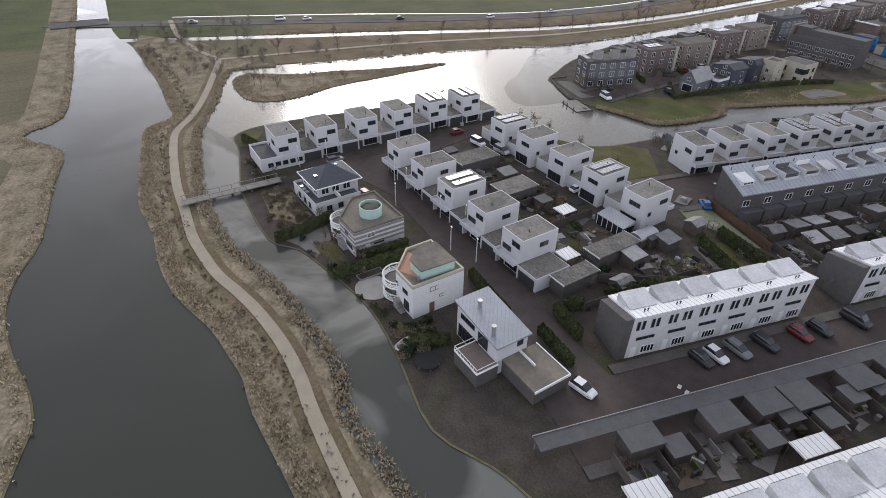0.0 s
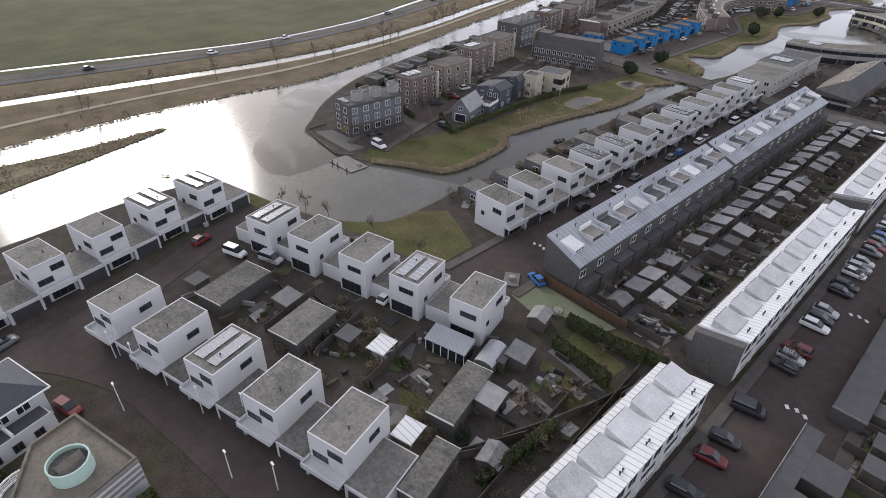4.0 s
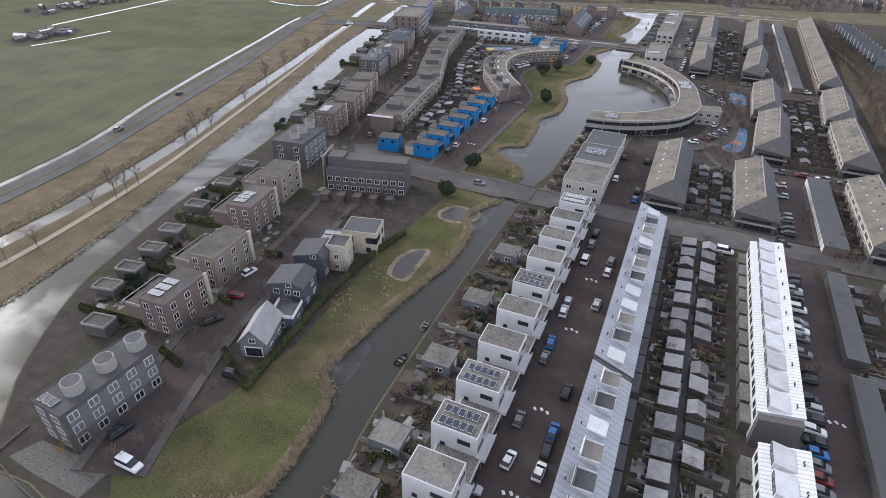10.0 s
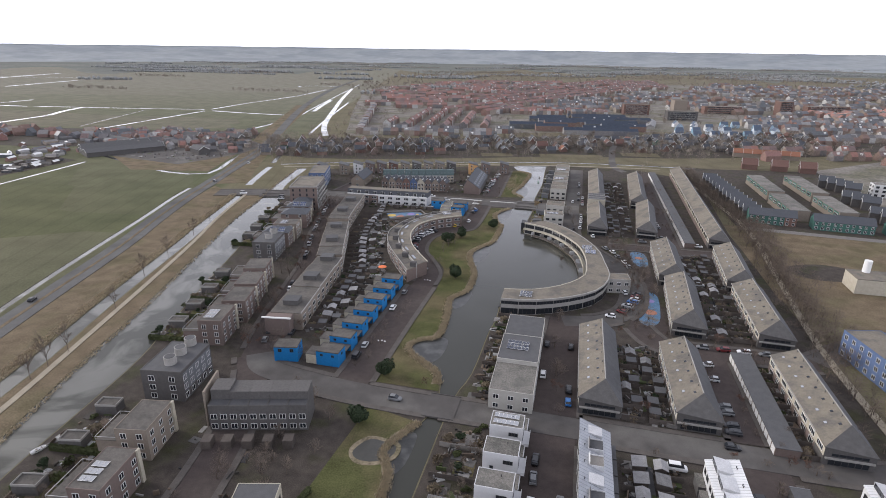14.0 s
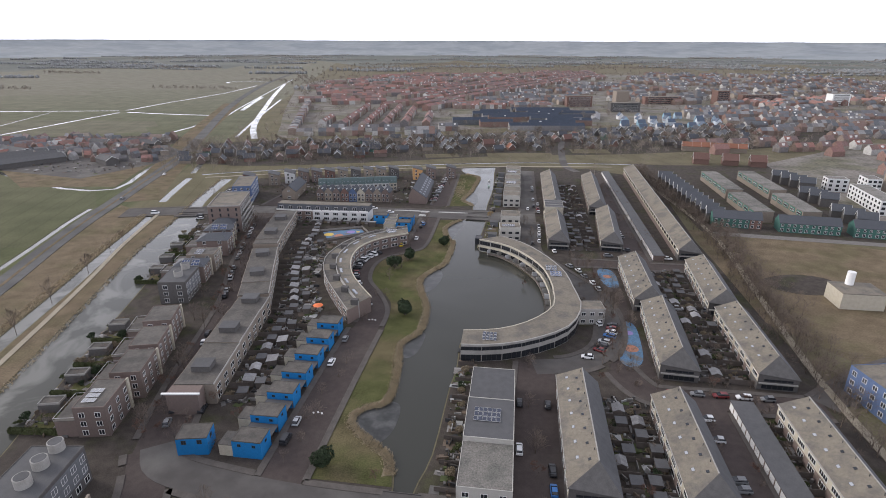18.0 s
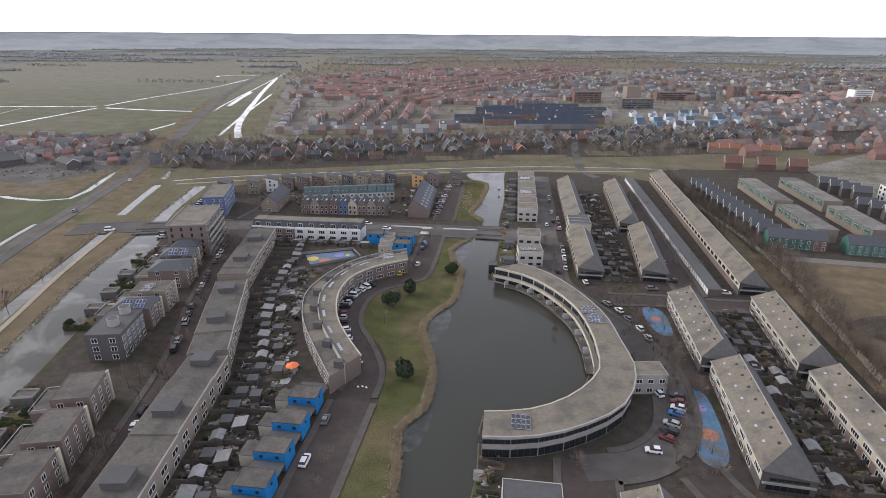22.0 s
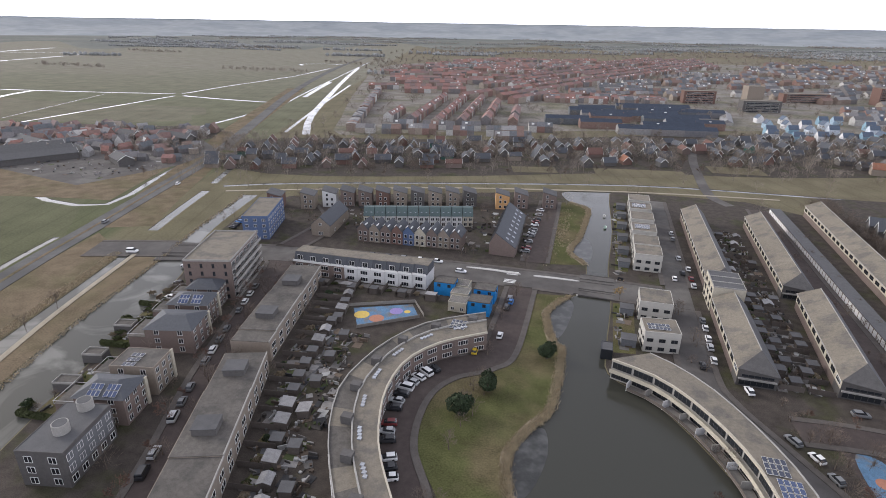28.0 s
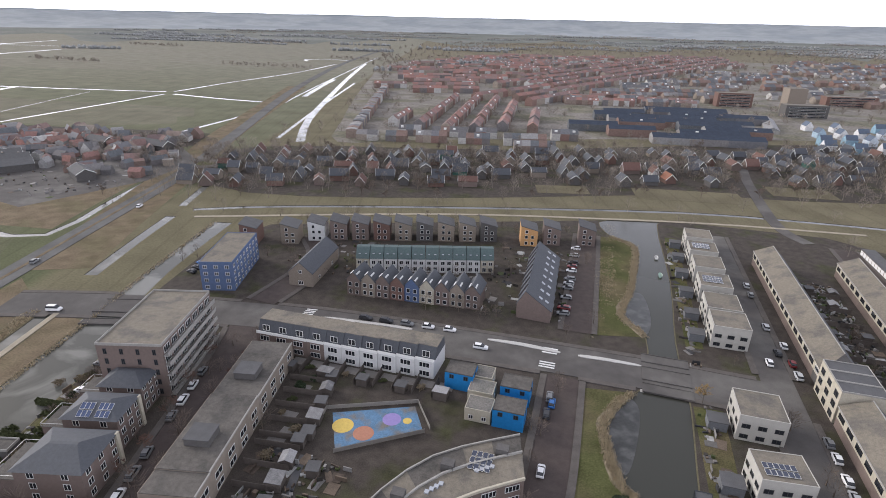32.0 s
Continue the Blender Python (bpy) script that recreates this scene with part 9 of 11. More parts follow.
def tree(x, y, kind, s=1.0, label="bare winter tree with a fine crown of twigs"):
    a, b = (TREES + WILLOWS + RED_TREES)[kind]
    t = place("tree", a, None, "", pose(x, y, 0.03, 0, 0, rnd.uniform(0, 360)) @ Matrix.Scale(s, 4))
    place("crown", b, t)
    tagged(t, label, "tree", "bare trees")


for x, y in ((-228.5, 130), (-226, 137), (-233, 159), (-232, 166), (-232, 170), (-234, 176), (-245, 207), (-246, 214), (-247.5, 223), (-256.5, 253), (-270, 284), (-277, 308), (-285, 338), (-292, 362), (-296.5, 377), (-224, 3), (-231, 49), (-228, 26), (-231, 70), (-232, 92), (-230.5, 115)):
    tree(x, y, rnd.choice((0, 1)), rnd.uniform(0.95, 1.3), "tall bare tree beside the canal path")
for x, y in ((-139, 64), (-132.6, 66.2), (-127.3, 68.6), (-115.8, 71.8), (-104, 74)):
    tree(x, y, 2, rnd.uniform(0.9, 1.2), "young bare tree on the lake lawn")
tree(-163.5, 48.7, 3, 0.6, "low bare willow by the lake")
for x, y in ((-196, -9), (-191, -7), (-187, -5), (-184, 0), (-190, 12), (-187, 22), (-193, 44)):
    tree(x, y, rnd.choice((0, 1)), rnd.uniform(0.55, 0.95), "bare willow scrub on the reed island")
tree(-111.5, 439, 3, 1.15, "yellow weeping willow beside the bridge")
tree(-160.5, 96.5, 3, 0.7, "yellow bare willow on the point")
tree(-152.5, 95.0, 1, 0.5, "small bare tree on the point")
for i in range(34):
    f = i / 33
    y = 240 + f * 182 + rnd.uniform(-2, 2)
    x = np.interp(y, (240, 262, 318, 362, 420), (-186, -193, -206, -222, -239))
    tree(x + (5.5 if i % 2 else -5.8), y, rnd.choice((1, 4, 4, 5)), rnd.uniform(0.7, 1.05), "reddish bare street tree among parked cars")
for x, y in ((-64, 300), (-60, 312), (-62, 332), (-57, 345), (-62, 358), (-58, 370), (-56, 384), (-66, 386), (-54, 280), (-37, 283), (-93, 350), (-176, 240), (-183, 246), (-152, 236), (-171, 250), (-128, 233), (-70, 283), (-46, 222), (-33, 222), (-52, 84), (-44, 96), (-43, 128), (-44, 170), (-47, 215), (-56, 230), (-29, 222), (-90, 240), (-30, 278), (-148, 460), (-186, 252), (-181, 257), (-190, 243), (-165, 239), (-61, 322), (-59, 339), (-64, 347), (-67, 296), (-78, 238), (-66, 236), (-40, 236), (-38, 248), (-100, 462), (-104, 478)):
    tree(x, y, rnd.choice((1, 2, 4, 5, 5)), rnd.uniform(0.6, 0.95), "bare street tree beside the houses")
for i in range(30):
    y = 226 + i * 11.2
    tree(-3 + rnd.uniform(-3.5, 3.5) + (5 if y > 330 else 0), y, rnd.choice((0, 1)), rnd.uniform(0.6, 1.0), "bare tree in the belt along the estate's edge")
def dome(n, rx, rz, size, seed):
    """A dense rounded crown of small leaves with an uneven skin."""
    r = random.Random(seed)
    vs, fs = [], []
    lumps = [(Vector((r.gauss(0, 1), r.gauss(0, 1), r.uniform(-0.3, 1))).normalized(), r.uniform(0.05, 0.2)) for _ in range(16)]
    for _ in range(n):
        d = Vector((r.gauss(0, 1), r.gauss(0, 1), r.gauss(0.15, 0.9))).normalized()
        k = 0.86 + sum(h for q, h in lumps if d.dot(q) > 0.86) + r.uniform(-0.14, 0.03)
        c = Vector((d.x * rx * k, d.y * rx * k, rz * (0.62 + 0.55 * d.z * k)))
        if c.z < 0.25:
            continue
        a = (d + Vector((r.gauss(0, 0.6), r.gauss(0, 0.6), r.gauss(0, 0.6)))).normalized()
        u = a.orthogonal().normalized()
        w = a.cross(u)
        sz = size * r.uniform(0.6, 1.4)
        m_ = len(vs)
        vs += [c + u * sz, c + w * sz * 0.7, c - u * sz, c - w * sz * 0.7]
        fs.append((m_, m_ + 1, m_ + 2, m_ + 3))
    me = bpy.data.meshes.new("evergreen_crown")
    me.from_pydata([tuple(q) for q in vs], [], fs)
    me.materials.append(LEAF)
    return me


EVER = dome(2600, 1.55, 2.9, 0.16, 11)
for x, y, s in ((-137.7, 317.8, 1.7), (-151.4, 362.4, 1.8), (-146.5, 373.9, 1.6), (-132.8, 394.7, 1.5), (-141.2, 212.2, 1.5), (-142.0, 236.1, 1.5)):
    t = place("evergreen_tree", EVER, None, "", pose(x, y, 0.05, 0, 0, rnd.uniform(0, 360)) @ Matrix.Scale(s, 4))
    bm = bmesh.new()
    tube(bm, (0, 0, 0), (0, 0, 1.6), 0.22, 0.15, 6)
    part("trunk", bm, BARK, t)
    tagged(t, "round dark evergreen tree on the lawn", "tree", "evergreen trees")


# ---- reeds, tufts, far shrubs: what nobody could count ----
def tufts(name, spots, h, mat, label, wide=0.25, blades=3):
    r = random.Random(len(spots))
    vs, fs = [], []
    for x, y in spots:
        for _ in range(blades):
            a, hh, wd = r.uniform(0, 6.28), h * r.uniform(0.5, 1.2), wide * r.uniform(0.6, 1.4)
            ox, oy = r.gauss(0, 0.3), r.gauss(0, 0.3)
            k = len(vs)
            dx, dy = math.cos(a) * wd, math.sin(a) * wd
            lx, ly = r.gauss(0, 0.35) * hh, r.gauss(0, 0.35) * hh
            vs += [(x + ox - dx, y + oy - dy, 0.02), (x + ox + dx, y + oy + dy, 0.02), (x + ox + lx + dx * 0.5, y + oy + ly + dy * 0.5, hh), (x + ox + lx - dx * 0.5, y + oy + ly - dy * 0.5, hh * 0.9)]
            fs.append((k, k + 1, k + 2, k + 3))
    me = bpy.data.meshes.new(name)
    me.from_pydata(vs, [], fs)
    me.materials.append(mat)
    return tagged(place(name, me), label, "", "", "stuff")


def along(line, n, lo, hi, keep=lambda x, y: True):
    r = random.Random(n)
    out = []
    while len(out) < n:
        i = r.randrange(len(line) - 1)
        (x0, y0), (x1, y1) = line[i], line[i + 1]
        if r.random() > math.dist((x0, y0), (x1, y1)) / 12:
            continue
        f, d = r.random(), r.uniform(lo, hi)
        t = Vector((x1 - x0, y1 - y0)).normalized()
        x, y = x0 + f * (x1 - x0) - t.y * d, y0 + f * (y1 - y0) + t.x * d
        if keep(x, y):
            out.append((x, y))
    return out


reed = along(RIVER_E[9:], 4200, 0.2, 3.2) + along(STRIP_E[:57], 3600, -2.4, -0.2) + along(RIVER_W, 1500, 0.2, 2.2) + along(STRIP_E[57:], 2600, -1.6, -0.1) + along(ISLAND + ISLAND[:1], 1800, 0.1, 5.0, lambda x, y: inside(x, y, ISLAND))
tufts("reeds", reed, 0.45, REEDB, "dense dry yellow reeds along the banks", 0.16, 3)
mead_edge = along([p for p in SHORE_W if 92 < p[1] < 218 and p[0] > -151], 2600, 0.2, 1.9) + along([p for p in SHORE_W if 232 < p[1] < 438 and p[0] > -145], 3600, 0.2, 2.2) + along([p for p in SHORE_W if 470 < p[1] < 560 and p[0] > -143], 900, 0.2, 2.2)
mead_edge += [(-138.5 + rnd.gauss(0, 3.2), 157 + rnd.gauss(0, 7)) for _ in range(160)] + [(-137 + rnd.gauss(0, 2), 512 + rnd.gauss(0, 14)) for _ in range(350)]
mead_edge = [p for p in mead_edge if not inside(*p, POND)]
tufts("bank_grass", mead_edge, 0.42, REEDB, "tawny dead grass along the meadow's water edge", 0.1, 4)
tufts("ditch_reeds", along(thin, 5200, 3.4, 7.5), 0.6, REEDB, "brown dead reeds along the ditch beside the main road", 0.1, 3)
mid = along(offset_line(RIVER_E[9:], 5.2), 500, -1.4, 1.0)
tufts("dark_tufts", mid, 0.5, LEAFBR, "low dark tussocks along the dyke", 0.2, 3)


def fringe(name, line, lo, hi, seed, mat, label, z=0.085):
    """An uneven strip along a bank."""
    r = random.Random(seed)
    c = smooth_line(line, 3)
    ph = [r.uniform(0, 6.28) for _ in range(3)]
    a = offset_line(c, lo)
    b = [offset_line(c, hi * (0.55 + 0.3 * math.sin(i * 0.31 + ph[0]) + 0.25 * math.sin(i * 0.9 + ph[1]) + r.uniform(-0.12, 0.12)) + abs(lo))[i] for i in range(len(c))]
    bm = bmesh.new()
    va, vb = [bm.verts.new((x, y, z)) for x, y in a], [bm.verts.new((x, y, z)) for x, y in b]
    for i in range(len(c) - 1):
        bm.faces.new((va[i], va[i + 1], vb[i + 1], vb[i]))
    for f in bm.faces:
        if f.normal.z < 0:
            f.normal_flip()
    tagged(part(name, bm, mat), label, "", "", "structure")


for y0, y1, hi in ((92, 218, 2.0), (232, 440, 2.4), (468, 560, 2.2)):
    fringe("reed_fringe", [p for p in SHORE_W if y0 < p[1] < y1 and -151 < p[0] < -115][::2], 0.3, hi, y0, REED, "tawny fringe of dead reed along the water")
    ln = [p for p in SHORE_W if y0 < p[1] < y1 and -151 < p[0] < -115]
    tufts("reeds", along(ln, int((y1 - y0) * 26), -0.4, 1.4), 0.7, REEDB, "tall dry reeds along the park's water edge", 0.07, 3)
SHOREICE = material("pale shore ice", (0.07, 0.071, 0.069), 0.3, vary=0.3, scale=0.3, fine=2, bump=0.03, patch=(0.03, 0.031, 0.03), patch_scale=0.25, patch_amount=0.8)
for q in ([(-139, 253), (-138, 259), (-131.5, 264), (-128, 262), (-128, 252), (-131, 246.5), (-136, 249)], [(-134, 297), (-129.5, 305), (-127.5, 303), (-128.5, 292), (-132, 288)], [(-136.5, 352), (-133.5, 361), (-130, 363), (-128.5, 354), (-131, 342), (-134.5, 340)], [(-133.8, 415), (-134.7, 425), (-130, 436), (-127, 432), (-128, 418), (-130.5, 408)], [(-130.5, 203), (-127.5, 211), (-124.5, 211), (-124.5, 200), (-127, 196)], [(-132.5, 132), (-131.5, 142), (-128.5, 144), (-127.5, 131)], [(-131, 482), (-128, 500), (-124, 500), (-122, 484), (-124, 472)]):
    sheet("shore_ice", smooth_line(q, 4, True), -0.108, SHOREICE, "pale broken ice in a bay of the bank", 0.004)

PARASOL = material("orange canvas", (0.75, 0.2, 0.08), 0.9, vary=0.1, scale=1.0, fine=8)
ps = thing("parasol", -171.5, 317, 20, "open orange parasol on a garden terrace", "parasol")
bm = bmesh.new()
tube(bm, (0, 0, 0), (0, 0, 2.6), 0.04, 0.04, 8)
part("pole", bm, FRAMEDK, ps)
bm = bmesh.new()
tube(bm, (0, 0, 2.2), (0, 0, 2.75), 2.0, 0.08, 8)
part("canopy", bm, PARASOL, ps, "orange canvas canopy")

# ---- terraces north of the main road ----
NORTH = [(-286, 500, 17), (-270, 506, 17), (-261, 513, 17)] + [(-252.5 + 9.0 * i, 517.5 + 2.75 * i, 17) for i in range(8)] + [(-171.5, 538, 12), (-162, 542.5, 10), (-147, 546.5, 6)]
for i, (x, y, r) in enumerate(NORTH):
    mt = (BRICKRED, BRICKTAN, BRICKW, BRICKBR, BRICKBR, BRICKRED, BRICKTAN, BRICKDK, BRICKTAN, BRICKTAN, BRICKDK, BRICKORANGE, BRICKBR, BRICKBR)[i]
    h = thing("ditch_house", x, y, r, "narrow brick house with a sloping roof beside the ditch", "house", "ditch houses")
    part("wall", prism([(-3.6, 0), (3.6, 0), (3.6, 7.2), (-3.6, 9.2)], -4.8, 4.8), mt, h)
    part("roof", prism([(-3.8, 9.2), (3.8, 7.1), (3.8, 7.35), (-3.8, 9.45)], -5.1, 5.1), ROOFDK, h)
    for z in (0.7, 3.5, 5.9):
        window(h, -1.2, -4.8, z, 0, 1.3, 1.5, FRAMEW, 1)
        if z < 5:
            window(h, 1.4, -4.8, z, 0, 1.3, 1.5, FRAMEW, 1)
for i in range(8):
    g = thing("terraced_house", -159.5 - 0.25 * i, 472.0 + 5.7 * i, -3, "terraced house under a steep dark roof with roof lights", "house", "slanting terrace")
    part("wall", prism([(-5.6, 0), (5.6, 0), (5.6, 4.2), (-3.0, 10.0), (-5.6, 5.0)], -2.85, 2.85), BRICKDK if i else BRICKBR, g)
    part("roof", prism([(5.9, 4.05), (5.9, 4.3), (-3.0, 10.25), (-5.9, 4.9), (-5.9, 4.6), (-3.0, 9.95)], -2.85, 2.85), TILEDK, g)
    o = place("roof_light", shared(("big_roof_light",), lambda: boxes((-0.7, 0.7, -0.55, 0.55, 0, 0.12)), [SKYPANE]), g, "", pose(1.6, 0, 7.2, 0, 34, 0))
    o = place("roof_light", shared(("big_roof_light",), None, None), g, "", pose(3.6, 0.6, 5.85, 0, 34, 0))
gable("corner_house", -245, 480, 6, 9, 26, 5.5, 9.5, BRICKTAN, TILEDK, "long cream house with a pointed dark roof", "house", "corner houses")

# ---- teal houses and the school beyond the field ----
def prism_verge(w, d, he, hr, s):
    """White boards along both gable edges, as the second material."""
    bm = bmesh.new()
    for y in (-d / 2 - 0.42, d / 2 + 0.31):
        for sg in (-1, 1):
            prism([(0, hr + 0.3), (sg * (w / 2 + 0.4), he - 0.4 * s + 0.3), (sg * (w / 2 + 0.4), he - 0.4 * s - 0.1), (0, hr - 0.1)][::-sg], y, y + 0.11, bm)
    for f in bm.faces:
        f.material_index = 1
    return bm


def simple_house(x, y, rot, w, d, he, hr, wall, roof, label, group, name="house"):
    """A gabled house, its roof a part; ridge along y."""
    key = ("village_wall", round(w, 1), round(d, 1), round(he, 1), round(hr, 1), wall.name)
    o = place(name, shared(key, lambda: prism([(-w / 2, 0), (w / 2, 0), (w / 2, he), (0, hr - 0.1), (-w / 2, he)], -d / 2, d / 2), [wall]), None, "", pose(x, y, 0, 0, 0, rot))
    s = (hr - he) / (w / 2)
    key = ("village_roof", round(w, 1), round(d, 1), round(he, 1), round(hr, 1), roof.name)
    place("roof", shared(key, lambda: prism([(-w / 2 - 0.4, he - 0.4 * s), (0, hr), (w / 2 + 0.4, he - 0.4 * s), (w / 2 + 0.4, he - 0.4 * s + 0.25), (0, hr + 0.25), (-w / 2 - 0.4, he - 0.4 * s + 0.25)], -d / 2 - 0.3, d / 2 + 0.3, prism_verge(w, d, he, hr, s)), [roof, FRAMEW]), o)
    return tagged(o, label, "house", group)


for x0, y0, x1, y1, n in ((13, 452.5, 38, 449.5, 4), (46, 447, 76, 444, 5), (82, 443, 100, 441, 3)):
    for i in range(n):
        f = (i + 0.5) / n
        g = gable("teal_house", x0 + f * (x1 - x0), y0 + f * (y1 - y0), 84, 9.0, (x1 - x0) / n - 0.05, 5.4, 8.8, TEAL if i < n - 1 or x0 > 20 else BRICKRED, TILEDK, "teal boarded terraced house under a dark tiled roof", "house", "teal terraces", False)
        for u in (-1.6, 1.6):
            window(g, -4.5, u, 0.6, -90, 1.5, 1.7, FRAMEW, 2)
            window(g, -4.5, u, 3.3, -90, 1.3, 1.5, FRAMEW, 2)
for i in range(12):
    y = 458 + 8.3 * i
    simple_house(16.5 - 0.07 * (y - 454), y, 80, 6.2, 9.0, 5.6, 8.8, BRICKDK, TILEDK, "dark gabled house with white roof edges", "eastern gabled houses")
for x0, y0, n, t in ((95, 566, 4, -14), (92, 516, 3, -20), (91, 473, 3, -24)):
    for i in range(n):
        simple_house(x0 + 3.2 * i, y0 - 8.4 * i * 0.85, 78 + t * 0.2, 6.2, 9.5, 5.6, 8.8, BRICKDK, TILEDK, "dark gabled house with white roof edges", "eastern gabled houses")
for x, y0, y1 in ((44.5, 510, 564), (43.5, 459, 503), (72.5, 513, 570), (70.5, 462, 504)):
    n = round((y1 - y0) / 9)
    u = (y1 - y0) / n
    for i in range(n):
        b = thing("terraced_house", x, y0 + (i + 0.5) * u, 2, "flat-roofed terraced house with green front panels", "house", "green-fronted terraces")
        part("wall", boxes((-5.2, 5.2, -u / 2, u / 2, 0, 6.5)), BRICKTAN, b)
        part("roof", boxes((-5.5, 5.5, -u / 2, u / 2, 6.5, 6.75)), ROOFGR, b)
        part("front_panel", boxes((-5.4, -5.21, -u * 0.36, u * 0.36, 3.2, 6.2)), TEAL, b, "green boarded front panel")
        window(b, -5.4, 0, 3.9, -90, u * 0.5, 1.5, FRAMEW, 3)
for x, y, w, d in ((123, 545, 13, 9), (148, 550, 9, 14), (126, 505, 11, 44)):
    block("cream_flats", x, y, -6, w, d, 9, BRICKW, ROOFGR, 3, 3, max(2, round(d / 4.5)), "low white flats with dark windows", "apartment building", "white flats", 2.0, 1.6, gap=2.9, faces="SW", frame=FRAMEDK)
for x, y in ((57, 627), (80, 625), (101, 622)):
    simple_house(x, y, 82, 9, 12, 4.6, 9.2, BRICKRED, TILERED, "red brick house under a red tiled roof", "red village houses")
for i in range(7):
    simple_house(62 + 8 * i, 690 - i, 82, 7, 8, 4.6, 8.0, BRICKTAN, TILEORANGE, "house under a bright orange tiled roof", "orange-roofed houses")
sheet("terrace_road", [(6, 432), (100, 424), (100, 430), (8, 438)], 0.1, SLAB, "pale street in front of the teal terraces", 0.05)
b = thing("tower_hall", 36, 352, 0, "cream hall with a round white tower", "building")
part("hall", boxes((-7, 9, -6, 6, 0, 6.5)), CREAM, b)
part("hall_roof", boxes((-7.1, 9.1, -6.1, 6.1, 6.5, 6.75)), ROOFTAN, b)
bm = bmesh.new()
tube(bm, (0, 4, 0), (0, 4, 12), 1.6, 1.5, 20)
part("tower", bm, FRAMEW, b, "round white tower")
sc = block("blue_school", 10, 276, 12, 12, 26, 9, BLUEDK, ROOFTAN, 3, 2, 7, "blue panelled school block with white windows", "building", "", 1.6, 1.6, faces="SW")
sheet("terrace_ground", [(4, 438), (96, 425), (110, 625), (2, 612)], 0.06, SOIL, "dark gardens and streets of the eastern terraces", 0.05)
sheet("skate_ground", smooth_line([(10, 372), (26, 380), (40, 376), (38, 362), (22, 358), (10, 364)], 4, True), 0.09, SOIL, "bare sandy play ground in the field")

# ---- village belt ----
vr = random.Random(77)
placed = []


def free(x, y, r):
    if any(math.dist((x, y), p) < r for p in placed):
        return False
    placed.append((x, y))
    return True


V_MATS = [(BRICKRED, TILEDK), (BRICKDK, TILEDK), (TEAL, TILEDK), (BRICKW, TILERED), (BRICKBR, TILERED), (TEAL, TILERED), (BRICKRED, TILEORANGE), (BRICKTAN, TILEDK)]
n = 0
while n < 185:
    s, d = vr.random(), vr.uniform(-1, 1)
    x = -385 + s * 560
    cy = 600 + (x + 385) * 0.36
    y = cy + d * (44 if x < 0 else 60)
    if (-64 < x < -48 and y < 720) or not free(x, y, 11) or (d < -0.5 and x > -200 and vr.random() < 0.6):
        continue
    wl, rf = vr.choice([V_MATS[0], V_MATS[1], V_MATS[1], V_MATS[4], V_MATS[7], V_MATS[1], vr.choice(V_MATS)])
    simple_house(x, y, vr.choice((20, 110, 15, 105, 25)), vr.choice((5.4, 6.4)), vr.choice((7.0, 9.0, 11.0)), vr.choice((2.8, 3.6)), vr.choice((5.8, 6.8)), wl, rf, "village house with a %s tiled gable roof" % ("red" if rf in (TILERED, TILEORANGE) else "dark"), "village houses")
    n += 1
sheet("village_ground", smooth_line([(-395, 590), (-330, 560), (-220, 590), (-100, 640), (0, 660), (180, 730), (260, 800), (240, 870), (100, 860), (-60, 800), (-220, 720), (-370, 675), (-410, 630)], 3, True), 0.03, SOIL, "dark gardens and yards of the village", 0.05)
for x, y, w, d, r in ((-95, 640, 60, 22, 8), (-165, 628, 30, 16, 14), (-30, 670, 36, 20, 5)):
    patch(x, y, w, d, PASTURE, "paddock", "green paddock by the village", r, 0.07)
# farm and yards
sheet("farm_yard", [(-520, 520), (-420, 500), (-398, 560), (-402, 610), (-440, 640), (-540, 600)], 0.04, ASPHALT, "grey farm yard with stored goods", 0.05)
for x, y, r, w, d, h in ((-503, 534, -34, 16.6, 66, 6.5), (-517, 543.5, -34, 16.6, 66, 6.5), (-531, 553, -34, 16.6, 60, 6.5), (-437, 553, 60, 10, 20, 7), (-455, 628, 80, 9, 34, 7.5), (-500, 624, 78, 9, 30, 7.5), (-548, 580, 70, 18, 40, 6)):
    simple_house(x, y, r, w, d, h * 0.6, h, BRICKDK, ROOFDK, "long dark farm shed on the yard", "farm sheds", "farm_shed")

# ---- town beyond: rows past counting ----
def far_rows(name, rows, mats, label):
    """Gabled blocks joined in one mesh: x, y, turn, length, width, eaves, ridge, wall slot, roof slot."""
    vs, fs, mi = [], [], []
    for x, y, a, L, w, he, hr, wm, rm in rows:
        c, s = math.cos(a), math.sin(a)
        k = len(vs)
        for u, v_, z in ((-L / 2, -w / 2, 0), (L / 2, -w / 2, 0), (L / 2, w / 2, 0), (-L / 2, w / 2, 0), (-L / 2, -w / 2, he), (L / 2, -w / 2, he), (L / 2, w / 2, he), (-L / 2, w / 2, he), (-L / 2, 0, hr), (L / 2, 0, hr)):
            vs.append((x + u * c - v_ * s, y + u * s + v_ * c, z))
        for f, m in (((0, 1, 5, 4), wm), ((2, 3, 7, 6), wm), ((1, 2, 6, 9, 5), wm), ((3, 0, 4, 8, 7), wm), ((4, 5, 9, 8), rm), ((6, 7, 8, 9), rm)):
            fs.append(tuple(k + i for i in f))
            mi.append(m)
    me = bpy.data.meshes.new(name)
    me.from_pydata(vs, [], fs)
    for m in mats:
        me.materials.append(m)
    me.polygons.foreach_set("material_index", mi)
    return tagged(place(name, me), label, "", "", "stuff")


fr = random.Random(31)
west_edge = lambda y: -372 - (y - 690) * 0.365


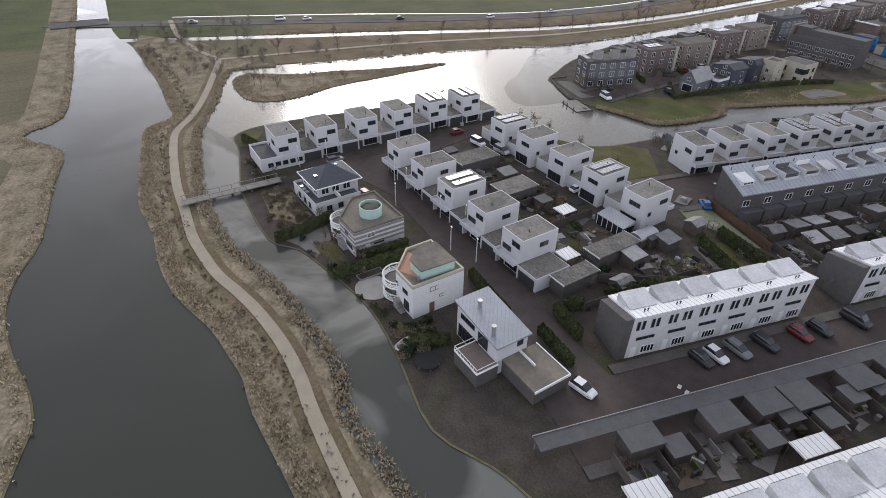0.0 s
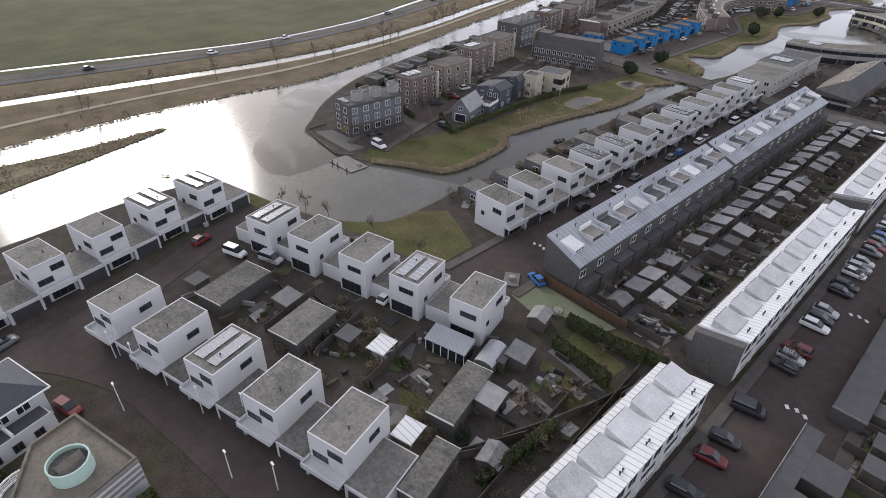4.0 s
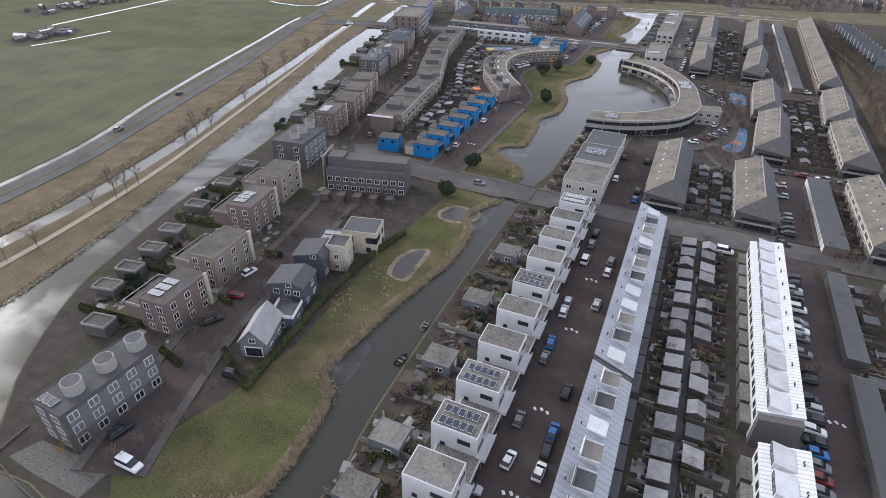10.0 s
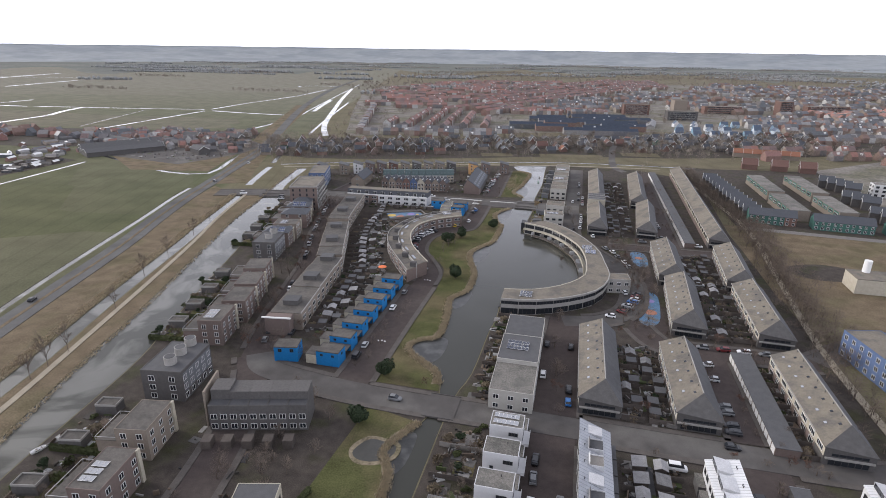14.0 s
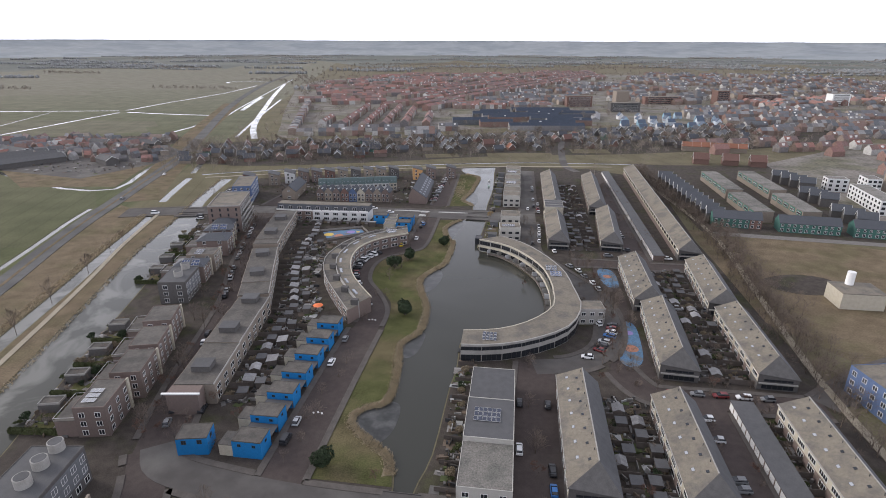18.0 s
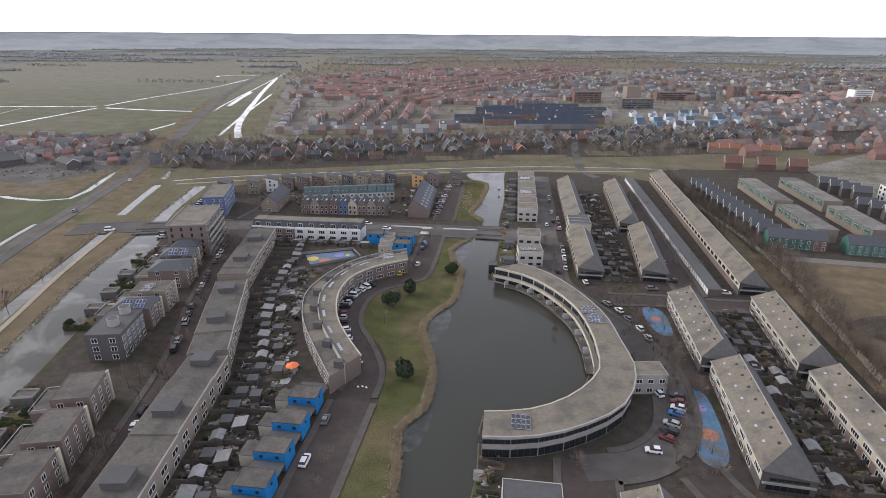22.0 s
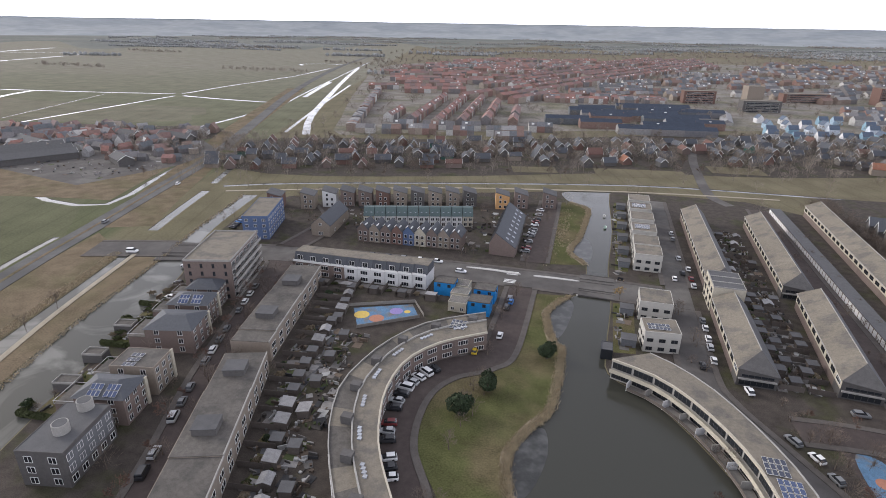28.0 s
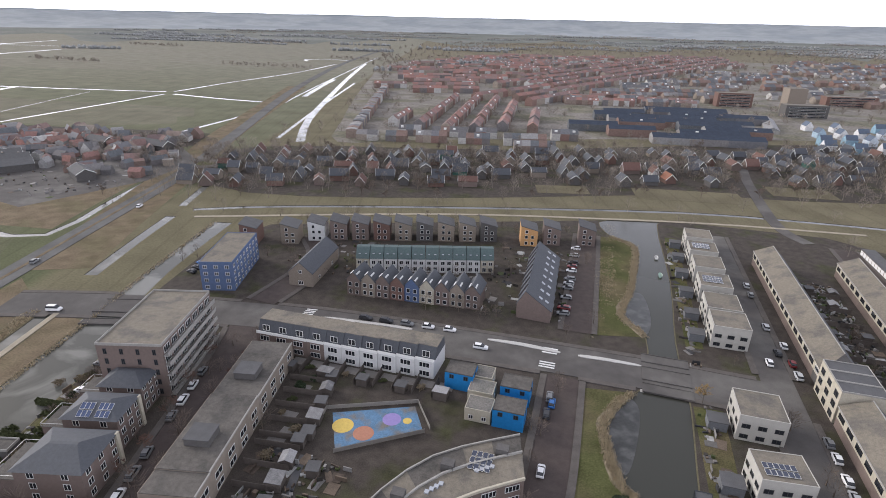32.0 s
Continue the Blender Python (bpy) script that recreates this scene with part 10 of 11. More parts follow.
def street_rows(zone, turn, gap, lens, width, he, hr, rng, wall=1, roof=0, unit=6.0, drop=0.1):
    """Parallel terraces filling a zone (an outline), each made of short house-wide pieces that differ a little."""
    cx, cy = sum(p[0] for p in zone) / len(zone), sum(p[1] for p in zone) / len(zone)
    c, s = math.cos(radians(turn)), math.sin(radians(turn))
    rad = max(math.dist((cx, cy), p) for p in zone)
    rows = []
    v_ = -rad
    while v_ < rad:
        u = -rad + rng.uniform(0, 20)
        while u < rad:
            L = rng.uniform(*lens)
            x, y = cx + (u + L / 2) * c - v_ * s, cy + (u + L / 2) * s + v_ * c
            n = max(1, int(L / unit))
            if inside(x, y, zone) and rng.random() > drop:
                lift = rng.uniform(-0.5, 0.8)
                for k in range(n):
                    t = (k + 0.5) * L / n - L / 2
                    rows.append((x + t * c, y + t * s, radians(turn), L / n - 0.02, width, he + lift + rng.choice((0, 0, 0.25)), hr + lift + rng.choice((0, 0, 0.25)), wall, roof))
                    if rng.random() < 0.18:
                        w2 = width * 0.24
                        rows.append((x + t * c + w2 * s, y + t * s - w2 * c, radians(turn), 2.2, 1.6, hr + lift - 0.9, hr + lift - 0.7, 2, 2))
            u += L + rng.uniform(4, 11)
        v_ += gap * rng.uniform(0.92, 1.1)
    return rows


TM = [TOWNRED, TOWNWALL, FRAMEW, TOWNGREY]
rows = street_rows([(-335, 790), (-300, 760), (-200, 775), (-205, 965), (-320, 975)], 96, 24, (28, 60), 9.5, 6.0, 9.5, fr)
rows += street_rows([(-352, 715), (-395, 860), (-445, 1020), (-425, 1030), (-375, 860), (-335, 715)], 107, 15, (22, 50), 9, 7.0, 8.0, fr, roof=3)
rows += street_rows([(-325, 985), (-205, 980), (-140, 1230), (120, 1700), (120, 2100), (-60, 2000), (-260, 1480)], 66, 34, (50, 120), 10, 6.5, 9.5, fr, unit=9.0, drop=0.05)
rows += street_rows([(-440, 1040), (-335, 990), (-270, 1480), (-120, 1900), (-420, 1850), (-560, 1400)], 20, 42, (24, 60), 10, 6, 9, fr, unit=8.0, drop=0.25)
rows += street_rows([(-190, 1000), (-30, 1010), (0, 1200), (130, 1450), (60, 1560), (-120, 1220)], 24, 36, (20, 44), 9.5, 5.5, 9, fr, roof=3, drop=0.25)
rows += street_rows([(200, 1080), (420, 1050), (820, 1500), (760, 1950), (300, 2000), (140, 1600), (60, 1150)], 30, 44, (14, 40), 10, 5.5, 9, fr, roof=3, unit=9.0, drop=0.3)
rows += street_rows([(190, 820), (700, 780), (1050, 1300), (820, 1450), (420, 1030)], 15, 36, (14, 40), 9.5, 5.5, 9, fr, roof=3, drop=0.3)
rows += street_rows([(190, 560), (180, 330), (330, 300), (640, 320), (640, 700), (260, 740)], 12, 32, (18, 44), 9, 5.5, 9, fr, roof=3, drop=0.25)
rows += street_rows([(300, 1050), (700, 1300), (640, 1360), (240, 1120)], 100, 30, (20, 44), 9.5, 5.5, 9, fr, drop=0.25)
rows += street_rows([(-345, 700), (-180, 722), (-170, 782), (-300, 764)], 12, 24, (14, 34), 8.5, 5, 8.5, fr, roof=3, drop=0.2)
rows += street_rows([(170, 770), (420, 800), (360, 1040), (140, 1060), (120, 880)], 14, 28, (14, 34), 9, 5.5, 9, fr, roof=3, drop=0.15)
rows += street_rows([(-195, 985), (-20, 1000), (-30, 1060), (-185, 1070)], 10, 26, (16, 40), 9, 5.5, 8, fr, drop=0.15)
rows += street_rows([(162, 450), (330, 430), (330, 640), (170, 630)], 10, 26, (16, 44), 8.5, 5.5, 8.8, fr, roof=3, drop=0.15)
rows += street_rows([(60, 640), (250, 700), (240, 770), (80, 730)], 18, 28, (10, 22), 8.5, 4.5, 8.5, fr, drop=0.2)
yard = [(fr.uniform(-560, -400), fr.uniform(560, 636), radians(fr.uniform(0, 180)), fr.uniform(5, 11), fr.uniform(4, 7), fr.uniform(2.4, 4), fr.uniform(4, 6.5), fr.choice((1, 1, 3)), fr.choice((3, 3, 0, 3))) for _ in range(110)]
yard += [(fr.uniform(-640, -540), fr.uniform(470, 620), radians(fr.uniform(0, 180)), fr.uniform(4, 12), fr.uniform(3, 6), 2.5, 3.8, fr.choice((1, 3)), fr.choice((3, 3, 3, 2))) for _ in range(60)]
for _ in range(150):
    f = fr.random()
    yard.append((-810 + 370 * f + fr.uniform(-8, 8), 565 + 78 * f + fr.uniform(-40, 36), radians(fr.choice((20, 110, 60, 150)) + fr.uniform(-8, 8)), fr.uniform(8, 13), fr.uniform(6.5, 8), fr.uniform(3, 4.2), fr.uniform(6.5, 8.5), fr.choice((0, 1, 1, 3)), fr.choice((0, 3, 3, 1))))
sheet("village_ground", smooth_line([(-830, 560), (-700, 528), (-572, 548), (-545, 600), (-440, 640), (-455, 690), (-566, 672), (-715, 645), (-825, 632)], 3, True), 0.03, SOIL, "dark gardens and lanes of the farm village", 0.05)
# allotment strips in the western field
ALLOT = [WOODDK, ROOFDK, FRAMEW, WOODGR]
lots = []
for x0, y0, x1, y1, wid, n in ((-536, 342, -531, 498, 34, 70), (-456, 282, -459, 330, 22, 22)):
    sheet("allotment_ground", [(x0 - wid / 2, y0), (x0 + wid / 2, y0 - 6), (x1 + wid / 2, y1 - 8), (x1 - wid / 2, y1)], 0.03, SOIL, "dark soil of an allotment strip in the field", 0.05)
    for _ in range(n):
        f = fr.random()
        lots.append((x0 + f * (x1 - x0) + fr.uniform(-0.44, 0.44) * wid, y0 + 4 + f * (y1 - y0 - 12), radians(fr.choice((8, 98)) + fr.uniform(-6, 6)), fr.uniform(3, 10), fr.uniform(2.5, 4), fr.uniform(1.2, 2.2), fr.uniform(2.0, 3.0), fr.choice((0, 1, 3)), fr.choice((1, 1, 2, 3, 3, 0))))
far_rows("allotment_sheds", lots, ALLOT, "small dark sheds, white tunnels and stores on allotments")
for p, w in (([(-483, 325), (-492, 410), (-501, 487)], 2.5), ([(-790, 545), (-806, 640), (-820, 742)], 6), ([(-1576, 1092), (-1637, 1216), (-1728, 1398), (-1840, 1750)], 9), ([(-1018, 705), (-1043, 797), (-1048, 925)], 4), ([(-440, 281), (-436, 300), (-434, 330)], 2)):
    ribbon("field_ditch", p, w, 0.06, WATER, "pale field ditch full of still water", 4, 0.02)
far_rows("farm_stores", [q for q in yard if not inside(q[0], q[1], ROAD_DITCH) and q[0] < -405 - (q[1] - 560) * 0.2], TM, "small stores, cottages and glasshouses round the farm yard")
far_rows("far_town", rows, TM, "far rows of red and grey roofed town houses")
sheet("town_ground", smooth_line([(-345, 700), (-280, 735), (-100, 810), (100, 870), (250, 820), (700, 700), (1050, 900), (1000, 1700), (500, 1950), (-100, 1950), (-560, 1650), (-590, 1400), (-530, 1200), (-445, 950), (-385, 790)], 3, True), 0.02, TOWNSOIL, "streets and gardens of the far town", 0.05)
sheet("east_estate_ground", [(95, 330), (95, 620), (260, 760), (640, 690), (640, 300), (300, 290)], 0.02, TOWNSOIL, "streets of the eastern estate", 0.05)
sol = street_rows([(-158, 792), (-112, 800), (-112, 980), (-158, 890)], 10, 21, (36, 46), 15, 6, 8.6, fr, 1, 0, 46, 0) + street_rows([(-98, 792), (6, 800), (-6, 880), (-30, 965), (-134, 985), (-128, 880), (-104, 880)], 8, 19, (50, 104), 15, 6, 8.6, fr, 1, 0, 26, 0)
far_rows("solar_terraces", sol, [SOLARROOF, TOWNGREY, FRAMEW], "long terraces with blue-black solar roofs")
PALEBLUE = island_material("pale blue and white boards", [(0.5, 0.55, 0.6), (0.32, 0.42, 0.5), (0.6, 0.6, 0.6), (0.22, 0.34, 0.42)])
gl = []
for k in range(4):
    for i in range(7):
        if fr.random() < 0.8:
            gl.append((26 + i * 19 + k * 4 + fr.uniform(-3, 3), 808 + k * 34 + i * 5 + fr.uniform(-6, 6), radians(fr.choice((10, 100))), 9.5, 7, 4.6, 8.6, 1, 0))
far_rows("blue_gabled_houses", gl, [BLUEROOF, PALEBLUE], "white houses with pointed blue-grey roofs")
for x, y, r, w, d, h, mt in ((-5, 1060, 10, 40, 14, 16, BRICKRED), (55, 1000, 12, 44, 14, 13, BRICKDK), (60, 1065, 100, 18, 20, 24, BRICKTAN), (135, 1120, 12, 60, 14, 12, BRICKRED), (230, 1130, 10, 20, 20, 22, BRICKRED), (420, 1150, 10, 30, 16, 18, FRAMEW), (520, 1180, 10, 14, 14, 26, FRAMEW), (590, 1100, 10, 14, 14, 24, FRAMEW), (310, 1180, 14, 70, 14, 12, BRICKRED)):
    block("apartment_block", x, y, r, w, d, h, mt, ROOFTAN, int(h / 3), 1, 1, "distant block of flats in the town", "apartment building", "distant flats", w * 0.85, 1.5, gap=3.0, faces="S", split=4)
gh = thing("greenhouse", 4, 910, -8, "long white greenhouse roof in the town", "greenhouse")
part("glass_roof", prism([(-6, 3), (6, 3), (0, 6)], -34, 34), SHEDROOF, gh)
part("wall", boxes((-6, 6, -34, 34, 0, 3)), CONCRETE, gh)

# far trees, woods and hedgerows
def clumps(name, spots, mat, label):
    """Loose clouds of thin twig blades for trees too far to be told apart."""
    r = random.Random(len(spots))
    vs, fs = [], []
    for x, y, w, h in spots:
        far = math.dist((x, y), (-140, 250))
        n = 105 if far < 400 else 80 if far < 620 else (44 if far < 1000 else 20)
        th = 0.06 if far < 400 else (0.15 if far < 620 else (0.34 if far < 1000 else 0.6 + far * 0.0003))
        for _ in range(n):
            a, q, zz = r.uniform(0, 6.283), w * 0.5 * math.sqrt(r.random()), h * (0.25 + 0.75 * r.random() ** 0.8)
            q *= math.sqrt(max(0.05, 1 - ((zz / h - 0.55) / 0.5) ** 2))
            px, py = x + q * math.cos(a), y + q * math.sin(a)
            ln = h * r.uniform(0.12, 0.3)
            dx, dy, dz = r.gauss(math.cos(a) * 0.5, 0.4) * ln, r.gauss(math.sin(a) * 0.5, 0.4) * ln, ln * r.uniform(0.3, 1.0)
            k = len(vs)
            vs += [(px, py, zz - dz * 0.5), (px + th * math.sin(a), py - th * math.cos(a), zz - dz * 0.5), (px + dx + th * math.sin(a), py + dy - th * math.cos(a), zz + dz * 0.5), (px + dx, py + dy, zz + dz * 0.5 + th)]
            fs.append((k, k + 1, k + 2, k + 3))
        k = len(vs)
        for i in range(3):
            a = i * 2.1
            vs.append((x + 0.22 * math.cos(a), y + 0.22 * math.sin(a), 0))
        vs.append((x, y, h * 0.6))
        fs += [(k, k + 1, k + 3), (k + 1, k + 2, k + 3), (k + 2, k, k + 3)]
    me = bpy.data.meshes.new(name)
    me.from_pydata(vs, [], fs)
    me.materials.append(mat)
    return tagged(place(name, me), label, "", "", "stuff")


# Paler than the near twigs, with distance haze in the colour
FARTREE = material("haze-paled far bare trees", (0.215, 0.185, 0.155), 1.0, vary=0.35, scale=0.1, fine=0.6, bump=0)
sp = []
for _ in range(2600):
    x, y = fr.uniform(-800, 950), fr.uniform(740, 1700) if fr.random() < 0.8 else fr.uniform(1700, 2600)
    if x > west_edge(y) + 14:
        sp.append((x, y, fr.uniform(4, 8), fr.uniform(5, 9)))
for _ in range(620):
    x = fr.uniform(-400, 190)
    y = 575 + (x + 385) * 0.30 + fr.gauss(30, 42)
    if not (-70 < x < -46 and y < 760) and not (-130 < x < -80 and 600 < y < 660):
        sp.append((x, y, fr.uniform(4, 8.5), fr.uniform(5, 10)))
for _ in range(90):
    sp.append((fr.uniform(-520, -400), fr.uniform(590, 660), 5, fr.uniform(4, 8)))
for _ in range(70):
    y0 = fr.uniform(1900, 4300)
    x0 = fr.uniform(-0.75, 0.75) * y0 - 100
    a = fr.choice((0.1, 0.2, 0.3))
    for t in range(int(fr.uniform(80, 420) / 12)):
        sp.append((x0 + math.cos(a) * t * 12, y0 + math.sin(a) * t * 12 + fr.gauss(0, 4), 14, fr.uniform(4, 9)))
for y0, x0 in ((1250, -850), (1500, -760), (1180, -1250), (1700, -1500), (1350, -560)):
    for t in range(26):
        sp.append((x0 + t * 7, y0 + fr.gauss(0, 5), 8, fr.uniform(4, 9)))


def tree_bands(name, lines, mat, label):
    """Far woods and tree rows as ragged chains of low crowns."""
    r = random.Random(12)
    vs, fs = [], []
    for x0, y0, a, L, h in lines:
        t = 0
        while t < L:
            w, hh = h * r.uniform(0.7, 1.3), h * r.uniform(0.55, 1.15)
            x, y = x0 + math.cos(a) * t + r.gauss(0, h * 0.3), y0 + math.sin(a) * t + r.gauss(0, h * 0.3)
            k = len(vs)
            for zz, q in ((0, 0.45), (hh * 0.45, 0.6), (hh * 0.8, 0.38)):
                for i in range(5):
                    b = i * 1.257 + r.uniform(-0.3, 0.3)
                    vs.append((x + w * q * math.cos(b), y + w * q * math.sin(b), zz))
            vs.append((x, y, hh))
            for lv in (0, 5):
                for i in range(5):
                    fs.append((k + lv + i, k + lv + (i + 1) % 5, k + lv + 5 + (i + 1) % 5, k + lv + 5 + i))
            for i in range(5):
                fs.append((k + 10 + i, k + 10 + (i + 1) % 5, k + 15))
            t += h * r.uniform(0.6, 1.2)
    me = bpy.data.meshes.new(name)
    me.from_pydata(vs, [], fs)
    me.materials.append(mat)
    return tagged(place(name, me), label, "", "", "stuff")


# Haze of the distance painted into the grey of these woods
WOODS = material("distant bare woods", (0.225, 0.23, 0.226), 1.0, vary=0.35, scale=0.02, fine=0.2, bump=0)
lines = []
for _ in range(150):
    y0 = 1900 * (2.1 ** fr.random())
    x0 = fr.uniform(-0.95, 0.95) * y0 - 120
    if y0 < 2300 and -500 < x0 < 600:
        continue
    lines.append((x0, y0, fr.choice((0.05, 0.12, 0.25, -0.1)), fr.uniform(60, 420), fr.uniform(6, 11)))
for x0, y0, L in ((-1500, 1480, 110), (-1470, 1500, 120), (-1480, 2150, 180), (-900, 1800, 160), (-890, 1815, 150), (-640, 2000, 120), (-560, 1290, 60), (-480, 1500, 190), (-470, 1540, 210), (-450, 1580, 230), (-430, 1640, 260)):
    lines.append((x0, y0, 0.15, L, 9))
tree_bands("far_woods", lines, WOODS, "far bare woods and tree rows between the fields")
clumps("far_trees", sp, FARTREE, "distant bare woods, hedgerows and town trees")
# bare trees through the village, joined
tv, tf, cv, cf = [], [], [], []
base = [([v_.co.copy() for v_ in m.vertices], [tuple(p.vertices) for p in m.polygons]) for m in VILLAGE_TREE]
for i in range(210):
    s, d = vr.random(), vr.uniform(-1.1, 1.1)
    x = -400 + s * 620
    y = 598 + (x + 385) * 0.36 + d * 62
    m = pose(x, y, 0, 0, 0, vr.uniform(0, 360)) @ Matrix.Scale(vr.uniform(0.7, 1.35), 4)
    for (V, F), vs, fs in ((base[0], tv, tf), (base[1], cv, cf)):
        k = len(vs)
        vs += [tuple(m @ p) for p in V]
        fs += [tuple(k + j for j in f) for f in F]
me = bpy.data.meshes.new("village_trees")
me.from_pydata(tv + cv, [], tf + [tuple(j + len(tv) for j in f) for f in cf])
me.materials.append(TWIG)
tagged(place("village_trees", me), "bare brown trees through the village gardens", "", "", "stuff")

# garden shrubs further off, joined by kind
for kind in range(3):
    V, F = [tuple(v_.co) for v_ in SHRUBS[kind].vertices], [tuple(q.vertices) for q in SHRUBS[kind].polygons]
    vs, fs = [], []
    for x, y, k, s in shrubs_far:
        if k == kind:
            n0 = len(vs)
            vs += [(x + q[0] * s, y + q[1] * s, 0.03 + q[2] * s) for q in V]
            fs += [tuple(n0 + j for j in f) for f in F]
    me = bpy.data.meshes.new("garden_shrubs")
    me.from_pydata(vs, [], fs)
    me.materials.append(SHRUBS[kind].materials[0])
    tagged(place("garden_shrubs", me), SHRUB_LABEL[kind] + "s in the northern gardens", "", "", "stuff")

# scrub and trees along the estate's eastern edge and the banks
er = random.Random(9)
belt = [(np.interp(y, (224, 300, 360, 440, 560), (-3, -3, 3, 8, -5)) + er.gauss(0, 4.5), y, er.uniform(2.5, 6), er.uniform(2, 7.5)) for y in np.arange(226, 580, 1.6)]
belt += [(np.interp(y, (224, 300, 360, 440, 500, 590), (1, 2, 6, 13, 6, -4)) + er.gauss(0, 4.5), y, er.uniform(2.5, 5.5), er.uniform(2, 6)) for y in np.arange(280, 600, 0.7)]
belt += [(er.uniform(-232, -190), er.uniform(-16, 60), er.uniform(1.5, 4), er.uniform(1, 3.5)) for _ in range(60)]
belt = [p for p in belt if not inside(p[0], p[1], CANAL) and not inside(p[0], p[1], THIN_CANAL)]
belt += [(x - er.uniform(8, 20), y + er.uniform(-8, 8), er.uniform(1.5, 3.5), er.uniform(1.2, 4)) for x, y, *_q in WEST for _ in range(7)]
belt += [(er.uniform(-300, -140), er.uniform(460, 560), er.uniform(2, 5), er.uniform(2, 6)) for _ in range(70)]
belt += [(er.uniform(-172, -146), er.uniform(98, 222), er.uniform(1.5, 3.5), er.uniform(1.5, 5)) for _ in range(90)]
belt += [(np.interp(y, (240, 262, 318, 362, 420), (-186, -193, -206, -222, -239)) + er.gauss(0, 9), y, er.uniform(2.5, 5), er.uniform(3, 7)) for y in np.arange(238, 430, 2.4)]
belt += [(er.uniform(-118, -107), er.uniform(92, 216), er.uniform(1, 2.5), er.uniform(1, 3)) for _ in range(90)]
belt += [(er.choice((-70, -62, -36, -28, -30)) + er.uniform(-3, 3), er.uniform(88, 540), er.uniform(1, 3), er.uniform(1.2, 3.5)) for _ in range(260)]
belt += [(er.uniform(-68, -54), er.uniform(286, 386), er.uniform(2.5, 5), er.uniform(3, 6.5)) for _ in range(40)]
belt += [(er.choice((-46, -90, -150)) + er.uniform(-3, 3), er.uniform(230, 440), er.uniform(2, 4), er.uniform(2.5, 5.5)) for _ in range(70)]
belt += [(er.uniform(-125, -62), er.uniform(-6, 12), er.uniform(0.8, 2.2), er.uniform(0.8, 2.8)) for _ in range(50)]
belt += [(er.uniform(-70, -57), er.uniform(40, 84), er.uniform(1, 3), er.uniform(1, 3)) for _ in range(30)]
belt += [(er.uniform(-120, -70), er.uniform(33, 52) + 0, er.uniform(1, 2.5), er.uniform(1, 2.5)) for _ in range(40)]
belt += [(er.uniform(-285, -205), er.uniform(-55, -5), er.uniform(1, 3.5), er.uniform(0.8, 3)) for _ in range(160)]
belt = [p for p in belt if not inside(p[0], p[1], CANAL) and not inside(p[0], p[1], RIVER) and not inside(p[0], p[1], THIN_CANAL)]
clumps("bare_scrub", belt, TWIG, "bare brown scrub and young trees along the edges")


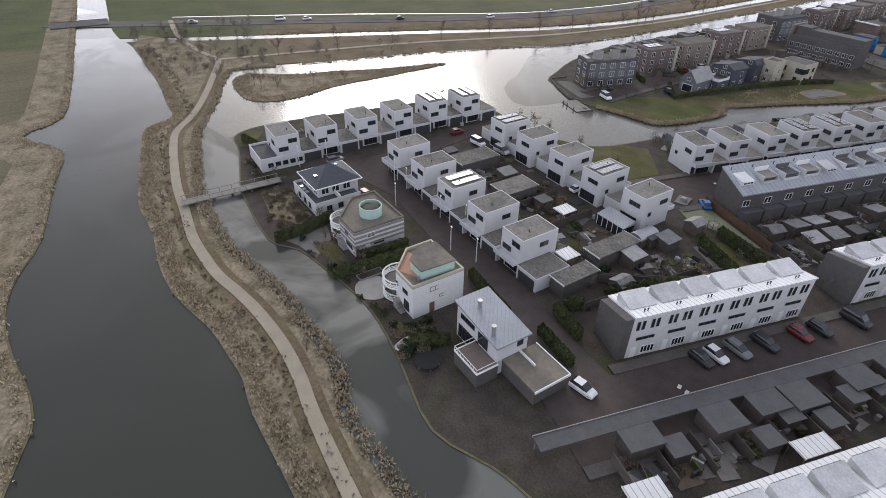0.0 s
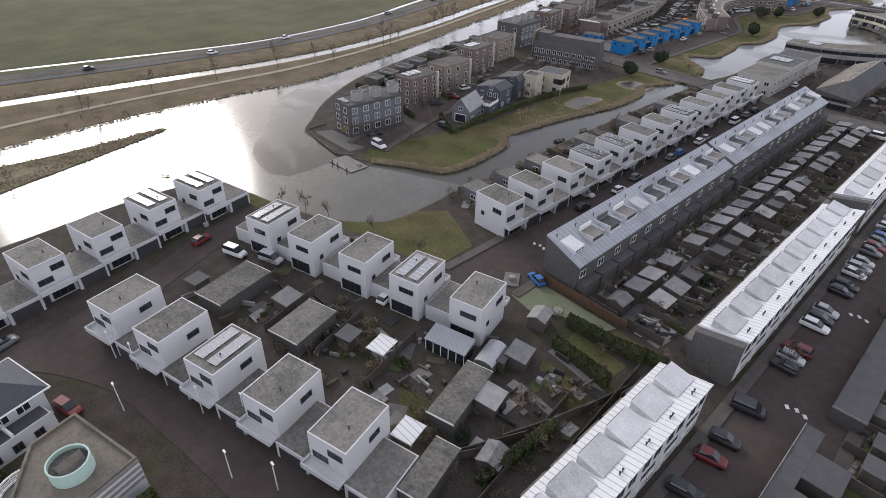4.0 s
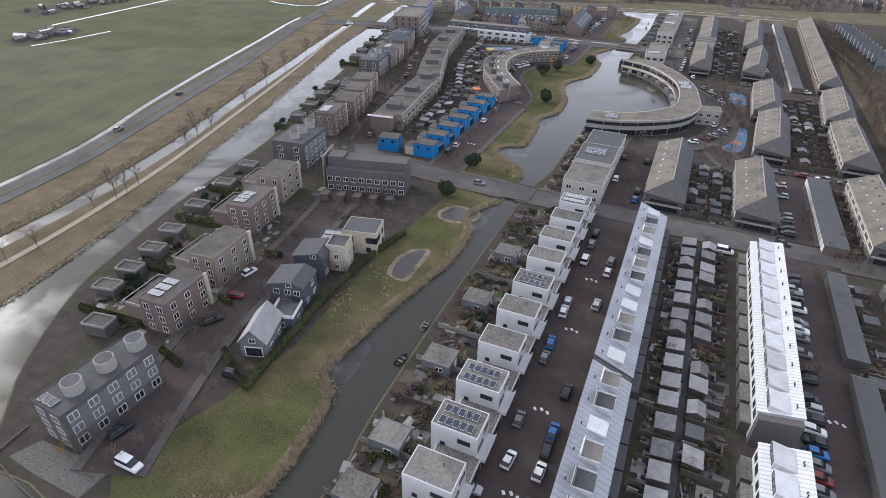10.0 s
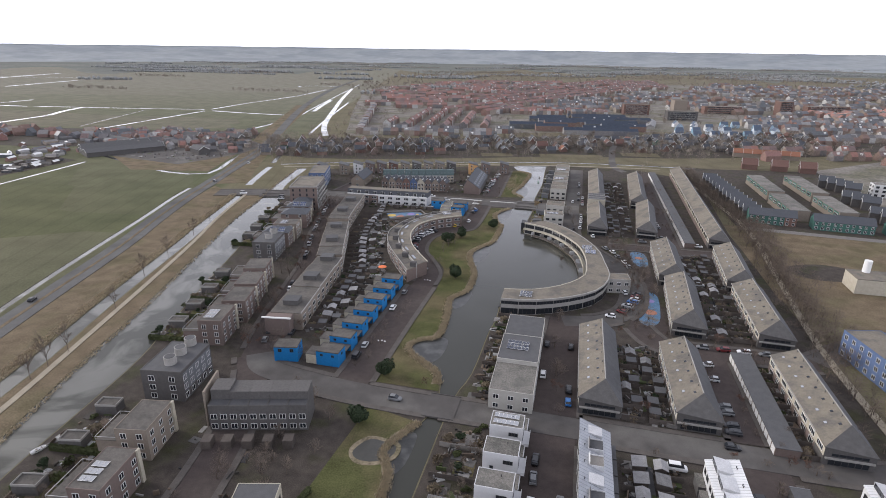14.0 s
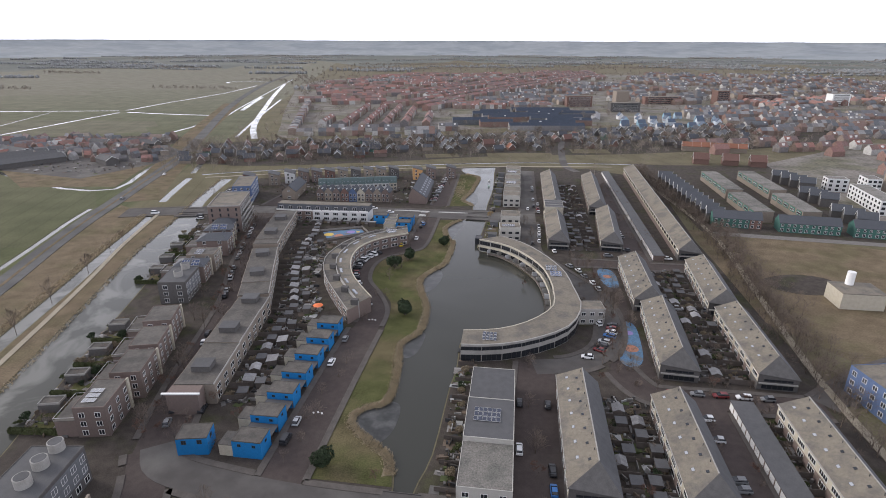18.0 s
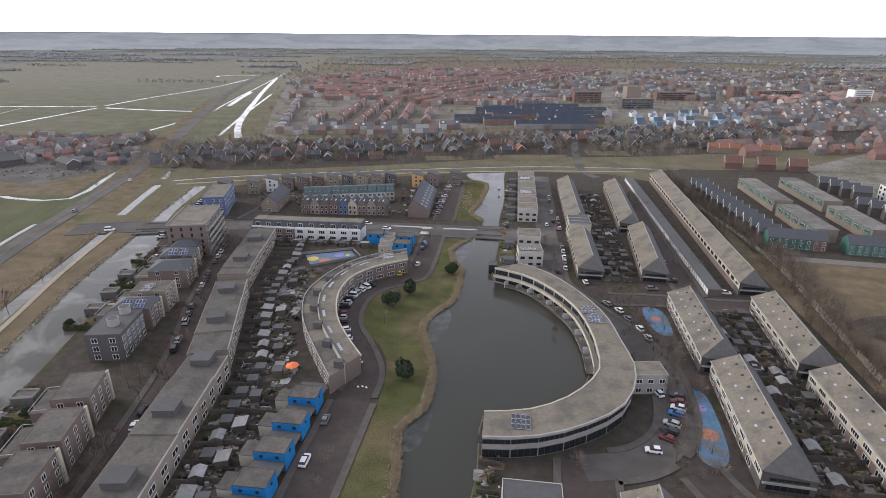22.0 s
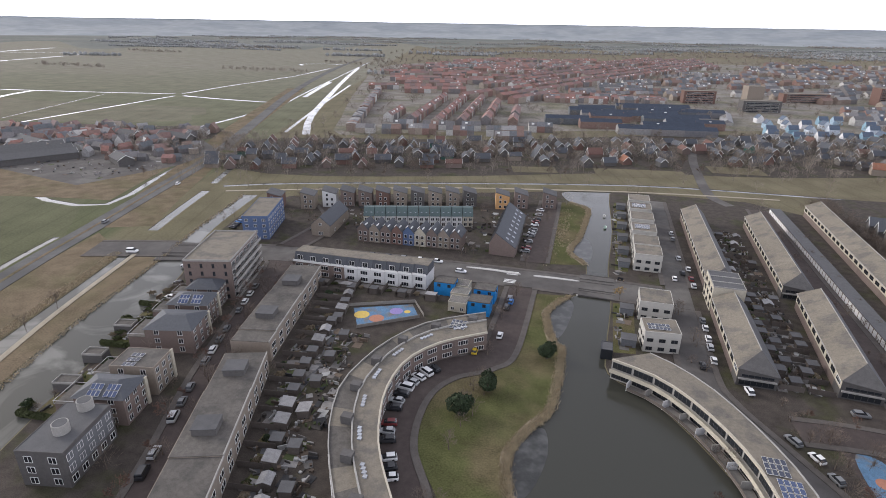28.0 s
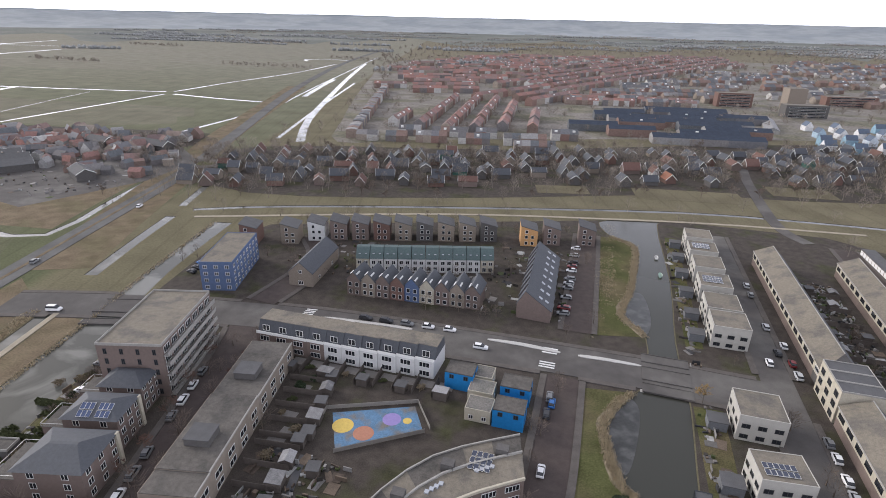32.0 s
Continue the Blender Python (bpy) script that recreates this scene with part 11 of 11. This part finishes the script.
def clutter(name, zones, label):
    """Beds, paving, tubs, benches, low walls and stored things, past counting."""
    r = random.Random(5)
    bm_v, bm_f = [], []
    for x0, x1, y0, y1, n in zones:
        for _ in range(n):
            x, y, a = r.uniform(x0, x1), r.uniform(y0, y1), r.choice((0, 0, 0, 0.2, -0.15, 0.6))
            if inside(x, y, CANAL) or on_road(x, y):
                continue
            kind = r.random()
            if kind < 0.3:
                w, d, h = r.uniform(1.2, 3.2), r.uniform(1.2, 3.6), r.uniform(0.13, 0.17)
            elif kind < 0.55:
                w, d, h = r.uniform(0.12, 0.35), r.uniform(1.2, 3.0), r.uniform(0.4, 1.3)
                if r.random() < 0.5:
                    w, d = d, w
            else:
                w, d, h = r.uniform(0.3, 1.0), r.uniform(0.3, 1.0), r.uniform(0.25, 1.0)
            c, s = math.cos(a) / 2, math.sin(a) / 2
            k = len(bm_v)
            for z in (0.03, h):
                for u, v_ in ((-w, -d), (w, -d), (w, d), (-w, d)):
                    bm_v.append((x + u * c - v_ * s, y + u * s + v_ * c, z))
            bm_f += [(k + 4, k + 5, k + 6, k + 7), (k, k + 1, k + 5, k + 4), (k + 1, k + 2, k + 6, k + 5), (k + 2, k + 3, k + 7, k + 6), (k + 3, k, k + 4, k + 7)]
    me = bpy.data.meshes.new(name)
    me.from_pydata(bm_v, [], bm_f)
    me.materials.append(CLUTTER)
    return tagged(place(name, me), label, "", "", "stuff")


G = [(-73.0, -67.8, 86, 214, 420), (-65.6, -59.3, 86, 214, 480), (-33.3, -27.9, 30, 212, 420), (-72, -65.8, 231, 275, 130), (-64.8, -58.8, 231, 275, 120), (-39.8, -33, 286, 376, 260), (-31.5, -24.2, 286, 376, 280),
     (-69.5, -63.5, 398, 530, 320), (-62.5, -56.2, 398, 530, 330), (-117, -107, 95, 216, 330), (-114, -109, 230, 300, 110), (-29, -25.5, 226, 270, 70), (-113, -108.5, 408, 560, 160)]
for x, y, *_q in WEST:
    G.append((x - 24, x - 6, y - 8, y + 8, 60))
for k in range(17):
    y = 256 + k * 8
    x = np.interp(y, (255, 312, 364, 422), (-179.5, -188.3, -206.5, -219.5))
    G.append((x + 1, x + np.interp(y, (255, 300, 310, 345, 380, 410), (14, 15, 18, 17, 22, 26)), y, y + 8, 46))
for k in range(10):
    G.append((-123 + 6 * k, min(-59, -100 + 6 * k), 33 + 2.6 * k, 50 + 2.6 * k, 18))
G += [(-180, -145, 470, 530, 160), (-260, -185, 480, 515, 200), (-180, -160, 120, 218, 160), (-150, -140, -4, 56, 70), (-500, -410, 515, 600, 160)]
clutter("garden_things", G, "garden beds, paving, tubs, benches and stored things")


# pale lamp posts along the streets of the cube houses
def lamp_post(x, y):
    o = thing("lamp_post", x, y, 0, "slender pale lamp post beside the street", "street lamp", "lamp posts")
    bm = bmesh.new()
    tube(bm, (0, 0, 0), (0, 0, 5.4), 0.09, 0.06, 6)
    part("pole", bm, FRAMEW, o)
    part("lamp_head", boxes((-0.12, 0.45, -0.12, 0.12, 5.4, 5.52)), FRAMEW, o)


for x, y in ((-127.3, 1.1), (-128.9, 8.0), (-113.9, 21.6), (-109.2, 23.2), (-102.8, 19.1), (-95.1, 26.8), (-90.1, 30.6), (-83.3, 25.2), (-78.1, 28.5)):
    lamp_post(x, y)
